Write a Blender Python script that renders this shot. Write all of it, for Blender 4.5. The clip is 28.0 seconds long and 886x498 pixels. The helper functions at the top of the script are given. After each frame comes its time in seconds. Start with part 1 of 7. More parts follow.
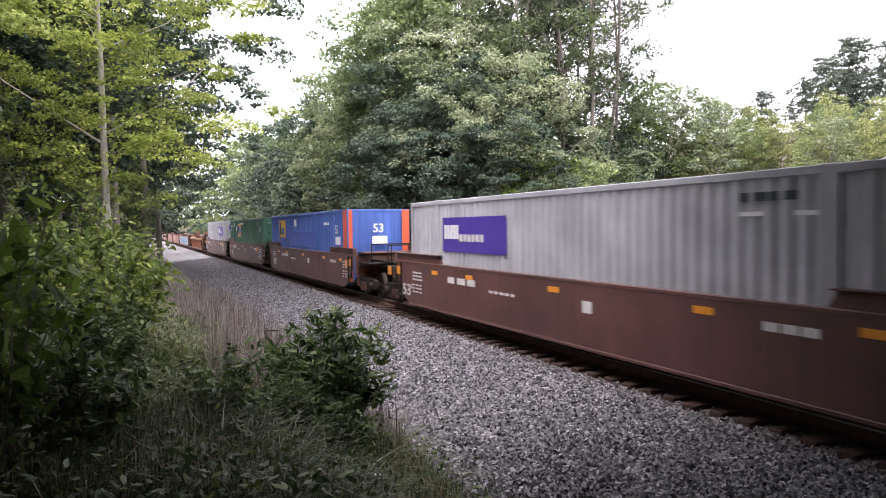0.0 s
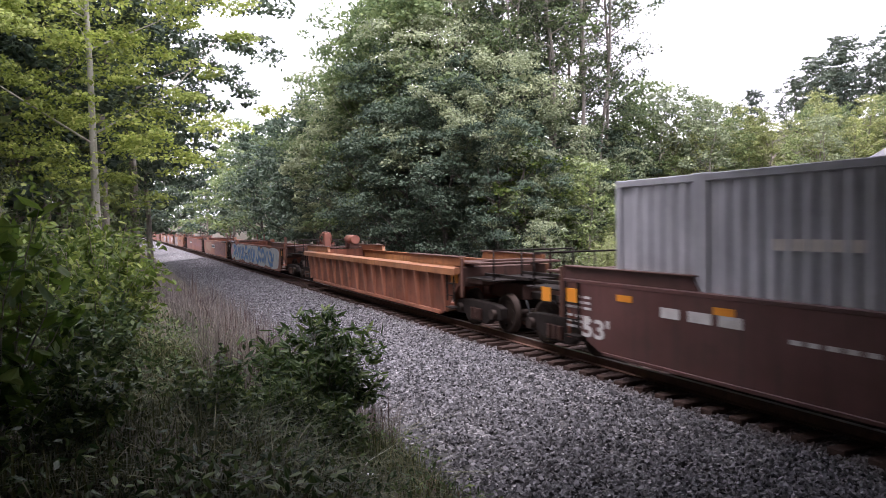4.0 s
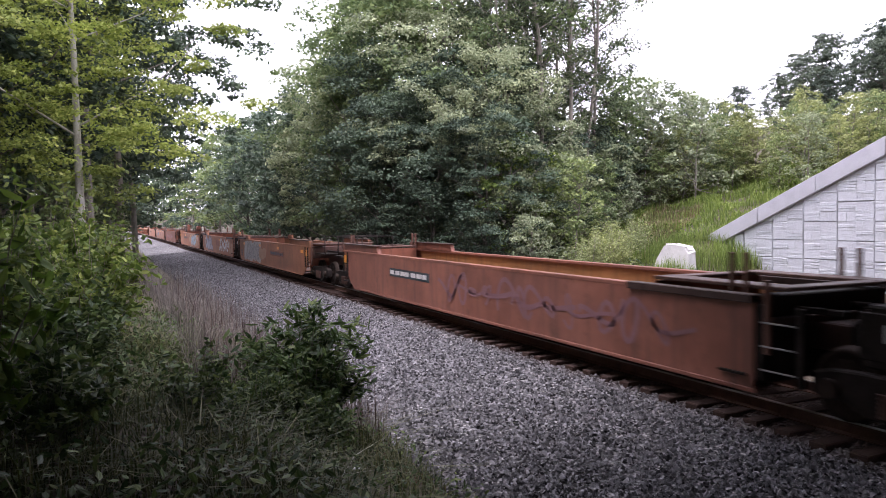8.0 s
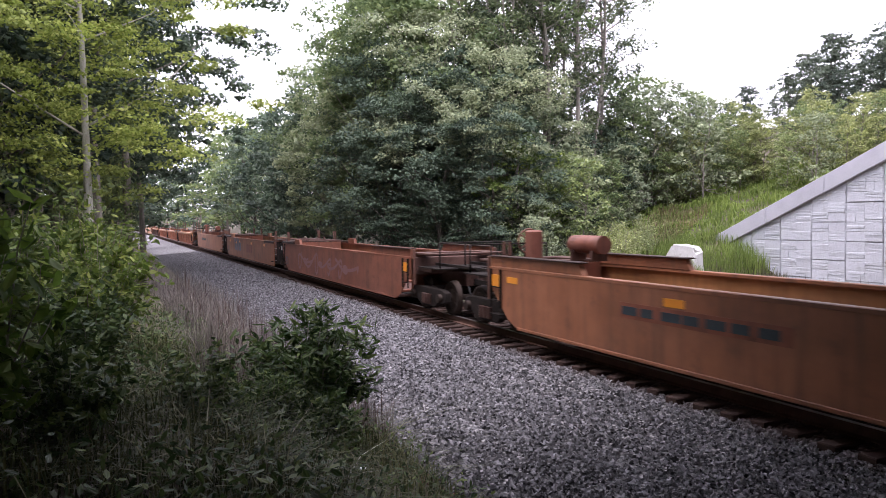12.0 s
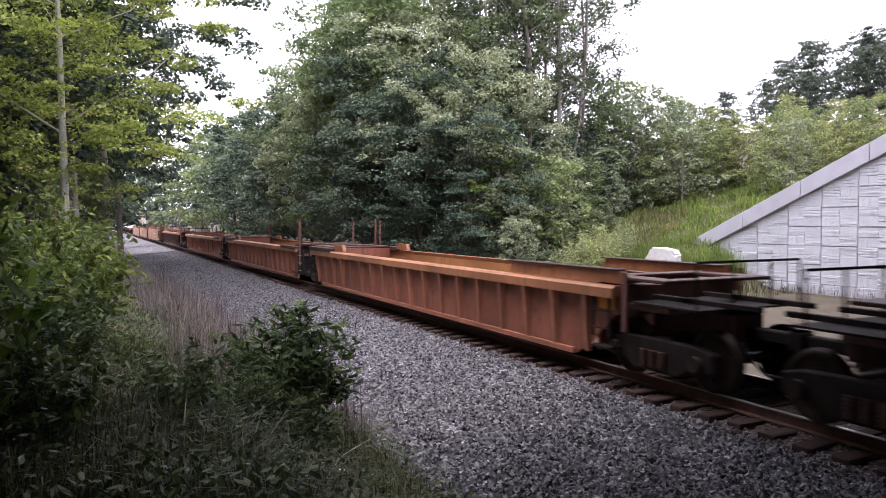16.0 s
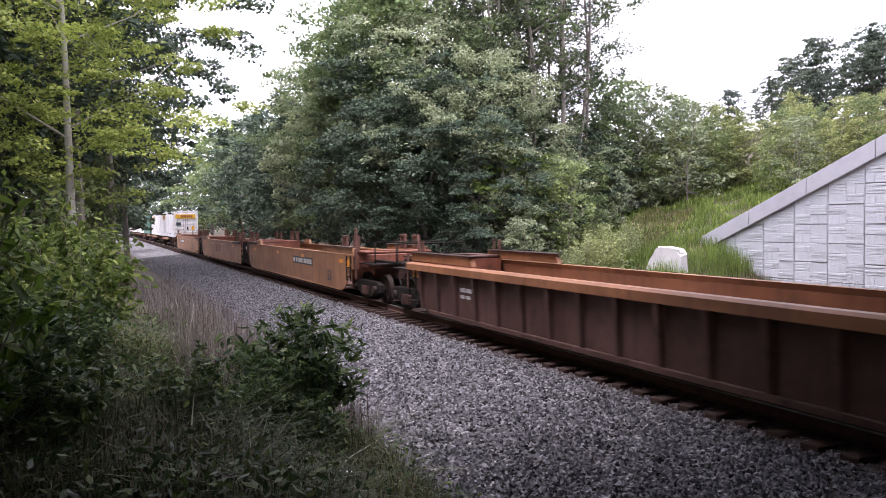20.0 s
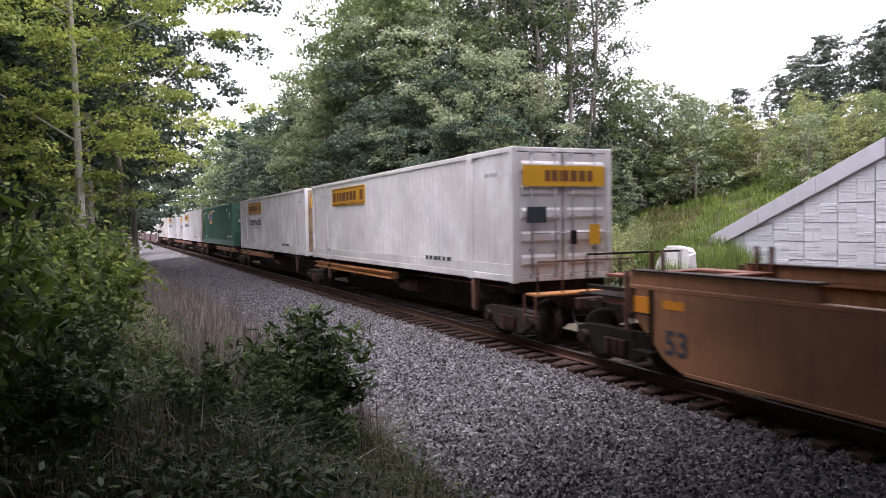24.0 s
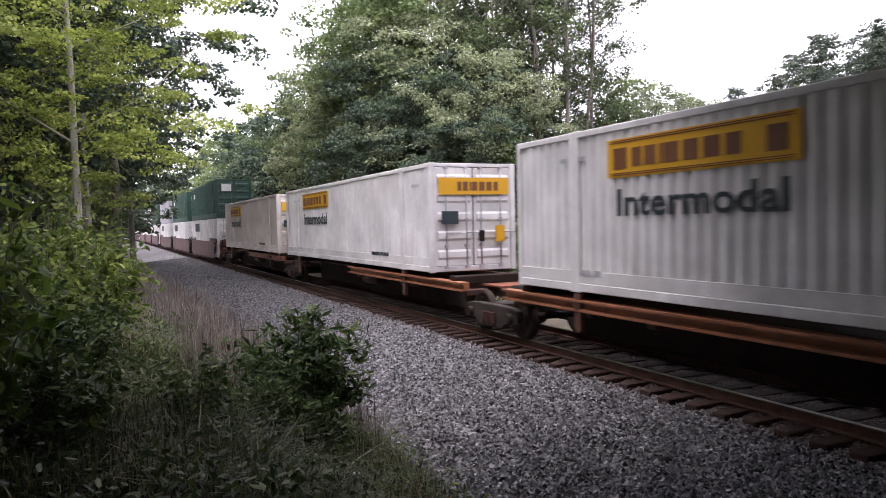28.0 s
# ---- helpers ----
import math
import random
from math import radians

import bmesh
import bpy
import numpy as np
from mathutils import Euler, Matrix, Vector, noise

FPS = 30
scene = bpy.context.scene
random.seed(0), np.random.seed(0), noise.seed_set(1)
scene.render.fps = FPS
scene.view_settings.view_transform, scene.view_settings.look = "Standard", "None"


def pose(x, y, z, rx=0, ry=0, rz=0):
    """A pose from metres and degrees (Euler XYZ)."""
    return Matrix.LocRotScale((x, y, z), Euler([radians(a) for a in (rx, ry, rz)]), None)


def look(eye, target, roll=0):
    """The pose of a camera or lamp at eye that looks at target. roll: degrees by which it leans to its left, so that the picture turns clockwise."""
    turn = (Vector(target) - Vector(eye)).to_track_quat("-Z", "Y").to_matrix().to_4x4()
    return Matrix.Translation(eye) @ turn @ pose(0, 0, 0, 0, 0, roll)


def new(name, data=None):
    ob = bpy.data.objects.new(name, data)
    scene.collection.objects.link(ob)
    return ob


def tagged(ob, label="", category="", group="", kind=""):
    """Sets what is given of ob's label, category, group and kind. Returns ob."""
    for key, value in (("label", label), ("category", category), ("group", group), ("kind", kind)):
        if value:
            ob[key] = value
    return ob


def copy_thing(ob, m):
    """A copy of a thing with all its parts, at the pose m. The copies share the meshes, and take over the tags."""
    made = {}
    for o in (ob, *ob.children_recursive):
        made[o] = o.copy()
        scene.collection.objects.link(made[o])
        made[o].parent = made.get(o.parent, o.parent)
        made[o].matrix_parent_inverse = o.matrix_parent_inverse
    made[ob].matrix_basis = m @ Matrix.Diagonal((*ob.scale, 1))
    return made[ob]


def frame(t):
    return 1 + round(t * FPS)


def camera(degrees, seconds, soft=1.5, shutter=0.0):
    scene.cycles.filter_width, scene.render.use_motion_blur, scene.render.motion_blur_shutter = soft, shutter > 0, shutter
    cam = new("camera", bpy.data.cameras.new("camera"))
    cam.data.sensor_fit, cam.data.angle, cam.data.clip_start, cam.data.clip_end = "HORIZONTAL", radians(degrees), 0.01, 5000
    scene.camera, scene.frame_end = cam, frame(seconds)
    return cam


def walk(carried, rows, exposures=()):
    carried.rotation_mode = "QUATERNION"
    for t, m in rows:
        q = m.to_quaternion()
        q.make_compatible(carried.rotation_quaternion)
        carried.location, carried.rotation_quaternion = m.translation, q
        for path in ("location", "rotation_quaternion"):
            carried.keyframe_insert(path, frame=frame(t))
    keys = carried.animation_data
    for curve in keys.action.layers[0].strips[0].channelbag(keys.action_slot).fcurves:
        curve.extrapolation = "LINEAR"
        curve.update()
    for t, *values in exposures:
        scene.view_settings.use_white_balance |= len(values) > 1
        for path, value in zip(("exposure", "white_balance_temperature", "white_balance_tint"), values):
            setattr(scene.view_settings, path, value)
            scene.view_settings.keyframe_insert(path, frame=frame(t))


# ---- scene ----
EYE = 2.56          # eye height over the rail heads
SPEED = 17.85       # train, metres a second

# seconds, yaw, pitch, roll: a hand-held camera that stays on its spot
TURNS = (
    (0.0, -23.37, -1.81, 0.74), (0.5, -23.38, -1.95, 0.86), (1.0, -23.57, -1.93, 0.89), (1.5, -23.59, -1.85, 0.79),
    (2.0, -23.62, -1.89, 0.75), (2.5, -23.41, -1.88, 0.71), (3.0, -23.27, -1.89, 0.88), (3.5, -23.59, -1.98, 0.90),
    (4.0, -24.02, -1.89, 0.93), (4.5, -24.71, -1.82, 0.94), (6.5, -25.38, -2.24, 0.52), (7.0, -25.20, -2.25, 0.52),
    (7.5, -25.27, -2.32, 0.56), (8.0, -25.02, -2.33, 0.70), (8.5, -24.85, -2.34, 0.83), (9.0, -24.69, -2.19, 0.89),
    (9.5, -24.59, -2.26, 0.84), (10.0, -24.49, -2.15, 0.77), (10.5, -24.64, -2.13, 0.66), (11.0, -24.71, -2.17, 0.69),
    (11.5, -24.43, -2.32, 0.71), (13.5, -25.16, -2.02, 0.06), (14.0, -25.51, -1.79, 0.07), (14.5, -25.57, -1.68, -0.13),
    (15.0, -25.70, -2.00, -0.23), (15.5, -25.90, -2.12, -0.01), (16.0, -25.99, -2.21, 0.14), (16.5, -25.99, -2.12, 0.28),
    (17.0, -26.05, -2.17, 0.19), (17.5, -26.09, -2.24, 0.36), (18.0, -26.22, -2.30, 0.51), (18.5, -26.18, -2.31, 0.61),
    (19.0, -25.95, -2.39, 0.77), (19.5, -25.75, -2.41, 0.83), (20.0, -25.60, -2.12, 0.69), (20.5, -25.61, -2.07, 0.65),
    (21.0, -25.70, -2.12, 0.56), (21.5, -25.47, -2.03, 0.49), (23.5, -25.23, -2.21, 1.05), (24.0, -24.99, -2.05, 1.04),
    (24.5, -24.98, -1.91, 0.92), (25.0, -25.23, -2.02, 0.92), (25.5, -25.33, -1.97, 0.84), (26.0, -25.30, -1.96, 0.86),
    (26.5, -25.37, -1.84, 0.98), (27.0, -25.47, -1.94, 1.03), (27.5, -25.35, -1.98, 1.10), (28.0, -25.19, -2.04, 1.21),
)
cam = camera(62.71, 28.0, soft=0.8, shutter=0.2)
walk(cam, [(t, pose(0, 0, EYE, 90 + p, r, yaw)) for t, yaw, p, r in TURNS],
     exposures=((0.0, 1.56, 6370, 23), (1.0, 1.40, 6320, 24), (4.5, 1.30, 6170, 26), (6.5, 1.22, 6120, 27), (21.5, 1.22, 6120, 27), (24.0, 1.02, 6220, 25), (28.0, 1.04, 6270, 25)))

# ---------------------------------------------------------------- light: a bright overcast sky
world = bpy.data.worlds.new("overcast")
scene.world = world
world.use_nodes = True
wn, wl = world.node_tree.nodes, world.node_tree.links
sky = wn.new("ShaderNodeTexSky")
sky.sky_type, sky.sun_disc = "NISHITA", False
sky.sun_elevation, sky.sun_rotation = radians(50), radians(200)
sky.air_density, sky.dust_density, sky.ozone_density = 1.0, 4.0, 1.0
soften = wn.new("ShaderNodeHueSaturation")
soften.inputs["Saturation"].default_value = 0.12
cloud = wn.new("ShaderNodeMix")
cloud.data_type = "RGBA"
cloud.inputs["Factor"].default_value = 0.72
cloud.inputs["B"].default_value = (10.6, 10.8, 11.2, 1)
wl.new(sky.outputs[0], soften.inputs["Color"])
wl.new(soften.outputs[0], cloud.inputs["A"])
wl.new(cloud.outputs["Result"], wn["Background"].inputs["Color"])
wn["Background"].inputs["Strength"].default_value = 0.15

sun = new("sun", bpy.data.lights.new("sun", "SUN"))
sun.data.energy, sun.data.angle, sun.data.color = 1.5, radians(30), (1.0, 0.97, 0.92)
sun.matrix_world = look((-11, 8.5, 40), (0, 8, 0))


# ---------------------------------------------------------------- materials
def nodes_of(name):
    m = bpy.data.materials.new(name)
    m.use_nodes = True
    t = m.node_tree
    return m, t.nodes, t.links, t.nodes["Principled BSDF"]


def ramp_node(n, stops):
    r = n.new("ShaderNodeValToRGB")
    while len(r.color_ramp.elements) < len(stops):
        r.color_ramp.elements.new(0.5)
    for e, (p, c) in zip(r.color_ramp.elements, stops):
        e.position, e.color = p, (*c, 1)
    return r


def noise_node(n, l, coords, scale, detail=5, rough=0.6, stretch=None):
    t = n.new("ShaderNodeTexNoise")
    t.inputs["Scale"].default_value, t.inputs["Detail"].default_value = scale, detail
    t.inputs["Roughness"].default_value = rough
    if stretch:
        m = n.new("ShaderNodeMapping")
        m.inputs["Scale"].default_value = stretch
        l.new(coords, m.inputs["Vector"])
        coords = m.outputs[0]
    l.new(coords, t.inputs["Vector"])
    return t


def bump_node(n, l, bsdf, height, strength, distance):
    b = n.new("ShaderNodeBump")
    b.inputs["Strength"].default_value, b.inputs["Distance"].default_value = strength, distance
    l.new(height, b.inputs["Height"])
    l.new(b.outputs[0], bsdf.inputs["Normal"])


def mixed(n, l, fac, a, b, mode="MIX"):
    m = n.new("ShaderNodeMix")
    m.data_type, m.blend_type = "RGBA", mode
    for sock, v in (("Factor", fac), ("A", a), ("B", b)):
        if isinstance(v, (int, float)):
            m.inputs[sock].default_value = v
        elif isinstance(v, tuple):
            m.inputs[sock].default_value = (*v, 1)
        else:
            l.new(v, m.inputs[sock])
    return m.outputs["Result"]


def surface(name, dark, light, rough=0.75, metal=0.0, big=1.2, fine=30, relief=0.25, depth=0.004, stretch=None, spot=None):
    """A surface that varies at two scales between dark and light, with fine relief and, if given, stains."""
    m, n, l, b = nodes_of(name)
    co = n.new("ShaderNodeTexCoord").outputs["Object"]
    a = noise_node(n, l, co, big, 6, 0.65, stretch)
    f = noise_node(n, l, co, fine, 3)
    s = n.new("ShaderNodeMath")
    s.operation = "MULTIPLY_ADD"
    s.inputs[1].default_value, s.inputs[2].default_value = 0.45, 0.0
    l.new(f.outputs[0], s.inputs[0])
    s2 = n.new("ShaderNodeMath")
    s2.operation = "MULTIPLY_ADD"
    s2.inputs[1].default_value = 0.75
    l.new(a.outputs[0], s2.inputs[0])
    l.new(s.outputs[0], s2.inputs[2])
    r = ramp_node(n, ((0.38, dark), (0.78, light)))
    l.new(s2.outputs[0], r.inputs[0])
    colour = r.outputs[0]
    if spot:
        st = noise_node(n, l, co, big * 1.9, 8, 0.7, stretch)
        sr = ramp_node(n, ((0.54, (0, 0, 0)), (0.66, (1, 1, 1))))
        l.new(st.outputs[0], sr.inputs[0])
        colour = mixed(n, l, sr.outputs[0], colour, spot)
    l.new(colour, b.inputs["Base Color"])
    b.inputs["Roughness"].default_value, b.inputs["Metallic"].default_value = rough, metal
    bump_node(n, l, b, f.outputs[0], relief, depth)
    return m


def painted_steel(name, paint, rust, grime, wear=0.55, rough=0.6):
    """Old paint on steel: faded in patches, rust blooms, grime in upright streaks."""
    m, n, l, b = nodes_of(name)
    co = n.new("ShaderNodeTexCoord").outputs["Object"]
    info = n.new("ShaderNodeObjectInfo")
    shift = n.new("ShaderNodeVectorMath")
    shift.operation = "ADD"
    move = n.new("ShaderNodeCombineXYZ")
    k = n.new("ShaderNodeMath")
    k.operation, k.inputs[1].default_value = "MULTIPLY", 40
    l.new(info.outputs["Random"], k.inputs[0])
    l.new(k.outputs[0], move.inputs[1])
    l.new(co, shift.inputs[0])
    l.new(move.outputs[0], shift.inputs[1])
    co = shift.outputs[0]
    fade = noise_node(n, l, co, 0.7, 6, 0.6)
    fr = ramp_node(n, ((0.3, tuple(0.72 * v for v in paint)), (0.7, tuple(min(1, 1.2 * v + 0.015) for v in paint))))
    l.new(fade.outputs[0], fr.inputs[0])
    bloom = noise_node(n, l, co, 2.2, 9, 0.72)
    br = ramp_node(n, ((wear, (0, 0, 0)), (wear + 0.13, (1, 1, 1))))
    l.new(bloom.outputs[0], br.inputs[0])
    c = mixed(n, l, br.outputs[0], fr.outputs[0], rust)
    dirt = noise_node(n, l, co, 0.32, 7, 0.68, (1, 1, 1.8))
    dr = ramp_node(n, ((0.47, (0, 0, 0)), (0.68, (0.6, 0.6, 0.6))))
    l.new(dirt.outputs[0], dr.inputs[0])
    c = mixed(n, l, dr.outputs[0], c, tuple(0.55 * a + 0.45 * g for a, g in zip(rust, grime)))
    streak = noise_node(n, l, co, 1.0, 6, 0.6, (7, 7, 0.5))
    sr = ramp_node(n, ((0.5, (0, 0, 0)), (0.75, (0.75, 0.75, 0.75))))
    l.new(streak.outputs[0], sr.inputs[0])
    c = mixed(n, l, sr.outputs[0], c, grime)
    l.new(c, b.inputs["Base Color"])
    b.inputs["Roughness"].default_value = rough
    fine = noise_node(n, l, co, 45, 3)
    bump_node(n, l, b, fine.outputs[0], 0.2, 0.003)
    return m


def leaf_material(name, dark, light, tip=None, through_light=0.3):
    """Leaves: each one of its own green, letting some light through."""
    m, n, l, b = nodes_of(name)
    isl = n.new("ShaderNodeNewGeometry").outputs["Random Per Island"]
    stops = [(0.0, dark), (0.75, light)] + ([(1.0, tip)] if tip else [])
    r = ramp_node(n, stops)
    l.new(isl, r.inputs[0])
    co = n.new("ShaderNodeTexCoord").outputs["Object"]
    patch = noise_node(n, l, co, 0.45, 3)
    pr = ramp_node(n, ((0.35, (0.68, 0.7, 0.68)), (0.65, (1.15, 1.15, 1.0))))
    l.new(patch.outputs[0], pr.inputs[0])
    c = mixed(n, l, 1.0, r.outputs[0], pr.outputs[0], "MULTIPLY")
    info = n.new("ShaderNodeObjectInfo")
    orr = ramp_node(n, ((0.0, (0.8, 0.84, 0.86)), (1.0, (1.15, 1.12, 1.0))))
    l.new(info.outputs["Random"], orr.inputs[0])
    c = mixed(n, l, 1.0, c, orr.outputs[0], "MULTIPLY")
    l.new(c, b.inputs["Base Color"])
    b.inputs["Roughness"].default_value = 0.58
    b.inputs["Specular IOR Level"].default_value = 0.25
    tr = n.new("ShaderNodeBsdfTranslucent")
    l.new(c, tr.inputs["Color"])
    mx = n.new("ShaderNodeMixShader")
    mx.inputs[0].default_value = through_light
    l.new(b.outputs[0], mx.inputs[1])
    l.new(tr.outputs[0], mx.inputs[2])
    l.new(mx.outputs[0], n["Material Output"].inputs["Surface"])
    return m


def gravel_material(name, dark, light):
    """Crushed stone seen as a bed: cells of stones, with shade painted into the gaps between."""
    m, n, l, b = nodes_of(name)
    co = n.new("ShaderNodeTexCoord").outputs["Object"]
    v = n.new("ShaderNodeTexVoronoi")
    v.inputs["Scale"].default_value = 17
    l.new(co, v.inputs["Vector"])
    sep = n.new("ShaderNodeSeparateColor")
    l.new(v.outputs["Color"], sep.inputs[0])
    r = ramp_node(n, ((0.0, dark), (0.55, tuple((a + c) / 2 for a, c in zip(dark, light))), (1.0, light)))
    l.new(sep.outputs[0], r.inputs[0])
    patch = noise_node(n, l, co, 0.5, 4)
    pr = ramp_node(n, ((0.3, (0.8, 0.8, 0.8)), (0.7, (1.12, 1.1, 1.08))))
    l.new(patch.outputs[0], pr.inputs[0])
    c = mixed(n, l, 1.0, r.outputs[0], pr.outputs[0], "MULTIPLY")
    # Darker towards cell edges: shade between stones, multiplied into the colour.
    gap_shade = ramp_node(n, ((0.3, (1, 1, 1)), (0.75, (0.4, 0.4, 0.4))))
    l.new(v.outputs["Distance"], gap_shade.inputs[0])
    ax = n.new("ShaderNodeSeparateXYZ")
    l.new(co, ax.inputs[0])
    wob = n.new("ShaderNodeMath")
    wob.operation = "MULTIPLY_ADD"
    wnz = noise_node(n, l, co, 1.3, 3)
    l.new(wnz.outputs[0], wob.inputs[0])
    wob.inputs[1].default_value = 0.5
    l.new(ax.outputs[0], wob.inputs[2])
    sr = ramp_node(n, ((0.0, (0, 0, 0)), (1.0, (0.9, 0.9, 0.9))))
    mr = n.new("ShaderNodeMapRange")
    mr.inputs[1].default_value, mr.inputs[2].default_value = 7.75, 8.35
    l.new(wob.outputs[0], mr.inputs[0])
    l.new(mr.outputs[0], sr.inputs[0])
    c = mixed(n, l, sr.outputs[0], c, (0.10, 0.062, 0.05))
    c = mixed(n, l, 1.0, c, gap_shade.outputs[0], "MULTIPLY")
    l.new(c, b.inputs["Base Color"])
    b.inputs["Roughness"].default_value = 0.85
    inv = n.new("ShaderNodeMath")
    inv.operation, inv.inputs[0].default_value = "SUBTRACT", 1.0
    l.new(v.outputs["Distance"], inv.inputs[1])
    bump_node(n, l, b, inv.outputs[0], 1.0, 0.05)
    return m


def stone_material(name, dark, light):
    m, n, l, b = nodes_of(name)
    isl = n.new("ShaderNodeNewGeometry").outputs["Random Per Island"]
    r = ramp_node(n, ((0.0, dark), (0.5, tuple((a + c) / 2 for a, c in zip(dark, light))), (0.93, light), (1.0, tuple(min(0.8, 1.5 * v) for v in light))))
    l.new(isl, r.inputs[0])
    co = n.new("ShaderNodeTexCoord").outputs["Object"]
    f = noise_node(n, l, co, 60, 4)
    fr = ramp_node(n, ((0.3, (0.75, 0.75, 0.75)), (0.7, (1.1, 1.1, 1.1))))
    l.new(f.outputs[0], fr.inputs[0])
    ax = n.new("ShaderNodeSeparateXYZ")
    l.new(co, ax.inputs[0])
    wob = n.new("ShaderNodeMath")
    wob.operation = "MULTIPLY_ADD"
    wnz = noise_node(n, l, co, 1.3, 3)
    l.new(wnz.outputs[0], wob.inputs[0])
    wob.inputs[1].default_value = 0.5
    l.new(ax.outputs[0], wob.inputs[2])
    sr = ramp_node(n, ((0.0, (0, 0, 0)), (1.0, (0.9, 0.9, 0.9))))
    mr = n.new("ShaderNodeMapRange")
    mr.inputs[1].default_value, mr.inputs[2].default_value = 7.75, 8.35
    l.new(wob.outputs[0], mr.inputs[0])
    l.new(mr.outputs[0], sr.inputs[0])
    c = mixed(n, l, sr.outputs[0], r.outputs[0], (0.10, 0.062, 0.05))
    l.new(mixed(n, l, 1.0, c, fr.outputs[0], "MULTIPLY"), b.inputs["Base Color"])
    b.inputs["Roughness"].default_value = 0.8
    bump_node(n, l, b, f.outputs[0], 0.4, 0.006)
    return m


M = {}
M["soil"] = surface("soil", (0.035, 0.028, 0.018), (0.11, 0.085, 0.055), 0.95, big=0.6, fine=14, relief=0.6, depth=0.03, spot=(0.05, 0.07, 0.025))
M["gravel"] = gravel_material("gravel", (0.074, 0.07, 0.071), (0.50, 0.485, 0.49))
M["stone"] = stone_material("crushed_stone", (0.014, 0.0135, 0.015), (0.27, 0.262, 0.273))
M["tie"] = surface("old_timber", (0.024, 0.015, 0.0125), (0.074, 0.046, 0.037), 0.9, big=2.5, fine=35, relief=0.6, depth=0.01, stretch=(0.4, 6, 6))
M["rail"] = surface("rusty_rail", (0.055, 0.030, 0.023), (0.135, 0.072, 0.053), 0.8, 0.0, big=3, fine=50)
M["railhead"] = surface("worn_rail_head", (0.26, 0.24, 0.23), (0.42, 0.40, 0.385), 0.3, 0.85, big=3, fine=50)
M["wallpanel"] = surface("cast_concrete_panel", (0.42, 0.43, 0.455), (0.57, 0.58, 0.615), 0.85, big=0.9, fine=13, relief=0.7, depth=0.03, spot=(0.44, 0.45, 0.47))
M["coping"] = surface("concrete_coping", (0.35, 0.345, 0.375), (0.47, 0.465, 0.50), 0.85, big=0.8, fine=30, relief=0.25)
M["panel_joint"] = surface("grey_panel_joint", (0.30, 0.30, 0.32), (0.40, 0.40, 0.42), 0.95)
M["joint"] = surface("dark_joint", (0.10, 0.10, 0.11), (0.18, 0.18, 0.19), 0.95)
M["block"] = surface("white_block", (0.40, 0.385, 0.37), (0.60, 0.585, 0.57), 0.85, big=1.5, fine=20, relief=0.4)
M["bark"] = surface("grey_bark", (0.10, 0.085, 0.07), (0.30, 0.27, 0.23), 0.95, big=2.5, fine=25, relief=0.8, depth=0.02, stretch=(3, 3, 0.6))
M["palebark"] = surface("pale_bark", (0.22, 0.20, 0.17), (0.46, 0.44, 0.38), 0.9, big=2.5, fine=25, relief=0.6, depth=0.012, stretch=(3, 3, 0.6))
M["darkbark"] = surface("dark_bark", (0.035, 0.03, 0.026), (0.13, 0.11, 0.09), 0.95, big=2.5, fine=25, relief=0.8, depth=0.02, stretch=(3, 3, 0.6))
M["leaf_lime"] = leaf_material("lime_leaves", (0.27, 0.33, 0.08), (0.51, 0.57, 0.16), (0.66, 0.68, 0.25), through_light=0.5)
M["leaf_grey"] = leaf_material("grey_green_leaves", (0.204, 0.248, 0.168), (0.320, 0.364, 0.248), (0.422, 0.459, 0.335), through_light=0.34)
M["leaf_mid"] = leaf_material("mid_green_leaves", (0.138, 0.192, 0.090), (0.240, 0.300, 0.138), (0.312, 0.360, 0.174), through_light=0.38)
# Dark green leaves, deepened to carry the shade low in the wood.
M["leaf_dark"] = leaf_material("dark_green_shade_leaves", (0.056, 0.090, 0.065), (0.105, 0.146, 0.105), (0.149, 0.186, 0.142), through_light=0.22)
M["leaf_pale"] = leaf_material("pale_bank_leaves", (0.194, 0.229, 0.098), (0.332, 0.366, 0.172), (0.480, 0.503, 0.297), through_light=0.4)
M["leaf_far"] = leaf_material("distant_leaves", (0.077, 0.100, 0.083), (0.122, 0.152, 0.121))
# Darkened for crowns against the sky: their shaded side put into the colour.
M["leaf_thin"] = leaf_material("shaded_canopy_leaves", (0.060, 0.084, 0.054), (0.120, 0.156, 0.090), (0.192, 0.228, 0.120), through_light=0.3)
M["leaf_fresh"] = leaf_material("fresh_sapling_leaves", (0.06, 0.12, 0.02), (0.17, 0.27, 0.05), (0.30, 0.38, 0.09), through_light=0.45)
M["leaf_bush"] = leaf_material("bush_leaves", (0.028, 0.058, 0.020), (0.095, 0.145, 0.044), (0.21, 0.255, 0.095), through_light=0.3)
# Yellow-green leaves, lightened so that sunlight sits in the colour.
M["leaf_shrub"] = leaf_material("sunlit_yellow_green_leaves", (0.06, 0.10, 0.022), (0.165, 0.225, 0.05), (0.34, 0.385, 0.115), through_light=0.4)
M["stalk"] = leaf_material("purple_brown_stalks", (0.07, 0.045, 0.045), (0.15, 0.10, 0.095), (0.22, 0.16, 0.15), through_light=0.15)
M["grass_dark"] = leaf_material("rough_grass", (0.035, 0.045, 0.018), (0.085, 0.098, 0.038), (0.18, 0.175, 0.10), through_light=0.3)
M["grass_dry"] = leaf_material("dry_grass", (0.13, 0.105, 0.11), (0.25, 0.21, 0.21), (0.36, 0.31, 0.29), through_light=0.3)
M["grass_bright"] = leaf_material("lush_grass", (0.13, 0.185, 0.045), (0.21, 0.28, 0.075), (0.30, 0.35, 0.12), through_light=0.4)
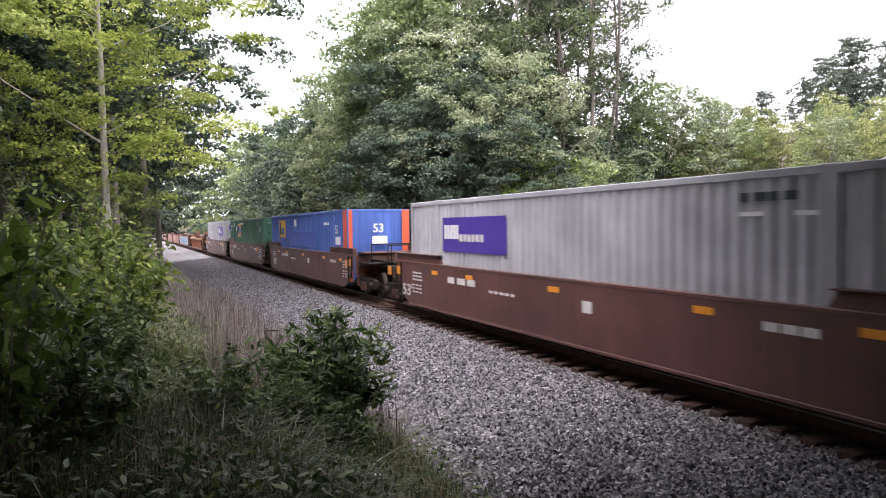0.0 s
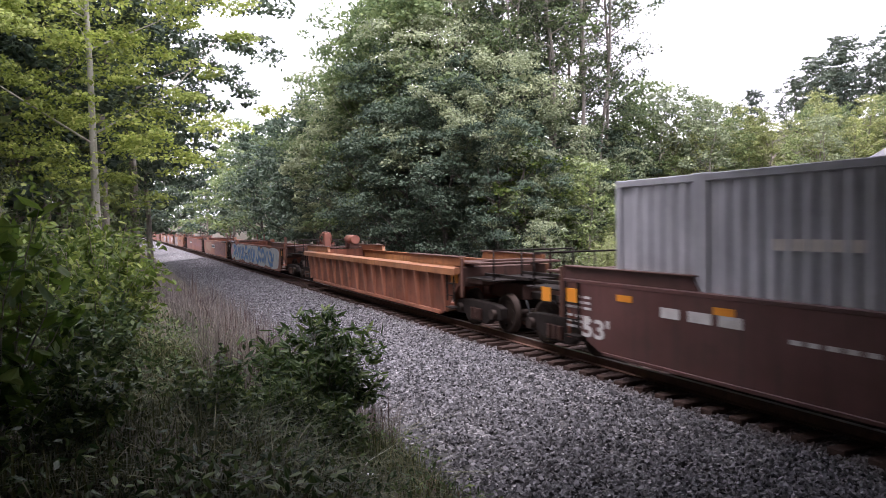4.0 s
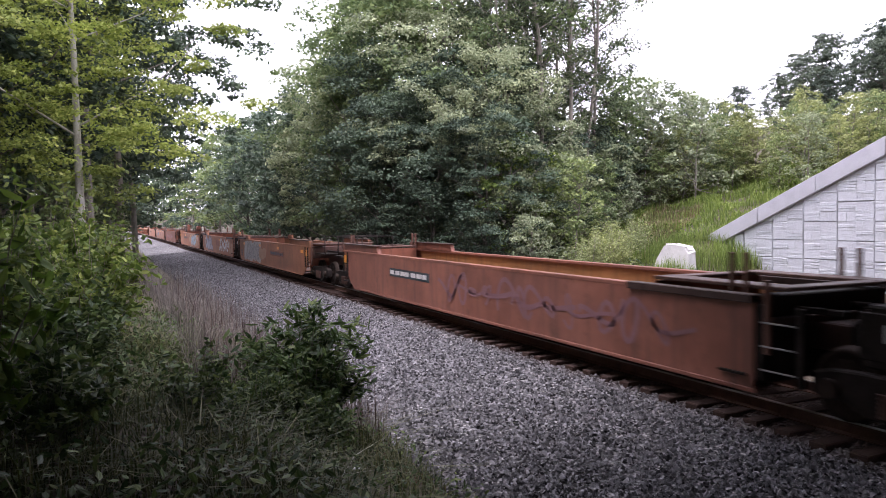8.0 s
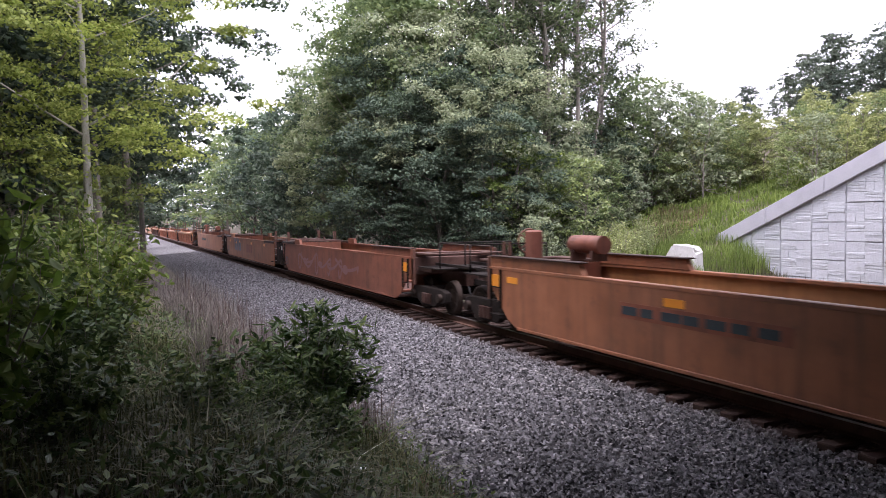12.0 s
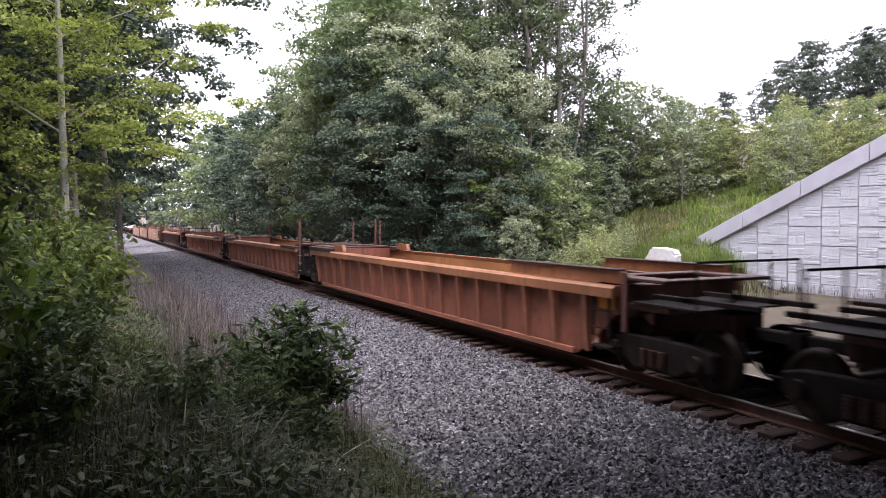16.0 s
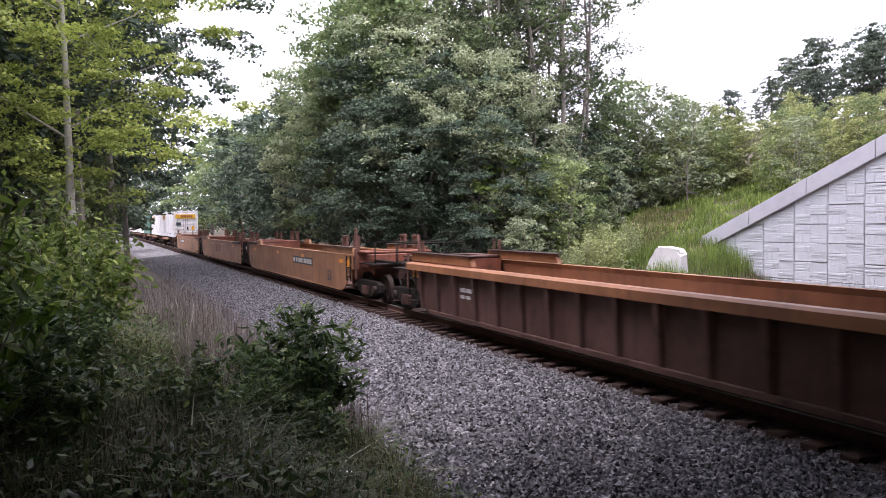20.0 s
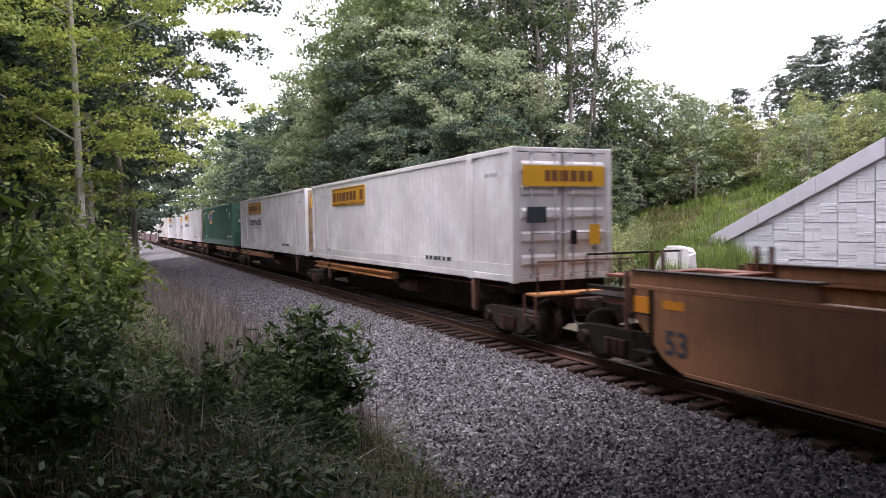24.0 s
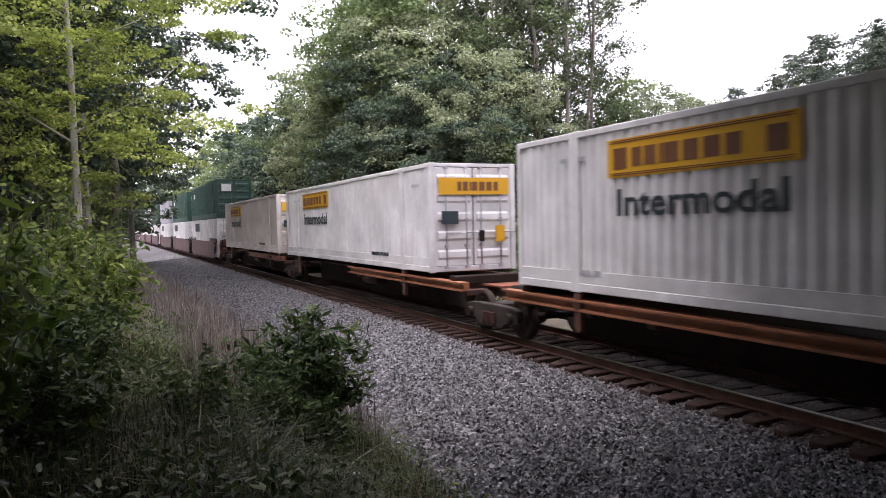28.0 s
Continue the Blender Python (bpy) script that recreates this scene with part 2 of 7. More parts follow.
M["deadleaf"] = leaf_material("dead_leaves", (0.10, 0.045, 0.03), (0.24, 0.12, 0.08), (0.34, 0.2, 0.13), through_light=0.2)
M["grass_tan"] = leaf_material("tan_weeds", (0.16, 0.12, 0.06), (0.30, 0.24, 0.13), (0.40, 0.34, 0.2), through_light=0.3)
M["leaf_bush"].node_tree.nodes["Principled BSDF"].inputs["Roughness"].default_value = 0.48
M["grass_pale"] = leaf_material("bleached_grass", (0.28, 0.27, 0.20), (0.48, 0.46, 0.38), (0.62, 0.60, 0.52), through_light=0.3)
M["petal"] = surface("white_petal", (0.65, 0.65, 0.6), (0.85, 0.85, 0.8), 0.6)


# ---------------------------------------------------------------- mesh helpers
def part(name, bm, material, parent, label=""):
    """Links a bmesh (or a mesh) as one mesh object under its thing."""
    if isinstance(bm, bmesh.types.BMesh):
        me = bpy.data.meshes.new(name)
        bm.to_mesh(me)
        bm.free()
    else:
        me = bm
    if material is not None and not me.materials:
        me.materials.append(material)
    ob = new(name, me)
    if parent is not None:
        ob.parent = parent
    return tagged(ob, label) if label else ob


def arrays_mesh(name, verts, faces, material, smooth=False):
    """A mesh from numpy arrays; faces is an (n, k) array of equal-sided faces or a list of such arrays."""
    me = bpy.data.meshes.new(name)
    verts = np.asarray(verts, dtype=np.float32).reshape(-1, 3)
    groups = faces if isinstance(faces, list) else [faces]
    groups = [np.asarray(g, dtype=np.int32) for g in groups if len(g)]
    counts = np.concatenate([np.full(len(g), g.shape[1], dtype=np.int32) for g in groups])
    loops = np.concatenate([g.ravel() for g in groups])
    me.vertices.add(len(verts))
    me.vertices.foreach_set("co", verts.ravel())
    me.loops.add(len(loops))
    me.loops.foreach_set("vertex_index", loops)
    me.polygons.add(len(counts))
    me.polygons.foreach_set("loop_start", np.concatenate([[0], np.cumsum(counts)[:-1]]).astype(np.int32))
    me.polygons.foreach_set("use_smooth", np.full(len(counts), smooth))
    me.update(calc_edges=True)
    me.materials.append(material)
    return me


def add_box(bm, x0, x1, y0, y1, z0, z1, bevel=0.0):
    vs = [bm.verts.new((x, y, z)) for x in (x0, x1) for y in (y0, y1) for z in (z0, z1)]
    fs = [bm.faces.new([vs[i] for i in q]) for q in ((0, 1, 3, 2), (4, 6, 7, 5), (0, 4, 5, 1), (2, 3, 7, 6), (0, 2, 6, 4), (1, 5, 7, 3))]
    if bevel > 0:
        es = list({e for f in fs for e in f.edges})
        bmesh.ops.bevel(bm, geom=es, offset=bevel, segments=1, affect="EDGES", clamp_overlap=True)
    return bm


def box(x0, x1, y0, y1, z0, z1, bevel=0.0):
    return add_box(bmesh.new(), x0, x1, y0, y1, z0, z1, bevel)


def add_prism(bm, outline, axis, a, b):
    """Pushes a closed outline through from a to b along axis x, y or z (outline in the two other axes, in order)."""
    def put(p, c):
        return {"x": (c, p[0], p[1]), "y": (p[0], c, p[1]), "z": (p[0], p[1], c)}[axis]
    va = [bm.verts.new(put(p, a)) for p in outline]
    vb = [bm.verts.new(put(p, b)) for p in outline]
    n = len(outline)
    bm.faces.new(va)
    bm.faces.new(vb[::-1])
    for i in range(n):
        bm.faces.new((va[i], vb[i], vb[(i + 1) % n], va[(i + 1) % n]))
    bmesh.ops.recalc_face_normals(bm, faces=bm.faces[:])
    return bm


def prism(outline, axis, a, b):
    return add_prism(bmesh.new(), outline, axis, a, b)


def add_rod(bm, p, q, r0, r1=None, sides=8, caps=True):
    p, q = Vector(p), Vector(q)
    r1 = r0 if r1 is None else r1
    d = (q - p).normalized()
    u = d.orthogonal().normalized()
    v = d.cross(u)
    ring = [[bm.verts.new(c + r * (math.cos(a) * u + math.sin(a) * v)) for a in [2 * math.pi * i / sides for i in range(sides)]] for c, r in ((p, r0), (q, r1))]
    for i in range(sides):
        j = (i + 1) % sides
        f = bm.faces.new((ring[0][i], ring[0][j], ring[1][j], ring[1][i]))
        f.smooth = True
    if caps:
        bm.faces.new(ring[0][::-1])
        bm.faces.new(ring[1])
    return bm


def rod(p, q, r0, r1=None, sides=8):
    return add_rod(bmesh.new(), p, q, r0, r1, sides)


def setting(name, me, label, category):
    ob = new(name, me)
    return tagged(ob, label, category, kind="structure")


# ---------------------------------------------------------------- the lie of the land (z = 0 at the rail heads)
TRACK = 9.065
WALL_X, WALL_END = 26.0, 25.7


def smooth_step(v):
    v = np.clip(v, 0, 1)
    return v * v * (3 - 2 * v)


def land(x, y):
    x, y = np.asarray(x, float), np.asarray(y, float)
    bank = smooth_step((4.1 - x) / 4.4)
    rough = smooth_step((3.2 - x) / 2)
    z = -0.75 + 1.62 * bank + rough * (0.10 * np.sin(0.9 * x + 0.4 * y) + 0.06 * np.sin(2.3 * x - 1.7 * y))
    hill = 0.10 * np.clip(x - 14, 0, 8) + 0.29 * np.clip(x - 21, 0, 40)
    level = 0.03 * np.clip(x - 14, 0, 12)
    cut = smooth_step((WALL_END + 0.3 - y) / 5)
    front = hill + (level - hill) * cut
    fill = np.where(y < WALL_END, 2.4 + 0.435 * np.clip(WALL_END - y, 0, 16), 2.4 * smooth_step((WALL_END + 4 - y) / 4))
    return z + np.where(x < WALL_X + 0.2, front, np.maximum(hill, fill))


def line_of(*spans):
    out = []
    for a, b, step in spans:
        out += list(np.arange(a, b, step))
    return np.array(out + [spans[-1][1]])


gx = line_of((-1500, -200, 130), (-200, -40, 20), (-40, -8, 4), (-8, 14, 0.35), (14, 26.1, 0.8))
gx = np.concatenate([gx[gx < 26.0], [26.1, 26.28], line_of((27, 60, 1.5), (60, 200, 20), (200, 1500, 130))])
gy = line_of((-1500, -200, 130), (-200, -20, 18), (-20, 0, 2), (0, 45, 0.5), (45, 120, 3), (120, 400, 20), (400, 1600, 120))
XX, YY = np.meshgrid(gx, gy, indexing="ij")
ZZ = land(XX, YY)
idx = np.arange(XX.size).reshape(XX.shape)
quads = np.stack([idx[:-1, :-1], idx[1:, :-1], idx[1:, 1:], idx[:-1, 1:]], -1).reshape(-1, 4)
ground = setting("ground", arrays_mesh("ground", np.stack([XX, YY, ZZ], -1), quads, M["soil"], True), "dark soil and leaf litter beside the railway", "ground")

# ballast: a long bank with sloping shoulders
prof = [(3.3, -0.80), (3.9, -0.60), (5.0, -0.50), (6.3, -0.40), (7.1, -0.34), (7.6, -0.285), (7.95, -0.25), (8.35, -0.196), (9.9, -0.196), (10.58, -0.24), (11.2, -0.40), (12.0, -0.70), (12.8, -0.88)]
by = np.concatenate([np.arange(-40, 60, 0.5), np.arange(60, 140, 4), np.arange(140, 640, 20)])
bx, bz = np.array([p[0] for p in prof]), np.array([p[1] for p in prof])
BX, BY = np.meshgrid(np.interp(np.linspace(0, 1, 56), np.linspace(0, 1, len(bx)), bx), by, indexing="ij")
rng = np.random.default_rng(5)
BZ = np.interp(BX, bx, bz) + rng.normal(0, 0.012, BX.shape)
idx = np.arange(BX.size).reshape(BX.shape)
quads = np.stack([idx[:-1, :-1], idx[1:, :-1], idx[1:, 1:], idx[:-1, 1:]], -1).reshape(-1, 4)
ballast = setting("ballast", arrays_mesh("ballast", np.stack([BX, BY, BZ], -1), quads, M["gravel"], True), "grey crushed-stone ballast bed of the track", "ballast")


def bed(x):
    return np.interp(x, bx, bz)


# loose stones where the bank lies nearest
def scatter_stones(count, x0, x1, y0, y1, size, seed):
    r = np.random.default_rng(seed)
    x = r.uniform(x0, x1, count)
    y = y0 + (y1 - y0) * r.uniform(0, 1, count) ** 1.85
    z = bed(x) + r.uniform(-0.004, 0.026, count)
    base = np.array([(1, 0, 0), (0, 1, 0), (-1, 0, 0), (0, -1, 0), (0.3, 0.25, 0.85), (-0.25, -0.3, 0.7), (0, 0, -0.8)])
    tri = np.array([(0, 1, 4), (1, 2, 4), (2, 5, 4), (2, 3, 5), (3, 0, 5), (0, 4, 5)])
    v = base[None] * r.uniform(0.6, 1.25, (count, 7, 1)) * (size * r.uniform(0.6, 1.4, (count, 1, 1))) * r.uniform(0.7, 1.2, (count, 1, 3))
    a = r.uniform(0, 2 * np.pi, count)
    b = r.normal(0, 0.5, count)
    ca, sa, cb, sb = np.cos(a), np.sin(a), np.cos(b), np.sin(b)
    vx = v[..., 0] * cb[:, None] - v[..., 2] * sb[:, None]
    vz = v[..., 0] * sb[:, None] + v[..., 2] * cb[:, None]
    px = vx * ca[:, None] - v[..., 1] * sa[:, None] + x[:, None]
    py = vx * sa[:, None] + v[..., 1] * ca[:, None] + y[:, None]
    return np.stack([px, py, vz + z[:, None]], -1).reshape(-1, 3), (tri[None] + 7 * np.arange(count)[:, None, None]).reshape(-1, 3)


sv, sf = scatter_stones(104000, 3.4, 7.85, 3.0, 75, 0.034, 11)
tagged(new("ballast_stones", arrays_mesh("ballast_stones", sv, sf, M["stone"])), "loose grey crushed stones along the track", "ballast", kind="stuff")

# track: ties and rails
track = tagged(new("railway_track"), "rusty rails on dark timber ties", "railway track", kind="structure")
tie_meshes = []
for k in range(5):
    r = random.Random(40 + k)
    bm = box(-1.3 + r.uniform(-0.06, 0.03), 1.3 + r.uniform(-0.03, 0.06), -0.115, 0.115, -0.36, -0.175, 0.012)
    for v in bm.verts:
        v.co += Vector((0, r.uniform(-0.008, 0.008), r.uniform(-0.006, 0.006)))
    me = bpy.data.meshes.new("tie")
    bm.to_mesh(me)
    bm.free()
    me.materials.append(M["tie"])
    tie_meshes.append(me)
r = random.Random(7)
for i in range(290):
    ob = part("tie", tie_meshes[i % 5], None, track)
    ob.matrix_basis = pose(TRACK + r.uniform(-0.05, 0.03), -6 + 0.52 * i, 0, 0, 0, r.uniform(-1.2, 1.2))
bm = bmesh.new()
for i in range(500):
    y = 145.2 + 0.52 * i
    add_box(bm, TRACK - 1.3, TRACK + 1.3, y - 0.115, y + 0.115, -0.3, -0.175)
tagged(part("far_ties", bm, M["tie"], track), kind="stuff")
for side in (-1, 1):
    c = TRACK + side * 0.755
    web = [(c - 0.07, -0.172), (c + 0.07, -0.172), (c + 0.07, -0.158), (c + 0.012, -0.14), (c + 0.012, -0.04), (c + 0.034, -0.03), (c + 0.034, -0.012), (c - 0.034, -0.012), (c - 0.034, -0.03), (c - 0.012, -0.04), (c - 0.012, -0.14), (c - 0.07, -0.158)]
    rail = part("rail", prism(web, "y", -40, 620), M["rail"], track)
    part("rail_head", prism([(c - 0.033, -0.011), (c + 0.033, -0.011), (c + 0.028, 0.0), (c - 0.028, 0.0)], "y", -40, 620), M["railhead"], rail, "polished running surface")

# ---------------------------------------------------------------- retaining wall of panels with a sloping coping
wall = tagged(new("retaining_wall"), "pale grey concrete panel retaining wall with split-stone face", "retaining wall", kind="structure")
wall.location = (WALL_X, 0, 0)


def coping_z(y):
    return 1.08 + (WALL_END - y) * 0.435


def panel_mesh(seed, h_top0, h_top1, z0, w=1.485):
    """One cast panel: a slab whose face alternates between broad rough stones and stacks of thin ledges; its top may slope."""
    r = random.Random(seed)
    bm = bmesh.new()
    add_prism(bm, [(0, z0), (w, z0), (w, h_top1), (0, h_top0)], "x", 0.028, 0.2)

    def stone(y, dy, z, t, d):
        lim = min(h_top0 + (h_top1 - h_top0) * yy / w for yy in (y, y + dy))
        t = min(t, lim)
        if t - z < 0.03:
            return
        g, k = 0.003, 0.014
        q = [bm.verts.new((0.015, *p)) for p in ((y + g, z + g), (y + dy - g, z + g), (y + dy - g, t - g), (y + g, t - g))]
        f = [bm.verts.new((d + r.uniform(-0.008, 0.008), *p)) for p in ((y + k, z + k), (y + dy - k, z + k), (y + dy - k, t - k), (y + k, t - k))]
        bm.faces.new(f)
        for i in range(4):
            bm.faces.new((q[i], q[(i + 1) % 4], f[(i + 1) % 4], f[i]))

    flip = r.randint(0, 1)
    cut = w * r.uniform(0.46, 0.54)
    band = 1.485 / 4
    row = 0
    while z0 + row * band < max(h_top0, h_top1) - 0.03:
        za = z0 + row * band
        for c, (ya, yb) in enumerate(((0.015, cut), (cut, w - 0.015))):
            if (row + c + flip) % 2:
                n = r.choice((3, 3, 4))
                for i in range(n):
                    stone(ya, yb - ya, za + band * i / n, za + band * (i + 1) / n, r.uniform(-0.008, 0.016))
            else:
                m = r.choice((1, 1, 2))
                for i in range(m):
                    stone(ya + (yb - ya) * i / m, (yb - ya) / m, za, za + band, r.uniform(0.0, 0.018))
        row += 1
    bmesh.ops.recalc_face_normals(bm, faces=bm.faces[:])
    me = bpy.data.meshes.new("panel")
    bm.to_mesh(me)
    bm.free()
    me.materials.append(M["wallpanel"])
    return me


full = [panel_mesh(60 + k, 1.485, 1.485, 0) for k in range(5)]
seed = 100
for col in range(13):
    y0 = 23.85 - 1.52 * col
    z0 = 0.03 - 1.52 + (0.76 if col % 2 else 0)
    lo, hi = coping_z(y0 + 1.5), coping_z(y0)
    while z0 < hi:
        if z0 + 1.49 <= lo:
            ob = part("panel", full[(col * 3 + int(z0 * 2)) % 5], None, wall)
            ob.location = (0, y0, z0)
        else:
            seed += 1
            if hi - z0 > 0.15:
                t1 = min(1.49, lo - z0)
                ob = part("panel", panel_mesh(seed, min(1.49, hi - z0), max(t1, 0.03), 0), None, wall)
                ob.location = (0, y0, z0)
        z0 += 1.52
ob = part("panel", panel_mesh(99, coping_z(23.87) + 1.3, max(0.03, coping_z(25.2) + 1.3), 0, 1.33), None, wall)
ob.location = (0, 23.87 + 0.0, -1.3)
part("backing", prism([(25.2, -1.6), (4.0, -1.6), (4.0, coping_z(4.0) - 0.02), (25.2, coping_z(25.2) - 0.02)], "x", 0.062, 0.42), M["panel_joint"], wall, "grey recessed joints")
y = WALL_END + 0.15
k = 0
while y > 5:
    y1 = y - 2.86
    zt = [coping_z(v) for v in (y, y1)]
    g = 0.012
    bm = prism([(y - g, zt[0] - 0.03), (y1 + g, zt[1] - 0.03), (y1 + g, zt[1] + 0.66), (y - g, zt[0] + 0.66)], "x", -0.14, 0.5)
    bmesh.ops.bevel(bm, geom=bm.edges[:], offset=0.02, segments=1, affect="EDGES")
    part("coping", bm, M["coping"], wall, "smooth pale concrete coping")
    y = y1

bm = bmesh.new()
add_prism(bm, [(-1.1, 0.0), (1.3, 0.0), (1.12, 0.6), (0.62, 1.62), (0.3, 1.72), (-0.75, 1.66), (-0.95, 1.3)], "x", -0.55, 0.55)
bmesh.ops.bevel(bm, geom=bm.edges[:], offset=0.09, segments=2, affect="EDGES")
rb = random.Random(3)
for v in bm.verts:
    v.co += Vector([rb.uniform(-0.06, 0.06) for _ in range(3)])
blk = part("concrete_block", bm, M["block"], None)
tagged(blk, "weathered white concrete block in the grass", "concrete block")
blk.scale = (0.7, 0.72, 0.70)
blk.rotation_euler = (0.05, 0.03, 0.3)
blk.location = (22.4, 24.2, float(land(22.4, 24.2)) + 0.0)

# unseen road bridge inferred from the wall: deck, girders, abutments, sized to cast shade
bridge = tagged(new("road_bridge"), "grey concrete road bridge over the railway with steel girders", "bridge", kind="structure")
part("deck", box(-19, 44, -21, 8.5, 8.25, 8.6, 0.03), M["coping"], bridge)
for y in (-20, -17.4, -14.8, -12.2, -9.6, -7.0, -4.4, -1.8, 0.8, 3.2, 5.6, 7.9):
    part("girder", prism([(y - 0.22, 6.6), (y + 0.22, 6.6), (y + 0.22, 6.65), (y + 0.04, 6.68), (y + 0.04, 8.2), (y + 0.22, 8.22), (y + 0.22, 8.248), (y - 0.22, 8.248), (y - 0.22, 8.22), (y - 0.04, 8.2), (y - 0.04, 6.68), (y - 0.22, 6.65)], "x", -18.8, 43.5), M["joint"], bridge)
for y in (-20.85, 8.25):
    part("parapet", box(-19, 44, y - 0.12, y + 0.2, 8.602, 9.6, 0.02), M["coping"], bridge)
# Near side: unseen wall added to block sky light from the left.
part("unseen_abutment", box(-6.2, -5.2, -21, 7.0, -0.3, 6.598, 0.02), M["coping"], bridge)
part("unseen_abutment", box(27.2, 28.2, -21, 7.2, -0.9, 6.598, 0.02), M["coping"], bridge)


# ---------------------------------------------------------------- plants
def tube(path, radii, sides=6):
    """Vertices and quads of a tapering tube along a path."""
    path, n = np.asarray(path, float), len(path)
    vs = []
    for i in range(n):
        d = path[min(i + 1, n - 1)] - path[max(i - 1, 0)]
        d = d / (np.linalg.norm(d) + 1e-9)
        u = np.cross(d, (0.31, 0.95, 0.05) if abs(d[2]) > 0.7 else (0, 0, 1))
        u /= np.linalg.norm(u) + 1e-9
        v = np.cross(d, u)
        a = np.linspace(0, 2 * np.pi, sides, endpoint=False)
        vs.append(path[i] + radii[i] * (np.cos(a)[:, None] * u + np.sin(a)[:, None] * v))
    q = []
    for i in range(n - 1):
        for k in range(sides):
            q.append((i * sides + k, i * sides + (k + 1) % sides, (i + 1) * sides + (k + 1) % sides, (i + 1) * sides + k))
    return np.concatenate(vs), np.array(q)


def tubes_mesh(name, runs, material, sides=6):
    vs, qs, at = [], [], 0
    for path, radii in runs:
        v, q = tube(path, radii, sides)
        vs.append(v)
        qs.append(q + at)
        at += len(v)
    return arrays_mesh(name, np.concatenate(vs), np.concatenate(qs), material, True)


def leaf_arrays(r, centres, size, up=0.5, narrow=0.55, fold=0.25, vary=0.35, six=False, outward=None):
    """A leaf at every centre: a folded lozenge, or a longer six-cornered blade, turned at random and leaning up."""
    n = len(centres)
    d = r.normal(0, 1, (n, 3))
    d[:, 2] *= 0.6
    d[:, 2] -= 0.15
    d /= np.linalg.norm(d, axis=1)[:, None]
    nor = r.normal(0, 1, (n, 3)) * (1 - up)
    nor[:, 2] += up * 1.6
    if outward is not None:
        nor = r.normal(0, 0.38, (n, 3)) + outward * 0.9 + np.array([0, 0, 0.75])
    s = np.cross(d, nor)
    s /= np.linalg.norm(s, axis=1)[:, None] + 1e-9
    nor = np.cross(s, d)
    L = size * r.uniform(1 - vary, 1 + vary, (n, 1))
    Wd = L * narrow * 0.5
    c = centres
    if six:
        v = np.stack([c - d * L * 0.5, c - d * L * 0.1 + s * Wd - nor * fold * Wd, c + d * L * 0.25 + s * Wd * 0.7 - nor * fold * Wd, c + d * L * 0.5 - nor * L * 0.12,
                      c + d * L * 0.25 - s * Wd * 0.7 - nor * fold * Wd, c - d * L * 0.1 - s * Wd - nor * fold * Wd], 1)
        q = (np.array([(0, 1, 2, 3), (0, 3, 4, 5)])[None] + 6 * np.arange(n)[:, None, None]).reshape(-1, 4)
    else:
        v = np.stack([c - d * L * 0.5, c + s * Wd - nor * fold * Wd, c + d * L * 0.5, c - s * Wd - nor * fold * Wd], 1)
        q = np.arange(4 * n).reshape(-1, 4)
    return v.reshape(-1, 3), q


def branching(r, H, trunk_r, first, spread, limbs, lean=(0, 0), shape=1.0, rise=0.55, twigs=5, bare=0.0):
    """Trunk, limbs and twigs as runs of points with radii, and the points round which leaves grow."""
    runs, tips = [], []
    n = 9
    t = np.linspace(0, 1, n)
    sway = np.cumsum(r.normal(0, 0.018 * H, (n, 2)), 0) * np.linspace(0.1, 1, n)[:, None]
    trunk = np.stack([lean[0] * H * t ** 1.4 + sway[:, 0], lean[1] * H * t ** 1.4 + sway[:, 1], H * t], 1)
    trunk[0, :2] = 0
    runs.append((trunk, trunk_r * (1.25 * (t < 0.01) + 1.0 * (t >= 0.01)) * (1 - 0.9 * t) + 0.01))
    az = r.uniform(0, 6.3)
    for i in range(limbs):
        u = first + (1 - first) * (i + r.uniform(0, 0.8)) / limbs
        u = min(u, 0.985)
        base = np.array([np.interp(u, t, trunk[:, k]) for k in range(3)])
        az += 2.4 + r.normal(0, 0.3)
        w = (u - first) / (1 - first)
        reach = spread * (math.sin(math.pi * min(1, 0.12 + 0.88 * w) ** shape) * 0.85 + 0.22) * r.uniform(0.75, 1.2)
        d = np.array([math.cos(az), math.sin(az), 0])
        s = np.linspace(0, 1, 5)[:, None]
        path = base + d * reach * s + np.array([0, 0, 1]) * reach * rise * (0.35 + w) * s ** 1.3 + np.cumsum(r.normal(0, 0.045 * reach, (5, 3)), 0) * s
        rb = trunk_r * (1 - 0.85 * u) * 0.5 + 0.008
        runs.append((path, np.linspace(rb, 0.008, 5)))
        for k in range(twigs):
            s0 = r.uniform(0.3, 1.0)
            b = np.array([np.interp(s0, s[:, 0], path[:, c]) for c in range(3)])
            a2 = az + r.normal(0, 0.9)
            ln = reach * r.uniform(0.2, 0.45)
            tip = b + np.array([math.cos(a2), math.sin(a2), r.normal(0.25, 0.35)]) * ln
            runs.append((np.stack([b, (b + tip) / 2 + r.normal(0, 0.05 * ln, 3), tip]), np.array([rb * 0.35 + 0.004, rb * 0.2 + 0.004, 0.004])))
            if r.uniform() > bare:
                tips += [tip, (b + tip) / 2]
        if r.uniform() > bare:
            tips += [path[-1], path[3], path[2]]
    tips.append(trunk[-1])
    return runs, np.array(tips)


def clumps(r, tips, per, radius, flat=0.65):
    n = len(tips)
    c = np.repeat(tips, per, 0)
    o = r.normal(0, 1, (n * per, 3))
    o /= np.linalg.norm(o, axis=1)[:, None]
    rad = np.repeat(radius * r.uniform(0.6, 1.3, n), per)[:, None] * r.uniform(0.15, 1.0, (n * per, 1)) ** 0.5
    o = o * rad
    o[:, 2] *= flat
    return c + o


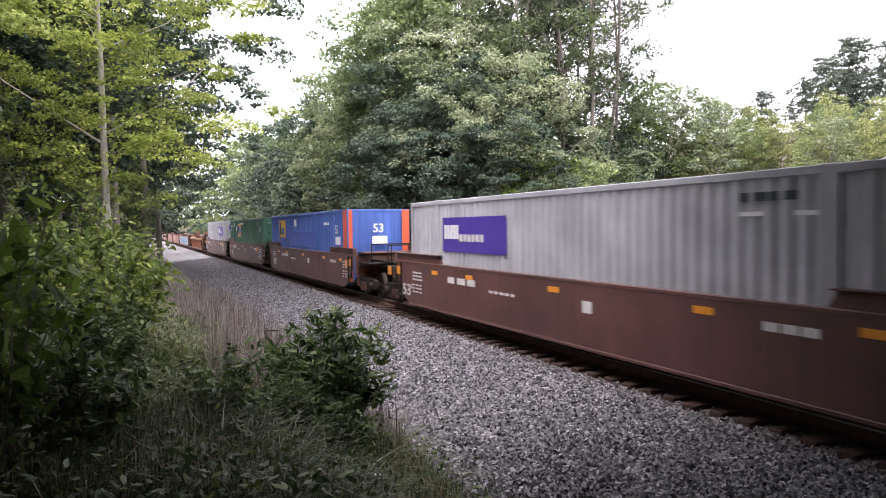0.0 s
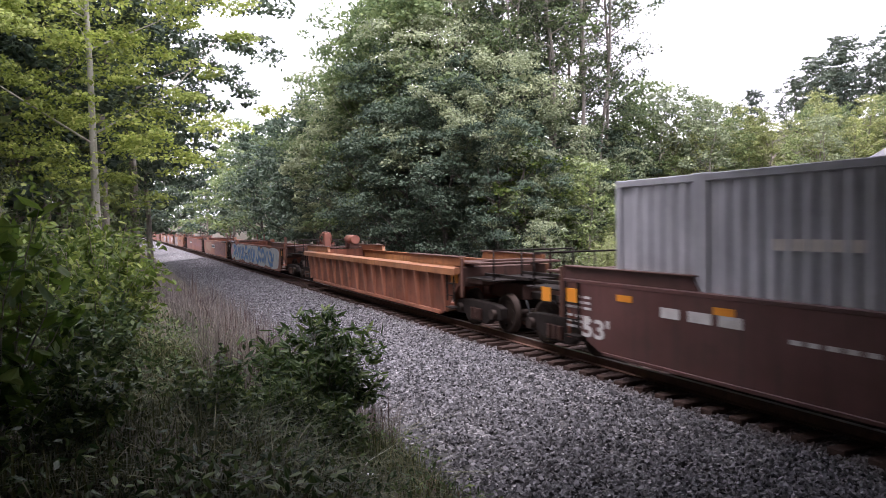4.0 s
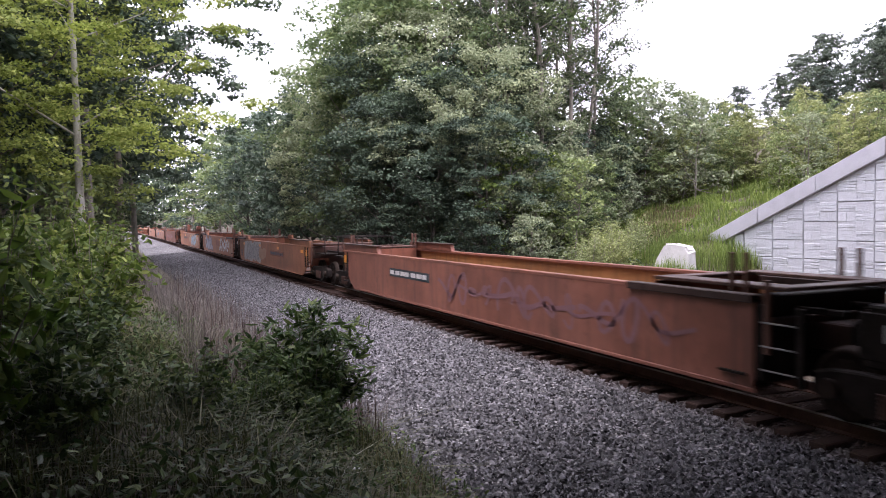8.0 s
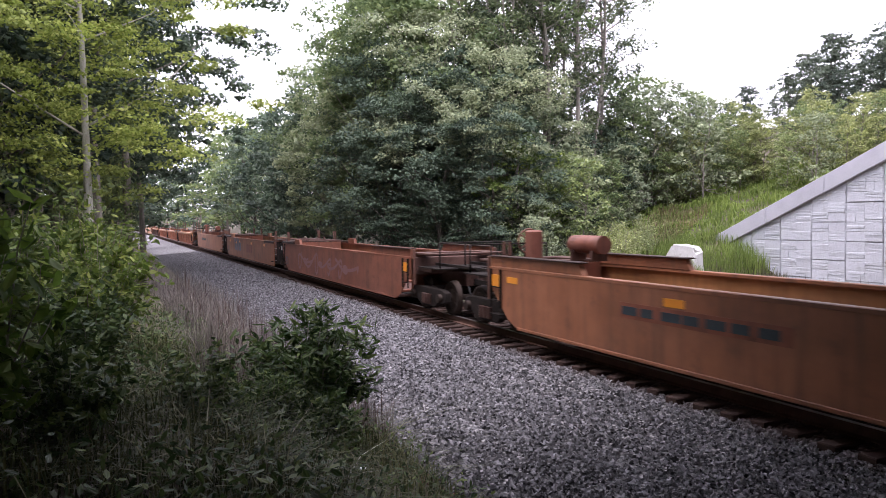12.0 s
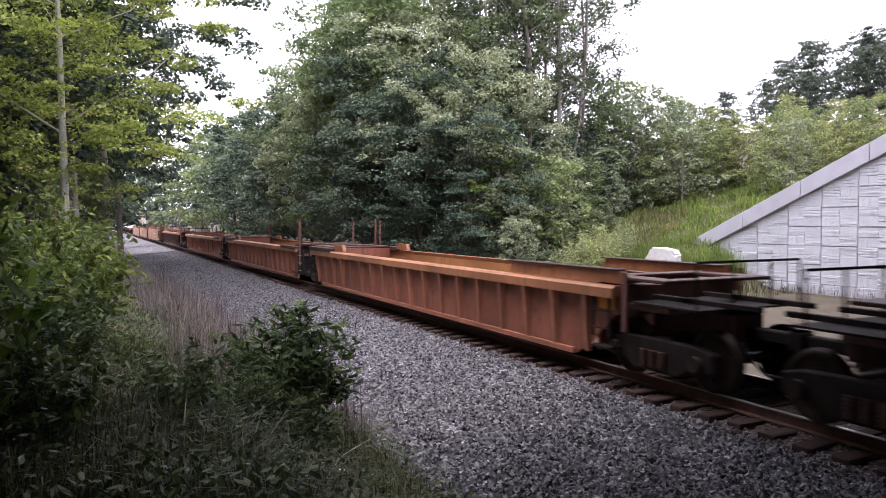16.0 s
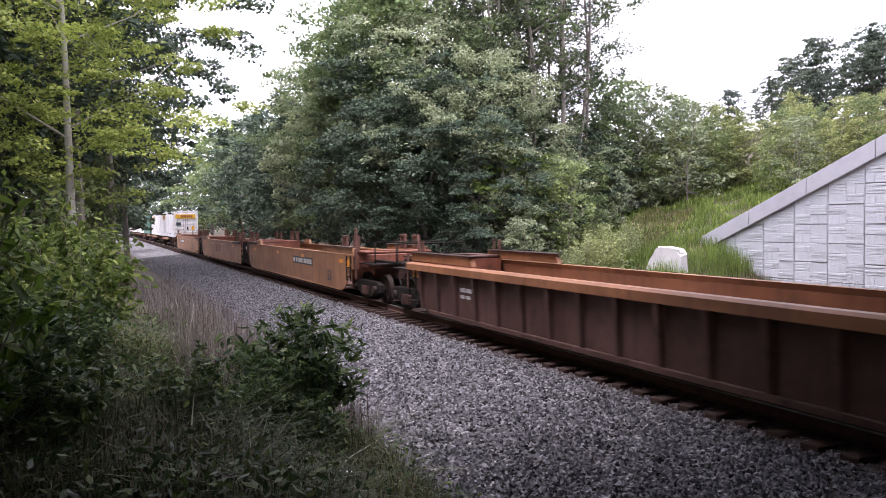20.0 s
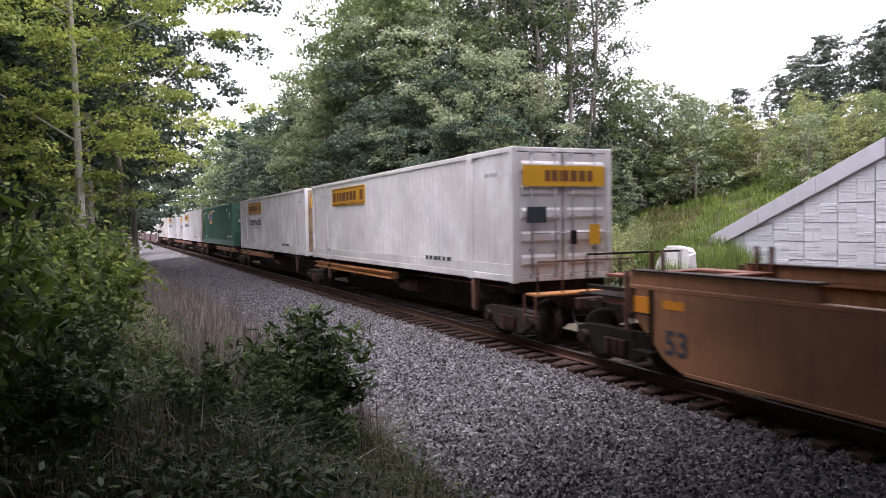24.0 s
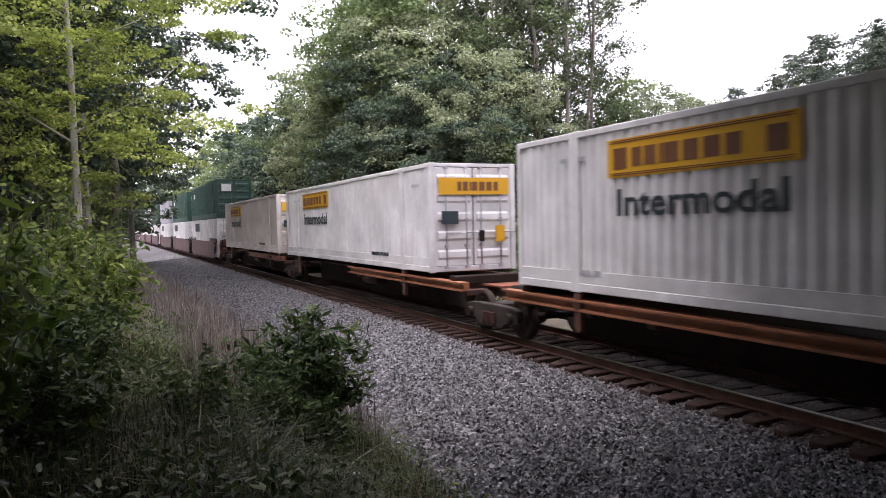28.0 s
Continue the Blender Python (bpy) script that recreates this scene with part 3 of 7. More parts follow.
def tree(kind, seed, H, trunk_r, first, spread, limbs, leaf, bark, per, radius, size, label, flat=0.65, **kw):
    """A tree of its own: an empty at the root with trunk and crown."""
    r = np.random.default_rng(seed)
    runs, tips = branching(r, H, trunk_r, first, spread, limbs, **kw)
    root = tagged(new(kind), label, "tree")
    part("trunk", tubes_mesh("trunk", runs, bark), None, root)
    pts = clumps(r, tips, per, radius, flat)
    pts = pts[pts[:, 2] > 0.3]
    v, q = leaf_arrays(r, pts, size)
    part("crown", arrays_mesh("crown", v, q, leaf), None, root)
    return root


def crown_tree(kind, seed, H, trunk_r, base, rx, leaf, bark, lumps, per, cr, size, label, ragged=0.38, flat=0.6, limb_step=2, sway=0.02, top=0.94):
    """A full tree: limbs that carry leafy masses, each made of several sprays, uneven in outline, lit above and open below."""
    r = np.random.default_rng(seed)
    u = (np.arange(lumps) + r.uniform(0, 1, lumps)) / lumps
    az = 2.39996 * np.arange(lumps) + r.normal(0, 0.4, lumps)
    rad = rx * np.sin(np.pi * (0.16 + (top - 0.16) * u)) ** 0.6 * r.uniform(1 - ragged, 1 + 0.5 * ragged, lumps)
    rad = np.where(r.uniform(0, 1, lumps) < 0.22, rad * r.uniform(0.2, 0.6, lumps), rad)
    out = np.stack([np.cos(az), np.sin(az), np.zeros(lumps)], 1)
    cen = out * rad[:, None] + np.stack([np.zeros(lumps), np.zeros(lumps), base + (H - base) * u], 1) + r.normal(0, 0.25, (lumps, 3))
    size_c = cr * r.uniform(0.6, 1.3, lumps)
    subs = 7
    sd = r.normal(0, 1, (lumps * subs, 3)) + np.repeat(out * 0.7 + np.array([0, 0, 0.35]), subs, 0)
    sd /= np.linalg.norm(sd, axis=1)[:, None]
    sc = np.repeat(cen, subs, 0) + sd * (np.repeat(size_c, subs) * r.uniform(0.35, 0.95, lumps * subs))[:, None] * np.array([1, 1, flat])
    ss = np.repeat(size_c, subs) * r.uniform(0.32, 0.62, lumps * subs)
    n = lumps * per
    pick = np.sort(r.integers(0, lumps * subs, n))
    d = r.normal(0, 1, (n, 3)) + sd[pick] * 0.5 + np.array([0, 0, 0.3])
    d[:, 2] = np.where(d[:, 2] < -0.35, -0.5 * d[:, 2], d[:, 2])
    d /= np.linalg.norm(d, axis=1)[:, None]
    shell = np.where(r.uniform(0, 1, n) < 0.15, r.uniform(0.0, 0.7, n), r.uniform(0.7, 1.12, n))
    pos = sc[pick] + d * (ss[pick] * shell)[:, None] * np.array([1, 1, flat])
    inner = r.uniform(0, 1, n) < 0.07
    pos[inner] = (cen[pick // subs] * np.array([0.55, 0.55, 1]) + r.normal(0, 0.35 * cr, (n, 3)))[inner]
    root = tagged(new(kind), label, "tree")
    runs = []
    t = np.linspace(0, 1, 7)
    bend = np.cumsum(r.normal(0, sway * H, (7, 2)), 0) * t[:, None]
    trunk = np.stack([bend[:, 0], bend[:, 1], 0.8 * H * t], 1)
    runs.append((trunk, trunk_r * (1 - 0.85 * t) + 0.01))
    for k in range(0, lumps, limb_step):
        if limb_step > 4 and u[k] < 0.3:
            continue
        zb = max(0.12 * H, min(cen[k, 2] - 0.7 * rad[k] - 0.3, 0.72 * H)) / (0.8 * H)
        s = np.array([np.interp(zb, t, trunk[:, m]) for m in range(3)])
        mid_p = s * 0.45 + cen[k] * 0.55 + np.array([0, 0, -0.12 * rad[k]]) + r.normal(0, 0.12, 3)
        rb = trunk_r * (1 - 0.85 * zb) * (0.45 if limb_step < 5 else 0.28) + 0.01
        runs.append((np.stack([s, mid_p, cen[k]]), np.array([rb, rb * 0.6, 0.012])))
    part("trunk", tubes_mesh("trunk", runs, bark), None, root)
    pos_ok = pos[:, 2] > 0.25
    v, q = leaf_arrays(r, pos[pos_ok], size, narrow=0.72, outward=d[pos_ok])
    part("crown", arrays_mesh("crown", v, q, leaf), None, root)
    return root


def put(ob, x, y, turn=0, scale=1.0, sink=0.1):
    return ob, pose(x, y, float(land(x, y)) - sink, 0, 0, turn) @ Matrix.Scale(scale, 4)


def place_first(ob, x, y, turn=0, scale=1.0):
    ob.matrix_basis = put(ob, x, y, turn, scale)[1]
    return ob


def more(ob, x, y, turn=0, scale=1.0):
    keep = ob.scale.copy()
    ob.scale = (1, 1, 1)
    made = copy_thing(ob, put(ob, x, y, turn, scale)[1])
    ob.scale = keep
    return made


W = tagged
R3 = random.Random(21)

# wood on the far side of the track
GREY, MID, DARK = "dense grey-green broadleaf tree at the edge of the wood", "tall mid-green broadleaf tree beside the railway", "dark green broadleaf tree, leaves deepened for shade in the wood"
kinds = ((300, 15.0, 2.2, 4.3, "leaf_grey", "bark", GREY), (320, 16.5, 2.6, 4.2, "leaf_mid", "bark", MID), (340, 14.0, 2.0, 4.4, "leaf_dark", "darkbark", DARK))


def wood(lumps, per, cr, size, step, seed):
    return [crown_tree("broadleaf_tree", s + seed, H, 0.2, base, rx, M[leaf], M[bark], lumps, per, cr, size, label, limb_step=step) for s, H, base, rx, leaf, bark, label in kinds]


fine_grey, fine_mid, fine_dark = wood(60, 400, 1.5, 0.18, 2, 5)
grey0, mid0, dark0 = wood(46, 170, 1.55, 0.34, 3, 0)
grey1, mid1, dark1 = wood(46, 170, 1.55, 0.34, 3, 1)
grey, mid, dark = [grey0, grey1], [mid0, mid1], [dark0, dark1]
far_wood = wood(36, 84, 1.7, 0.52, 4, 3)
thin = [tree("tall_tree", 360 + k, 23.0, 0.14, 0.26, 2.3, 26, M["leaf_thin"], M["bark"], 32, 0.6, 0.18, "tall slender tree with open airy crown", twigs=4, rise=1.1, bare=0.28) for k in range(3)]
scrub = [crown_tree("young_tree", 380 + k, 6.5, 0.06, 0.5, 1.6, M[("leaf_mid", "leaf_grey", "leaf_pale")[k]], M["bark"], 44, 60, 0.62, 0.19, ("young green tree on the slope", "young grey-green tree on the slope", "young tree with pale yellow-green leaves")[k], 0.4, top=1.0) for k in range(3)]
fresh = crown_tree("young_tree", 391, 7.0, 0.07, 0.6, 1.7, M["leaf_shrub"], M["bark"], 44, 100, 0.62, 0.17, "young tree with sunlit-toned yellow-green leaves before the dark wood", 0.5, top=0.98)
pine = [crown_tree("distant_tree", 400 + k, 15.0, 0.25, 1.5, 4.6, M["leaf_far"], M["darkbark"], 70, 130, 1.6, 0.42, "dark distant tree on the hilltop", 0.4, top=0.97) for k in range(2)]

place_first(fine_grey, 17.4, 38.4, 40, 0.98)
place_first(fine_dark, 15.5, 34.6, 200, 0.76)
place_first(fine_mid, 19.5, 42.0, 160, 1.42)
more(fine_grey, 18.9, 33.2, 120, 0.74)
more(fine_dark, 15.4, 41.0, 10, 0.92)
more(fine_dark, 17.0, 31.4, 90, 0.58)
more(fine_mid, 16.6, 46.5, 75, 1.2)
more(fine_dark, 14.9, 38.2, 80, 0.72)
more(fine_grey, 15.6, 51.0, 30, 0.95)
leaning = tree("leaning_tree", 366, 9.5, 0.075, 0.62, 1.5, 11, M["leaf_grey"], M["palebark"], 46, 0.5, 0.17, "thin pale-barked tree leaning out from the wood", twigs=4, rise=0.8)
leaning.matrix_basis = pose(18.4, 33.0, float(land(18.4, 33.0)) - 0.1, 6, -13, 0)
for k, ob in enumerate(far_wood):
    place_first(ob, 19 + 4 * k, 112 + 9 * k, 50 * k, 1.05)
place_first(grey[0], 20.6, 34.0, 220, 0.55)
place_first(grey[1], 16.4, 53.5, 120, 1.0)
place_first(dark[0], 18.8, 36.0, 300, 0.85)
place_first(dark[1], 15.2, 57.5, 80, 0.9)
place_first(mid[0], 18.0, 46.5, 0, 1.14)
place_first(mid[1], 21.5, 46.5, 75, 1.45)
for x, y, s in ((17.2, 61, 1.0), (15.6, 68, 0.95), (17.4, 77, 1.05), (15.8, 88, 1.0), (17.6, 100, 1.05), (16, 114, 1.0), (17.5, 130, 1.1), (16, 150, 1.05), (17, 175, 1.1), (16, 205, 1.1), (17, 240, 1.15), (16, 280, 1.2), (14, 330, 1.3), (10, 380, 1.4), (17, 380, 1.3)):
    more(R3.choice(grey + mid + dark if y < 60 else dark + [mid[0]] if y < 95 else [far_wood[2], far_wood[2], far_wood[1]]), x, y, R3.uniform(0, 360), s)
for x, y, s in ((24, 48, 1.0), (23, 58, 1.05), (26, 68, 1.0), (24, 82, 1.1), (25, 100, 1.1), (25, 125, 1.15), (25, 160, 1.2), (29, 52, 0.9), (22.5, 39.5, 0.5)):
    more(R3.choice(mid + dark if y < 55 else far_wood), x, y, R3.uniform(0, 360), s)
place_first(thin[0], 22.6, 35.0, 0)
place_first(thin[1], 24.4, 34.2, 0)
place_first(thin[2], 25.6, 35.2, 0)
for x, y, s in ((21.4, 36.4, 0.95), (27.2, 36.5, 1.0), (24.0, 39.5, 1.05), (26.2, 39.0, 1.0), (23.4, 36.8, 1.0), (21.0, 39.0, 1.1), (22.2, 40.5, 1.1), (25.6, 41, 1.1), (24.9, 37.2, 0.95), (20.0, 36.0, 0.9), (28.0, 39.5, 0.9)):
    more(R3.choice(thin), x, y, R3.uniform(0, 360), s)
place_first(scrub[0], 20.5, 29.0, 0, 0.85)
place_first(scrub[1], 33.0, 34.0, 0, 1.0)
place_first(scrub[2], 36.0, 33.0, 0, 0.6)
place_first(fresh, 18.6, 31.2, 0, 1.0)
for x, y, s in ((22.6, 34.2, 0.42), (24.4, 35.4, 0.46), (26.2, 36.0, 0.46), (28.0, 37.0, 0.42), (30.0, 38.5, 0.40), (21.4, 33.4, 0.38)):
    more(R3.choice(dark), x, y, R3.uniform(0, 360), s)
for x, y, s in ((28.6, 37.2, 1.2), (30.2, 37.4, 1.15), (31.6, 37.0, 1.1), (33.0, 37.4, 1.2), (34.6, 37.2, 1.05), (30.8, 39.6, 1.4), (33.6, 40.0, 1.3), (36.4, 37.8, 0.95)):
    more(R3.choice((scrub[0], scrub[1], scrub[0])), x, y, R3.uniform(0, 360), s)
more(fresh, 20.6, 32.4, 130, 0.7)
for i in range(58):
    x = R3.uniform(28, 48)
    y = x * R3.uniform(0.66, 1.12) + R3.uniform(0, 3)
    if y > 22 and (x > 34 or y > 33) and y > 30.5 - 0.12 * x:
        more(R3.choice((scrub[0], scrub[1], scrub[2], scrub[2], scrub[2])), x, y, R3.uniform(0, 360), R3.uniform(0.45, 0.8) if x < 38 else R3.uniform(0.4, 0.62))
for x, y, s in ((19.0, 30.5, 0.8), (18.2, 29.0, 0.6), (20.5, 31.5, 0.8), (22.0, 32.0, 0.8), (23.6, 33.0, 0.85), (25.5, 33.5, 0.7), (27.0, 34.5, 0.8), (17.0, 27.5, 0.5), (26.8, 34.6, 0.6), (29.5, 36.5, 0.8), (27.5, 36.5, 0.9), (31.5, 35.5, 0.55), (24.5, 32.0, 0.45), (25.0, 36.0, 0.9), (29.0, 38.0, 1.0)):
    more(scrub[R3.choice((0, 1, 1, 0))], x, y, R3.uniform(0, 360), s)
for i in range(18):
    a, d = math.radians(44.5 + 0.75 * i), R3.uniform(45, 56)
    more(R3.choice((scrub[2], scrub[2], scrub[0])), d * math.sin(a), d * math.cos(a), R3.uniform(0, 360), R3.uniform(0.42, 0.66))
place_first(pine[0], 57.0, 43.4, 0, 0.50)
place_first(pine[1], 62.5, 42.0, 90, 0.50)
for x, y, s in ((54.0, 45.5, 0.34), (59, 47.5, 0.42), (66, 44, 0.5), (63, 37.5, 0.56), (66, 36, 0.64), (61, 33, 0.58), (56, 52, 0.32), (51.5, 50, 0.26), (48.5, 51, 0.30), (64, 50, 0.36), (71, 40, 0.66), (55.0, 41.5, 0.30), (59.5, 40.0, 0.40), (65, 34.5, 0.52)):
    more(R3.choice(pine), x, y, R3.uniform(0, 360), s)

# wood on the near side
lime = crown_tree("maple_tree", 421, 17.5, 0.14, 3.4, 4.4, M["leaf_lime"], M["palebark"], 150, 300, 1.0, 0.135, "slender pale-barked tree with lime-green leaves", 0.75, 0.42, 7, sway=0.004)
place_first(lime, -0.62, 26.0, 75)
oak = crown_tree("oak_tree", 431, 20.0, 0.26, 6.0, 6.2, M["leaf_dark"], M["bark"], 90, 260, 1.35, 0.23, "tall dark-leaved tree behind the pale trunk", 0.5, limb_step=7)
place_first(oak, -0.5, 36.0, 0)
more(oak, 0.8, 46.0, 140, 1.05)
more(oak, 2.0, 55.0, 60, 0.85)
more(oak, -4.5, 33.0, 200, 0.95)
more(mid[1], -7.5, 40.0, 70, 1.15)
more(mid[0], -4.2, 38.0, 40, 1.15)
more(dark[1], -2.0, 47.0, 110, 1.15)
for x, y, s in ((-5.5, 35, 1.0), (-9, 29, 1.0), (-12, 37, 1.0), (-4.5, 45, 1.0), (-1.8, 58, 0.85), (-8, 50, 1.05), (-15, 27, 0.95), (1.2, 66, 0.8), (0.5, 75, 0.9), (1.0, 95, 1.0), (0.5, 120, 1.05), (0.5, 150, 1.1), (1.0, 190, 1.0), (1.5, 240, 1.0), (-6, 75, 1.0), (-14, 48, 1.1), (-20, 34, 1.0),
                (-3.0, 49, 0.8), (-6.5, 40, 0.9), (-2.6, 41, 0.7), (-3.4, 66, 0.9), (-10, 60, 1.1), (-4, 88, 1.0), (-4, 110, 1.1), (-17, 40, 1.1)):
    more(R3.choice(mid + dark * 2) if y < 55 else far_wood[2], x, y, R3.uniform(0, 360), s)
more(lime, -6.3, 23.0, 200, 0.85)
more(lime, -10.5, 22.0, 80, 0.8)
for x, y, s in ((-2.4, 31, 0.8), (-4.2, 28, 0.7), (-0.2, 44, 0.9), (-7.0, 30, 0.8), (0.4, 55, 0.9), (-1.2, 33, 0.55)):
    more(scrub[R3.choice((0, 1))], x, y, R3.uniform(0, 360), s)
# unseen wood behind and left of the viewer, added to block sky light
for x, y, s in ((-10, 13.4, 1.1), (-14, 13.5, 1.2), (-10, 18.5, 1.1), (-15, 19, 1.2), (-19, 14, 1.2), (-19, 23, 1.2), (-9.6, 23.5, 0.9), (-14, -26, 1.2), (-8, -27, 1.3), (-2, -26, 1.3), (4.5, -28, 1.2), (14.5, -27, 1.2), (20, -26, 1.3), (26, -27, 1.3), (33, -26, 1.2)):
    more(R3.choice(far_wood[1:]), x, y, R3.uniform(0, 360), s)
more(dark[0], -7.6, 13.0, 20, 0.9)
more(dark[1], -7.8, 18.5, 200, 0.9)


def shrub(kind, seed, H, spread, stems, leaf, size, per, radius, label, narrow=0.45, six=True, knots=8):
    """A bush of many upright shoots from one root, leafy along their length."""
    r = np.random.default_rng(seed)
    runs, tips = [], []
    for i in range(stems):
        a = r.uniform(0, 6.28)
        out = spread * math.sqrt(r.uniform(0.02, 1))
        h = H * r.choice((0.55, 0.7, 0.85, 1.0, 1.12)) * r.uniform(0.85, 1.05) * (1 - 0.38 * (out / spread) ** 2)
        s = np.linspace(0, 1, 6)[:, None]
        path = np.array([0.06 * math.cos(a), 0.06 * math.sin(a), 0]) + np.array([math.cos(a), math.sin(a), 0]) * out * s ** 1.3 + np.array([0, 0, h]) * s ** 0.85 + r.normal(0, 0.035, (6, 3)) * s
        runs.append((path, np.linspace(0.013, 0.003, 6)))
        for k in np.linspace(0.22, 1.0, knots):
            tips.append(np.array([np.interp(k, s[:, 0], path[:, c]) for c in range(3)]) + r.normal(0, 0.03, 3))
    root = tagged(new(kind), label, "bush")
    if stems <= 12:
        for run in runs:
            part("stem", tubes_mesh("stem", [run], M["bark"], 5), None, root)
    else:
        part("wood", tubes_mesh("wood", runs, M["bark"], 5), None, root)
    pts = clumps(r, np.array(tips), per, radius, 0.8)
    pts = pts[pts[:, 2] > 0.05]
    v, q = leaf_arrays(r, pts, size, 0.5, narrow, 0.3, 0.4, six)
    part("foliage", arrays_mesh("foliage", v, q, leaf), None, root)
    return root


bush_a = place_first(shrub("bush", 510, 1.6, 0.82, 60, M["leaf_bush"], 0.15, 12, 0.14, "dense rounded green bush at the edge of the ballast", 0.28), 2.35, 9.3, 0, 1.08)
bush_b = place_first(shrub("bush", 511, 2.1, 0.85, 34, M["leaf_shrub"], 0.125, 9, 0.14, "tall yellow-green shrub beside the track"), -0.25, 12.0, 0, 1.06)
bush_c = place_first(shrub("bush", 512, 1.9, 0.9, 34, M["leaf_bush"], 0.16, 10, 0.2, "dark leafy bush in the undergrowth"), -0.35, 5.9, 0, 0.5)
for ob, x, y, turn, s in ((bush_b, -0.9, 11.0, 90, 1.02), (bush_b, -0.5, 13.6, 200, 1.0), (bush_b, -2.0, 12.0, 10, 1.15), (bush_c, 0.75, 7.2, 120, 0.45), (bush_c, -1.4, 6.6, 240, 0.62), (bush_b, 0.1, 14.5, 33, 0.95), (bush_b, -2.6, 10.0, 50, 1.1), (bush_b, 0.15, 10.2, 130, 0.8), (bush_b, -3.0, 13, 140, 1.2), (bush_b, 0.0, 18.0, 280, 0.9), (bush_b, -2.0, 17.0, 190, 1.2), (bush_c, -0.8, 22.0, 20, 1.0), (bush_b, -0.4, 27.0, 320, 0.9), (bush_c, -0.3, 9.4, 320, 0.62), (bush_c, 2.2, 8.2, 30, 0.45), (bush_a, 1.5, 8.0, 210, 0.5)):
    more(ob, x - (0.35 if ob is bush_b else 0.0), y, turn, s)
for x, y, s in ((14.6, 48, 1.2), (14.6, 63, 1.4), (14.6, 84, 1.6)):
    more(bush_c, x, y, R3.uniform(0, 360), s)
# leafy sprays close by
spray = place_first(shrub("leafy_sapling", 513, 2.0, 0.55, 12, M["leaf_fresh"], 0.16, 7, 0.16, "young sapling with broad fresh green leaves", 0.5), -0.85, 5.6, 0, 0.98)
more(spray, -1.25, 7.0, 150, 1.0)
# shrubs on the far bank
bank = place_first(shrub("bush", 520, 2.3, 1.1, 30, M["leaf_pale"], 0.12, 9, 0.24, "low pale-green bush on the far bank", 0.55, False), 18.5, 25.0, 0)
for x, y, s in ((23.0, 27.3, 0.75), (23.8, 28.5, 0.8), (22.2, 28.6, 0.95), (21.0, 28.8, 0.8), (19.6, 25.4, 1.0), (20.6, 26.0, 1.0), (21.4, 26.8, 0.9), (17.6, 24.6, 0.8), (22.4, 27.8, 0.8), (20.0, 26.5, 0.9)):
    more(bank, x, y, R3.uniform(0, 360), s)


def grass(name, count, xs, ys, hmin, hmax, width, material, label, seed, lean=0.5, close=1.0, keep=None):
    """Blades of grass as one sheet of stuff: each blade a bent strip that ends in a point."""
    r = np.random.default_rng(seed)
    x = r.uniform(*xs, count)
    y = ys[0] + (ys[1] - ys[0]) * r.uniform(0, 1, count) ** close
    if keep is not None:
        k = keep(x, y)
        x, y = x[k], y[k]
    n = len(x)
    z = land(x, y) - 0.02
    h = r.uniform(hmin, hmax, n) * (0.75 + 0.5 * np.sin(1.7 * x) * np.sin(1.3 * y))
    a = r.uniform(0, 6.283, n)
    ln = np.abs(r.normal(0, lean, n)) * h
    d = np.stack([np.cos(a), np.sin(a), np.zeros(n)], 1)
    s = np.stack([-np.sin(a), np.cos(a), np.zeros(n)], 1) * (width * r.uniform(0.6, 1.4, n))[:, None]
    b = np.stack([x, y, z], 1)
    up = np.array([0, 0, 1.0])
    m = b + d * (ln * 0.3)[:, None] + up * (h * 0.6)[:, None]
    t = b + d * ln[:, None] + up * h[:, None] * (1 - 0.25 * np.clip(ln / h, 0, 1))[:, None]
    v = np.stack([b - s, b + s, m + s * 0.8, m - s * 0.8, t], 1).reshape(-1, 3)
    i = 5 * np.arange(n)[:, None]
    q = np.concatenate([i, i + 1, i + 2, i + 3], 1)
    tr = np.concatenate([i + 3, i + 2, i + 4], 1)
    ob = new(name, arrays_mesh(name, v, [q, tr], material))
    return tagged(ob, label, "grass", kind="stuff")


grass("rough_grass", 38000, (-3.5, 3.7), (2.0, 30), 0.07, 0.34, 0.006, M["grass_dark"], "rough dark grass and weeds on the bank", 61, 1.5, 1.7)
grass("dry_weeds", 13000, (1.0, 3.7), (10.0, 32), 0.3, 1.3, 0.0035, M["grass_dry"], "dry purplish grass stalks along the ballast", 62, 0.75, 1.3)
grass("dry_stalks", 900, (1.3, 3.6), (9.5, 24), 0.7, 1.5, 0.006, M["stalk"], "upright purple-brown stalks of dead weeds beside the ballast", 69, 0.25, 1.3)
grass("arching_grass", 11000, (-2.6, 3.5), (4.6, 13), 0.25, 0.6, 0.006, M["grass_dark"], "long arching grass blades in the undergrowth", 70, 1.5, 1.3)
grass("slope_grass", 52000, (20, 52), (13, 37), 0.28, 0.62, 0.028, M["grass_bright"], "lush bright green grass on the slope behind the wall", 63, 0.7,
      keep=lambda x, y: ((x > WALL_X + 0.5) | (y > WALL_END + 0.6)) & (x + y > 46) & (y < 0.5 * x + 23))
grass("verge_grass", 14000, (14.0, 26), (20, 40), 0.3, 0.8, 0.010, M["grass_dark"], "rough grass on the far verge", 64, 0.4)


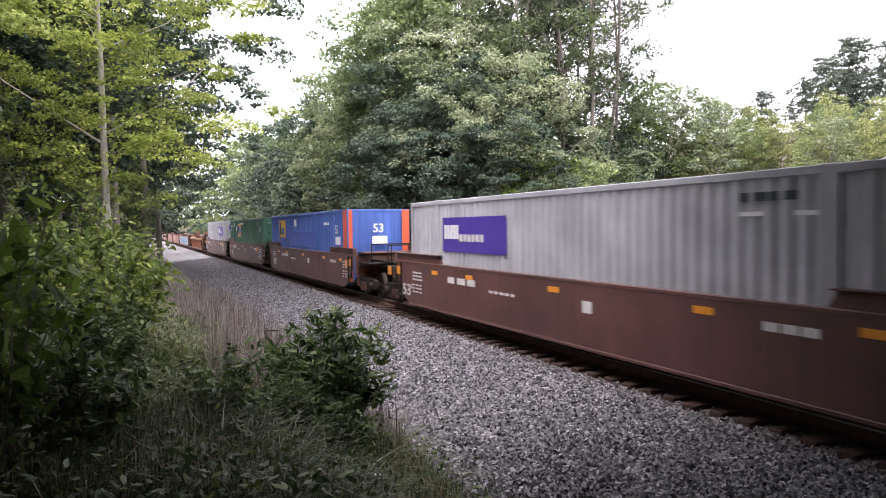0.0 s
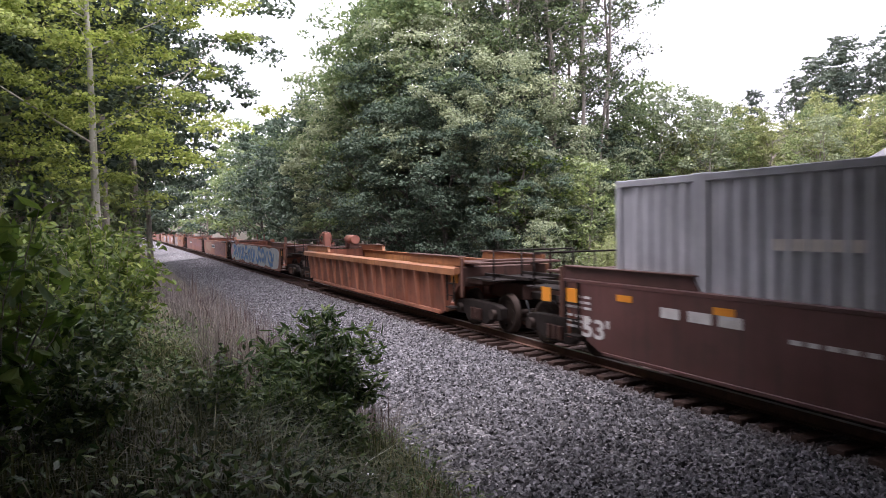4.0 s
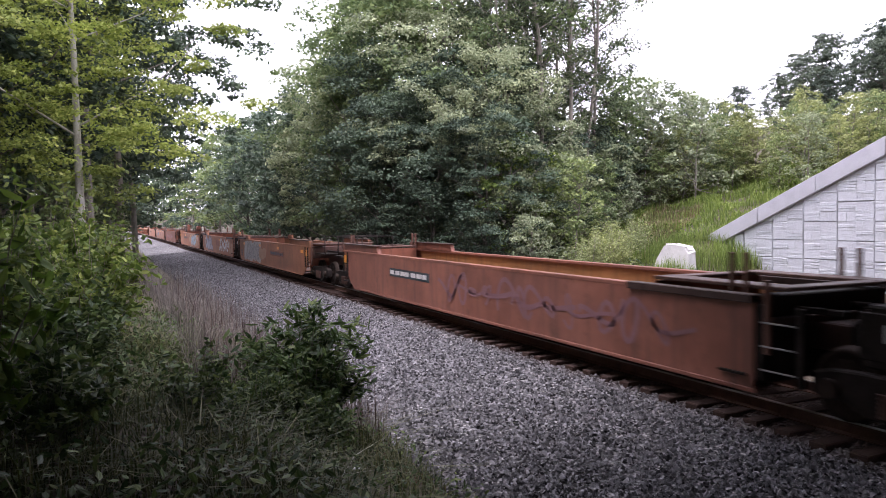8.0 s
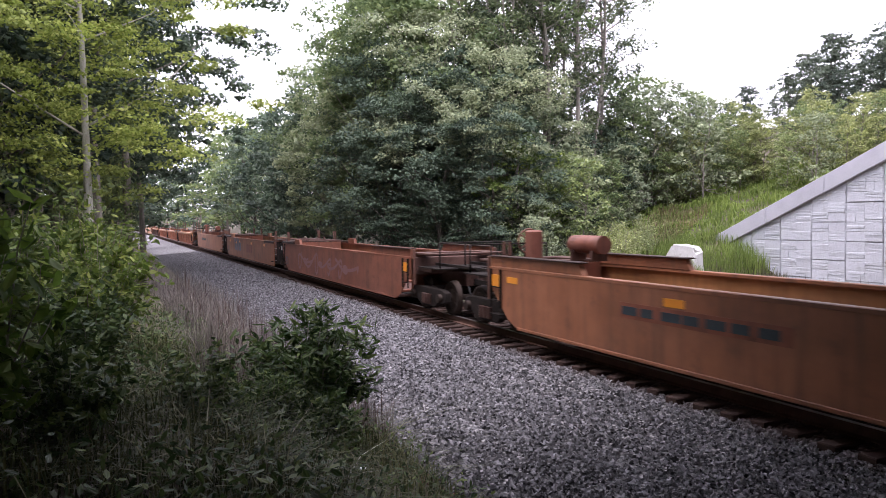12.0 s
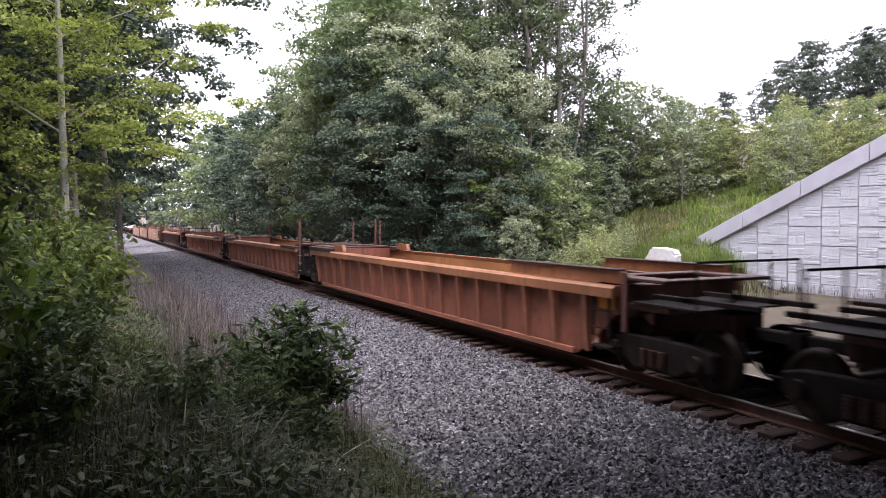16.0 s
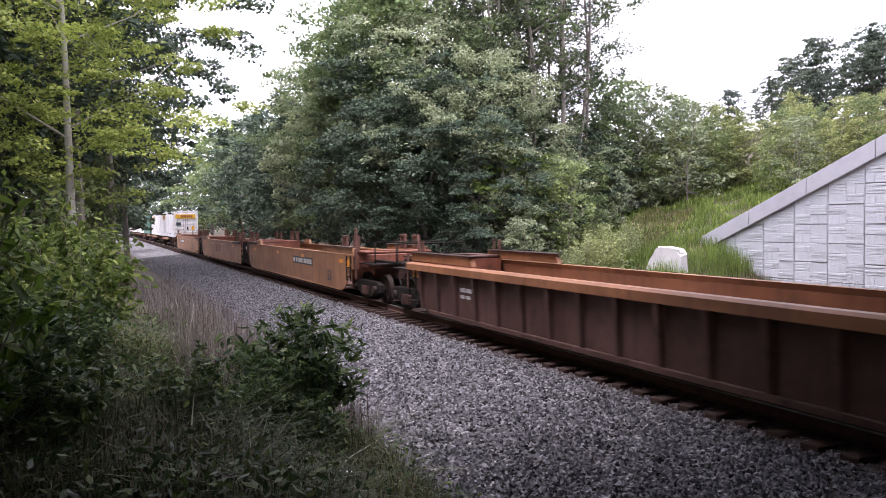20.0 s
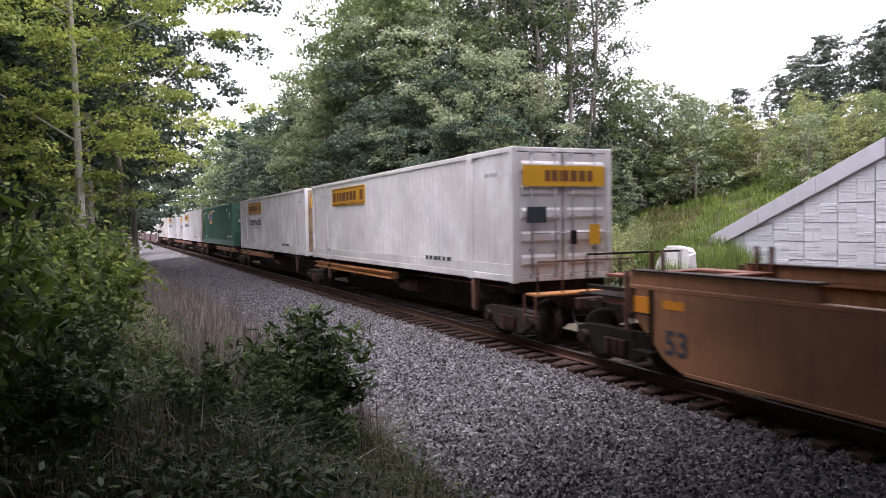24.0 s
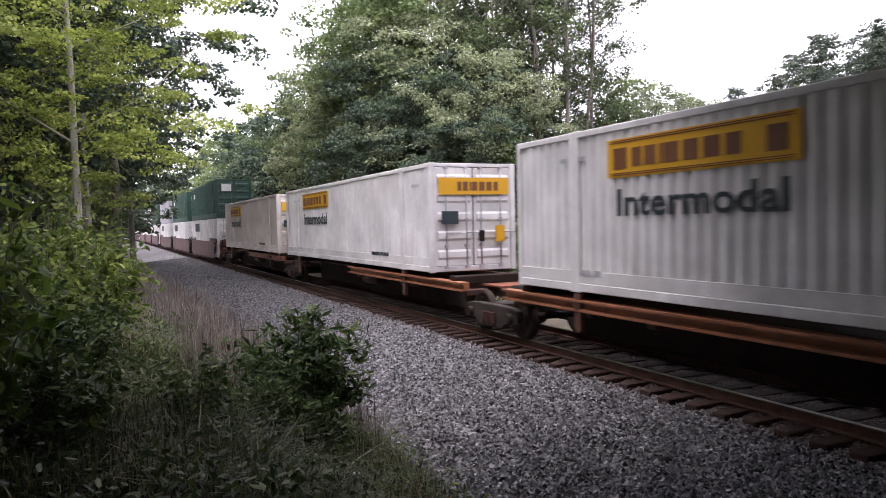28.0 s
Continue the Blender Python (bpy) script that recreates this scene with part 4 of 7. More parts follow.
def ground_leaves(name, count, xs, ys, top, size, material, label, seed, close=1.4, keep=None):
    """Low broad-leaved weeds as stuff."""
    r = np.random.default_rng(seed)
    x = r.uniform(*xs, count)
    y = ys[0] + (ys[1] - ys[0]) * r.uniform(0, 1, count) ** close
    thick = np.sin(2.1 * x + 0.7 * y) * np.sin(1.4 * y - 0.9 * x) + r.normal(0, 0.35, count)
    k = thick > -0.15
    if keep is not None:
        k &= keep(x, y)
    x, y = x[k], y[k]
    z = land(x, y) + top * r.uniform(0.02, 1, len(x)) ** 1.5
    v, q = leaf_arrays(r, np.stack([x, y, z], 1), size, 0.6, 0.4, 0.3, 0.5, True)
    return tagged(new(name, arrays_mesh(name, v, q, material)), label, "weeds", kind="stuff")


ground_leaves("weeds", 40000, (-3.2, 3.5), (2.4, 15), 0.5, 0.07, M["leaf_bush"], "tangle of low dark-green weeds on the bank", 71)
ground_leaves("bramble", 10000, (13.0, 22), (22, 60), 0.8, 0.17, M["leaf_dark"], "dark undergrowth along the far side of the track", 72)
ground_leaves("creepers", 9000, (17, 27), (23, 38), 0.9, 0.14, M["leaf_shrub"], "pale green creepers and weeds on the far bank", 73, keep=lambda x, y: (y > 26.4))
grass("tall_verge_grass", 3600, (20.8, 26), (22.6, 26.8), 0.6, 1.25, 0.011, M["grass_bright"], "tall grass growing before the end of the wall", 65, 0.3)
ground_leaves("dead_leaves", 2000, (3.2, 4.5), (5.0, 11), 0.03, 0.07, M["deadleaf"], "scattered brown dead leaves at the edge of the ballast", 74, 1.0)
grass("bleached_grass", 150, (0.9, 2.3), (6.2, 8.8), 0.22, 0.42, 0.006, M["grass_pale"], "arching bleached grass blades in the undergrowth", 66, 1.3)
flower = tagged(new("white_flower"), "small white wildflower on a thin stem in the grass", "flower")
FLOWER = (2.29, 7.12)
STICK = (-0.84, 8.2)
fx, fy = FLOWER
fz = float(land(fx, fy))
part("stem", rod((fx, fy, fz), (fx + 0.01, fy - 0.01, fz + 0.2), 0.003, sides=5), M["grass_dark"], flower)
for k in range(6):
    ang = k * math.pi / 3
    bm = bmesh.new()
    pts = [(0.006, 0), (0.026, 0.012), (0.042, 0.0), (0.026, -0.012)]
    bm.faces.new([bm.verts.new((fx + 0.01 + u * math.cos(ang) - v * math.sin(ang), fy - 0.01 + u * math.sin(ang) + v * math.cos(ang), fz + 0.2 + 0.35 * u)) for u, v in pts])
    part("petal", bm, M["petal"], flower)
stick = part("fallen_stick", rod((STICK[0] - 0.35, STICK[1] - 0.1, float(land(*STICK)) + 0.10), (STICK[0] + 0.12, STICK[1] + 0.06, float(land(*STICK)) + 0.13), 0.012, 0.007, 6), M["palebark"], None)
tagged(stick, "pale bare stick lying in the undergrowth", "stick")
grass("wall_weeds", 420, (25.4, 26.05), (14, 23), 0.25, 0.75, 0.006, M["grass_dry"], "thin weed stalks along the foot of the wall", 67, 0.3)
grass("tan_weeds", 6500, (20.5, 31), (26.5, 34.5), 0.3, 0.85, 0.014, M["grass_tan"], "tan seeding weeds on the slope", 68, 0.6, keep=lambda x, y: (np.abs(y - 0.62 * x - 14.2) < 2.2))


# ---------------------------------------------------------------- the train
RUST, GRIME = (0.10, 0.045, 0.025), (0.035, 0.024, 0.02)
M["brown"] = painted_steel("brown_car_paint", (0.10, 0.034, 0.028), (0.060, 0.030, 0.021), (0.038, 0.024, 0.020), 0.58)
M["orange"] = painted_steel("weathered_orange_paint", (0.297, 0.106, 0.043), (0.170, 0.072, 0.038), (0.085, 0.047, 0.030), 0.56)
M["yellow"] = painted_steel("faded_yellow_paint", (0.357, 0.162, 0.072), (0.221, 0.102, 0.051), (0.119, 0.072, 0.043), 0.60)
M["redbrown"] = painted_steel("weathered_red_brown_paint", (0.246, 0.085, 0.051), (0.145, 0.055, 0.034), (0.076, 0.038, 0.030), 0.55)
M["rustbrown"] = painted_steel("rusty_brown_paint", (0.225, 0.074, 0.040), (0.135, 0.052, 0.029), (0.066, 0.036, 0.027), 0.52)
# Rib colour lighter than the panels: wear plus painted-in light.
M["ribpaint"] = painted_steel("worn_lit_rib_paint", (0.30, 0.105, 0.052), (0.18, 0.072, 0.038), (0.10, 0.052, 0.034), 0.56)
# Grime taken near black, to hold the shade under the containers too.
M["underframe"] = surface("underframe_grime_and_shade", (0.013, 0.010, 0.008), (0.038, 0.028, 0.023), 0.85, big=2, fine=30)
M["darkrust"] = painted_steel("dark_rusty_steel", (0.095, 0.047, 0.035), (0.062, 0.032, 0.024), (0.036, 0.024, 0.021), 0.52)
# Lighter copy of the orange car paint: sunlight put into the colour.
M["inner"] = painted_steel("sunlit_inner_paint", (0.391, 0.170, 0.055), (0.204, 0.089, 0.043), (0.128, 0.068, 0.038), 0.6)
# Greasy iron, darkened further for the shadowed voids between cars.
M["iron"] = surface("greasy_shaded_iron", (0.010, 0.008, 0.007), (0.032, 0.025, 0.022), 0.8, 0.0, big=3, fine=40)
M["truckgrey"] = surface("dusty_truck_iron", (0.020, 0.016, 0.014), (0.058, 0.045, 0.039), 0.8, big=3, fine=40)
# Pale copy of the rung iron: the light on it is in the colour.
M["rung"] = surface("lit_pale_rung", (0.17, 0.16, 0.155), (0.30, 0.285, 0.275), 0.5, 0.3)
M["beam"] = painted_steel("orange_beam_paint", (0.46, 0.19, 0.055), (0.24, 0.10, 0.045), (0.15, 0.08, 0.045), 0.6)
# Chord colour lighter than the sides: light from above is painted in.
M["chordpaint"] = painted_steel("sunlit_chord_paint", (0.323, 0.128, 0.047), (0.187, 0.072, 0.034), (0.111, 0.055, 0.030), 0.58)
M["grimy"] = painted_steel("grimy_black_brown_steel", (0.05, 0.028, 0.022), (0.03, 0.02, 0.017), (0.02, 0.015, 0.013), 0.55)
M["wheel"] = surface("wheel_steel", (0.018, 0.014, 0.012), (0.055, 0.038, 0.03), 0.6, 0.4, big=4, fine=40)
M["tread"] = surface("polished_tread", (0.30, 0.29, 0.28), (0.46, 0.45, 0.44), 0.35, 0.9, big=4, fine=40)
M["post"] = painted_steel("reddish_post_paint", (0.15, 0.07, 0.05), RUST, GRIME, 0.55)
M["blackband"] = surface("black_band", (0.012, 0.012, 0.012), (0.035, 0.03, 0.028), 0.7)
M["amber"] = surface("amber_reflector", (0.60, 0.21, 0.015), (0.80, 0.31, 0.02), 0.45)
M["lettering"] = surface("worn_white_lettering", (0.42, 0.40, 0.38), (0.66, 0.64, 0.62), 0.7, big=5, fine=60)
M["c_white"] = painted_steel("white_container_paint", (0.72, 0.71, 0.70), (0.52, 0.48, 0.44), (0.57, 0.54, 0.51), 0.68, 0.55)
M["c_grey"] = painted_steel("grey_container_paint", (0.405, 0.405, 0.431), (0.317, 0.317, 0.334), (0.290, 0.290, 0.308), 0.66, 0.55)
M["c_beige"] = painted_steel("dirty_white_container_paint", (0.62, 0.57, 0.515), (0.43, 0.37, 0.31), (0.46, 0.41, 0.36), 0.62, 0.6)
M["c_green"] = painted_steel("green_container_paint", (0.034, 0.140, 0.085), (0.021, 0.093, 0.051), (0.017, 0.068, 0.043), 0.66, 0.5)
M["c_darkgreen"] = painted_steel("dark_green_container_paint", (0.02, 0.075, 0.05), (0.02, 0.05, 0.035), (0.015, 0.04, 0.03), 0.66, 0.5)
M["c_blue"] = painted_steel("blue_container_paint", (0.064, 0.136, 0.425), (0.051, 0.102, 0.306), (0.043, 0.085, 0.238), 0.66, 0.5)
M["deep_blue"] = surface("deep_blue_panel", (0.03, 0.075, 0.38), (0.045, 0.10, 0.46), 0.45)
M["vermilion"] = surface("vermilion_band", (0.55, 0.085, 0.03), (0.68, 0.13, 0.05), 0.5)
M["purple"] = surface("purple_panel", (0.055, 0.03, 0.25), (0.075, 0.045, 0.32), 0.45)
M["logo_yellow"] = surface("yellow_panel", (0.634, 0.326, 0.013), (0.739, 0.405, 0.026), 0.45, big=2, fine=30)
M["logo_orange"] = surface("orange_panel", (0.56, 0.25, 0.06), (0.68, 0.33, 0.10), 0.5)
M["ink"] = surface("dark_ink", (0.012, 0.022, 0.03), (0.03, 0.045, 0.05), 0.6)
M["brownink"] = surface("brown_ink", (0.14, 0.05, 0.02), (0.2, 0.08, 0.03), 0.6)
M["white"] = surface("white_vinyl", (0.72, 0.72, 0.72), (0.82, 0.82, 0.82), 0.5)
M["rubber"] = surface("door_gasket", (0.02, 0.02, 0.02), (0.05, 0.05, 0.05), 0.8)
M["dirtyend"] = painted_steel("brown_stained_end", (0.40, 0.28, 0.16), (0.20, 0.11, 0.06), (0.24, 0.15, 0.09), 0.5, 0.7)
M["sp_grey"] = surface("grey_spray_paint", (0.24, 0.25, 0.29), (0.36, 0.37, 0.41), 0.6)
M["sp_white"] = surface("white_spray_paint", (0.50, 0.48, 0.46), (0.68, 0.66, 0.64), 0.6)
M["sp_blue"] = surface("blue_spray_paint", (0.03, 0.11, 0.30), (0.06, 0.19, 0.42), 0.6)
M["sp_pale"] = surface("pale_spray_paint", (0.30, 0.34, 0.34), (0.44, 0.47, 0.46), 0.6, big=0.9, fine=25, spot=(0.22, 0.28, 0.28))
M["sp_dark"] = surface("dark_spray_paint", (0.03, 0.035, 0.05), (0.07, 0.075, 0.10), 0.6)
M["sp_pink"] = surface("pink_spray_paint", (0.42, 0.20, 0.22), (0.55, 0.30, 0.32), 0.6)
M["sp_maroon"] = surface("maroon_spray_paint", (0.10, 0.035, 0.029), (0.16, 0.056, 0.044), 0.6, big=1.5, fine=25, spot=(0.24, 0.09, 0.045))
M["sp_sky"] = surface("sky_blue_spray_paint", (0.20, 0.30, 0.38), (0.32, 0.42, 0.50), 0.6)
M["sp_chalk"] = surface("chalky_spray_paint", (0.27, 0.265, 0.27), (0.42, 0.41, 0.41), 0.7, big=1.6, fine=25, spot=(0.27, 0.17, 0.12))
M["sp_teal"] = surface("teal_spray_paint", (0.10, 0.17, 0.20), (0.17, 0.25, 0.28), 0.6)
M["sp_lavender"] = surface("lavender_grey_spray_paint", (0.20, 0.20, 0.26), (0.31, 0.31, 0.38), 0.6)
M["sp_mauve"] = surface("mauve_spray_paint", (0.17, 0.08, 0.09), (0.24, 0.12, 0.13), 0.6)

for k, dull in (("iron", 0.1), ("wheel", 0.15), ("underframe", 0.1), ("darkrust", 0.2), ("grimy", 0.15), ("rustbrown", 0.3), ("truckgrey", 0.2), ("tie", 0.15), ("rail", 0.2), ("gravel", 0.25), ("stone", 0.3), ("post", 0.25)):
    M[k].node_tree.nodes["Principled BSDF"].inputs["Specular IOR Level"].default_value = dull

M["emblem_red"] = surface("faded_dark_red_paint", (0.15, 0.036, 0.026), (0.22, 0.06, 0.04), 0.6)
M["sp_slate"] = surface("slate_spray_paint", (0.09, 0.09, 0.115), (0.15, 0.15, 0.185), 0.6)
M["sp_faded"] = surface("faded_pale_paint", (0.30, 0.17, 0.105), (0.38, 0.24, 0.16), 0.65, big=1.8, fine=30, spot=(0.28, 0.11, 0.05))

CACHE = {}


def shared(key, build, material):
    """A mesh built once for a key and a material, then shared by alike parts."""
    k = (key, material.name)
    if k not in CACHE:
        bm = build()
        me = bpy.data.meshes.new(key if isinstance(key, str) else str(key[0]))
        bm.to_mesh(me)
        bm.free()
        me.materials.append(material)
        CACHE[k] = me
    return CACHE[k]


def at(ob, x=0, y=0, z=0, rz=0):
    ob.matrix_basis = pose(x, y, z, 0, 0, rz)
    return ob


def wheel_mesh():
    bm = bmesh.new()
    seg = 28
    prof = [(0.06, 0.05), (0.12, 0.05), (0.20, 0.012), (0.36, 0.012), (0.40, 0.045), (0.455, 0.05), (0.458, -0.05), (0.485, -0.065), (0.482, -0.09), (0.40, -0.085), (0.36, -0.03), (0.20, -0.03), (0.12, -0.07), (0.06, -0.07)]
    rings = [[bm.verts.new((x, rr * math.cos(a), rr * math.sin(a))) for rr, x in prof] for a in [2 * math.pi * i / seg for i in range(seg)]]
    for i in range(seg):
        a, b = rings[i], rings[(i + 1) % seg]
        for k in range(len(prof) - 1):
            bm.faces.new((a[k], a[k + 1], b[k + 1], b[k])).smooth = True
    for k in range(6):
        a = k * math.pi / 3
        add_rod(bm, (0.02, 0.28 * math.cos(a), 0.28 * math.sin(a)), (0.05, 0.28 * math.cos(a), 0.28 * math.sin(a)), 0.035, sides=6)
    return bm


def side_frame_mesh():
    bm = prism([(-1.18, 0.62), (-0.95, 0.68), (-0.55, 0.70), (0.55, 0.70), (0.95, 0.68), (1.18, 0.62), (1.18, 0.36), (1.0, 0.30), (0.72, 0.32), (0.48, 0.18), (-0.48, 0.18), (-0.72, 0.32), (-1.0, 0.30), (-1.18, 0.36)], "x", -0.09, 0.09)
    bmesh.ops.bevel(bm, geom=bm.edges[:], offset=0.02, segments=1, affect="EDGES")
    return bm


def spring_mesh():
    bm = bmesh.new()
    prof = [(0.05, 0.25)] + [(0.075 if k % 2 == 0 else 0.055, 0.25 + 0.027 * k) for k in range(11)] + [(0.05, 0.53)]
    seg = 10
    rings = [[bm.verts.new((rr * math.cos(t), rr * math.sin(t), z)) for rr, z in prof] for t in [2 * math.pi * i / seg for i in range(seg)]]
    for i in range(seg):
        p, q = rings[i], rings[(i + 1) % seg]
        for k in range(len(prof) - 1):
            bm.faces.new((p[k], q[k], q[k + 1], p[k + 1])).smooth = True
    return bm


SPINS = []


def truck(car, y, iron="iron"):
    """A four-wheeled truck under a car: bolster, two side frames with springs, two wheel sets."""
    t = part("truck", shared(("truck_bolster", iron), lambda: box(-0.95, 0.95, -0.2, 0.2, 0.42, 0.72, 0.03), M[iron]), None, car)
    at(t, 0, y, 0)
    for sx in (-1, 1):
        at(part("side_frame", shared(("side_frame", iron), side_frame_mesh, M[iron]), None, t), sx * 1.02)
        for yy in (-0.2, 0.0, 0.2):
            at(part("spring", shared("spring", spring_mesh, M["darkrust"]), None, t), sx * 1.14, yy)
        for sy in (-1, 1):
            at(part("bearing_cap", shared("bearing_cap", lambda: rod((-0.12, 0, 0), (0.12, 0, 0), 0.115, sides=14), M["wheel"]), None, t), sx * 1.10, sy * 0.9, 0.46)
    for sy in (-1, 1):
        at(part("axle", shared("axle", lambda: rod((-1.0, 0, 0), (1.0, 0, 0), 0.08, sides=10), M["wheel"]), None, t), 0, sy * 0.9, 0.46)
        for sx in (-1, 1):
            w = at(part("wheel", shared("wheel", wheel_mesh, M["wheel"]), None, t), sx * 0.76, sy * 0.9, 0.455, 0 if sx > 0 else 180)
            SPINS.append((w, car, sx, sy))
    return t


def coupler_mesh():
    bm = box(-0.09, 0.09, -1.5, -0.1, 0.76, 0.94, 0.02)
    add_prism(bm, [(-0.2, -0.12), (0.05, -0.14), (0.2, 0.0), (0.16, 0.14), (-0.02, 0.16), (-0.16, 0.1)], "z", 0.72, 0.98)
    return bm


def hose_mesh():
    bm = bmesh.new()
    pts = [(0.35, -0.7, 0.75), (0.38, -0.5, 0.5), (0.36, -0.3, 0.34), (0.3, -0.05, 0.32)]
    for p, q in zip(pts, pts[1:]):
        add_rod(bm, p, q, 0.022, sides=6)
    return bm


def ladder(car, y, z0, z1, material, x=-1.31, width=0.42):
    for s in (-1, 1):
        part("ladder_rail", shared(("ladder_rail", round(z1 - z0, 2)), lambda: box(-0.02, 0.02, -0.02, 0.02, 0, z1 - z0), material), None, car).location = (x, y + s * width / 2, z0)
    n = int((z1 - z0) / 0.3)
    for i in range(n):
        part("rung", shared(("rung", width), lambda: rod((0, -width / 2, 0), (0, width / 2, 0), 0.014, sides=6), material), None, car).location = (x - 0.01, y, z0 + 0.15 + 0.3 * i)


def decal(thing, y0, y1, z0, z1, material, x=-1.362, name="marking", lift=0.004, label=""):
    ob = part(name, box(x - lift, x + 0.002, y0, y1, z0, z1), material, thing, label)
    return ob


def lettering(thing, text, y_left, z, height, material, x, name="lettering", facing="side", width=None):
    """Words in the built-in font on a near side (read with the far end to the left) or on an end."""
    cu = bpy.data.curves.new(name, "FONT")
    cu.body, cu.size, cu.extrude, cu.resolution_u = text, height * 1.38, 0.0015, 3
    cu.offset = height * 0.03
    tmp = bpy.data.objects.new(name, cu)
    scene.collection.objects.link(tmp)
    bpy.context.view_layer.update()
    me = bpy.data.meshes.new_from_object(tmp.evaluated_get(bpy.context.evaluated_depsgraph_get()))
    bpy.data.objects.remove(tmp)
    me.materials.clear()
    me.materials.append(material)
    ob = part(name, me, None, thing)
    k = 1.0
    if width:
        xs = [v.co.x for v in me.vertices]
        k = width / max(0.01, max(xs) - min(xs))
    turn = -90 if facing == "side" else 0
    if facing == "side":
        ob.matrix_basis = pose(x, y_left, z, 90, 0, turn) @ Matrix.Diagonal((k, 1, 1, 1))
    else:
        ob.matrix_basis = pose(x, y_left, z, 90, 0, 0) @ Matrix.Diagonal((k, 1, 1, 1))
    return ob


def bars(thing, y0, y1, z0, z1, material, x, n=6, seed=1, name="lettering_bar"):
    """Unreadable writing: one plain bar for each word."""
    r = random.Random(seed)
    y = y1
    for i in range(n):
        w = (y1 - y0) / n * r.uniform(0.6, 0.92)
        decal(thing, y - w, y, z0, z1, material, x, name)
        y -= (y1 - y0) / n


def strokes_mesh(lines, width, x):
    """Flat sprayed strokes on a side, each a strip along a run of (y, z) points."""
    bm = bmesh.new()
    for k, pts in enumerate(lines):
        prev = None
        xx = x - 0.0006 * (k % 5)
        for i, p in enumerate(pts):
            a, b = pts[max(0, i - 1)], pts[min(len(pts) - 1, i + 1)]
            dy, dz = b[0] - a[0], b[1] - a[1]
            ln = math.hypot(dy, dz) or 1
            ny, nz = -dz / ln * width / 2, dy / ln * width / 2
            cur = (bm.verts.new((xx, p[0] + ny, p[1] + nz)), bm.verts.new((xx, p[0] - ny, p[1] - nz)))
            if prev:
                bm.faces.new((prev[0], prev[1], cur[1], cur[0]))
            prev = cur
    return bm


def glyph_lines(r, y, z0, z1, w):
    """One invented sprayed figure: bowed strokes in a cell."""
    out = []
    h = z1 - z0
    for _ in range(r.choice((2, 3, 3))):
        a = (y + r.uniform(-0.5, 0.5) * w, z0 + r.uniform(0, 0.35) * h)
        b = (y + r.uniform(-0.5, 0.5) * w, z1 - r.uniform(0, 0.35) * h)
        c = (y + r.uniform(-0.8, 0.8) * w, (z0 + z1) / 2 + r.uniform(-0.4, 0.4) * h)
        out.append([((1 - t) ** 2 * a[0] + 2 * t * (1 - t) * c[0] + t * t * b[0], (1 - t) ** 2 * a[1] + 2 * t * (1 - t) * c[1] + t * t * b[1]) for t in [i / 8 for i in range(9)]])
    return out


def blob(cy, cz, ry, rz, r, x, n=22, wob=0.16):
    """A lumpy flat patch of paint on a side."""
    bm = bmesh.new()
    ph = [r.uniform(0, 6.28) for _ in range(3)]
    pts = []
    for i in range(n):
        a = 2 * math.pi * i / n
        k = 1 + wob * (math.sin(2 * a + ph[0]) + 0.6 * math.sin(3 * a + ph[1]) + 0.4 * math.sin(5 * a + ph[2]))
        sq = min(1 / max(abs(math.cos(a)), abs(math.sin(a)), 0.01), 1.22)
        pts.append((cy + ry * k * sq * math.cos(a), min(1.47, max(0.29, cz + rz * k * sq * math.sin(a)))))
    bm.faces.new([bm.verts.new((x, *p)) for p in pts])
    bmesh.ops.triangulate(bm, faces=bm.faces[:])
    return bm


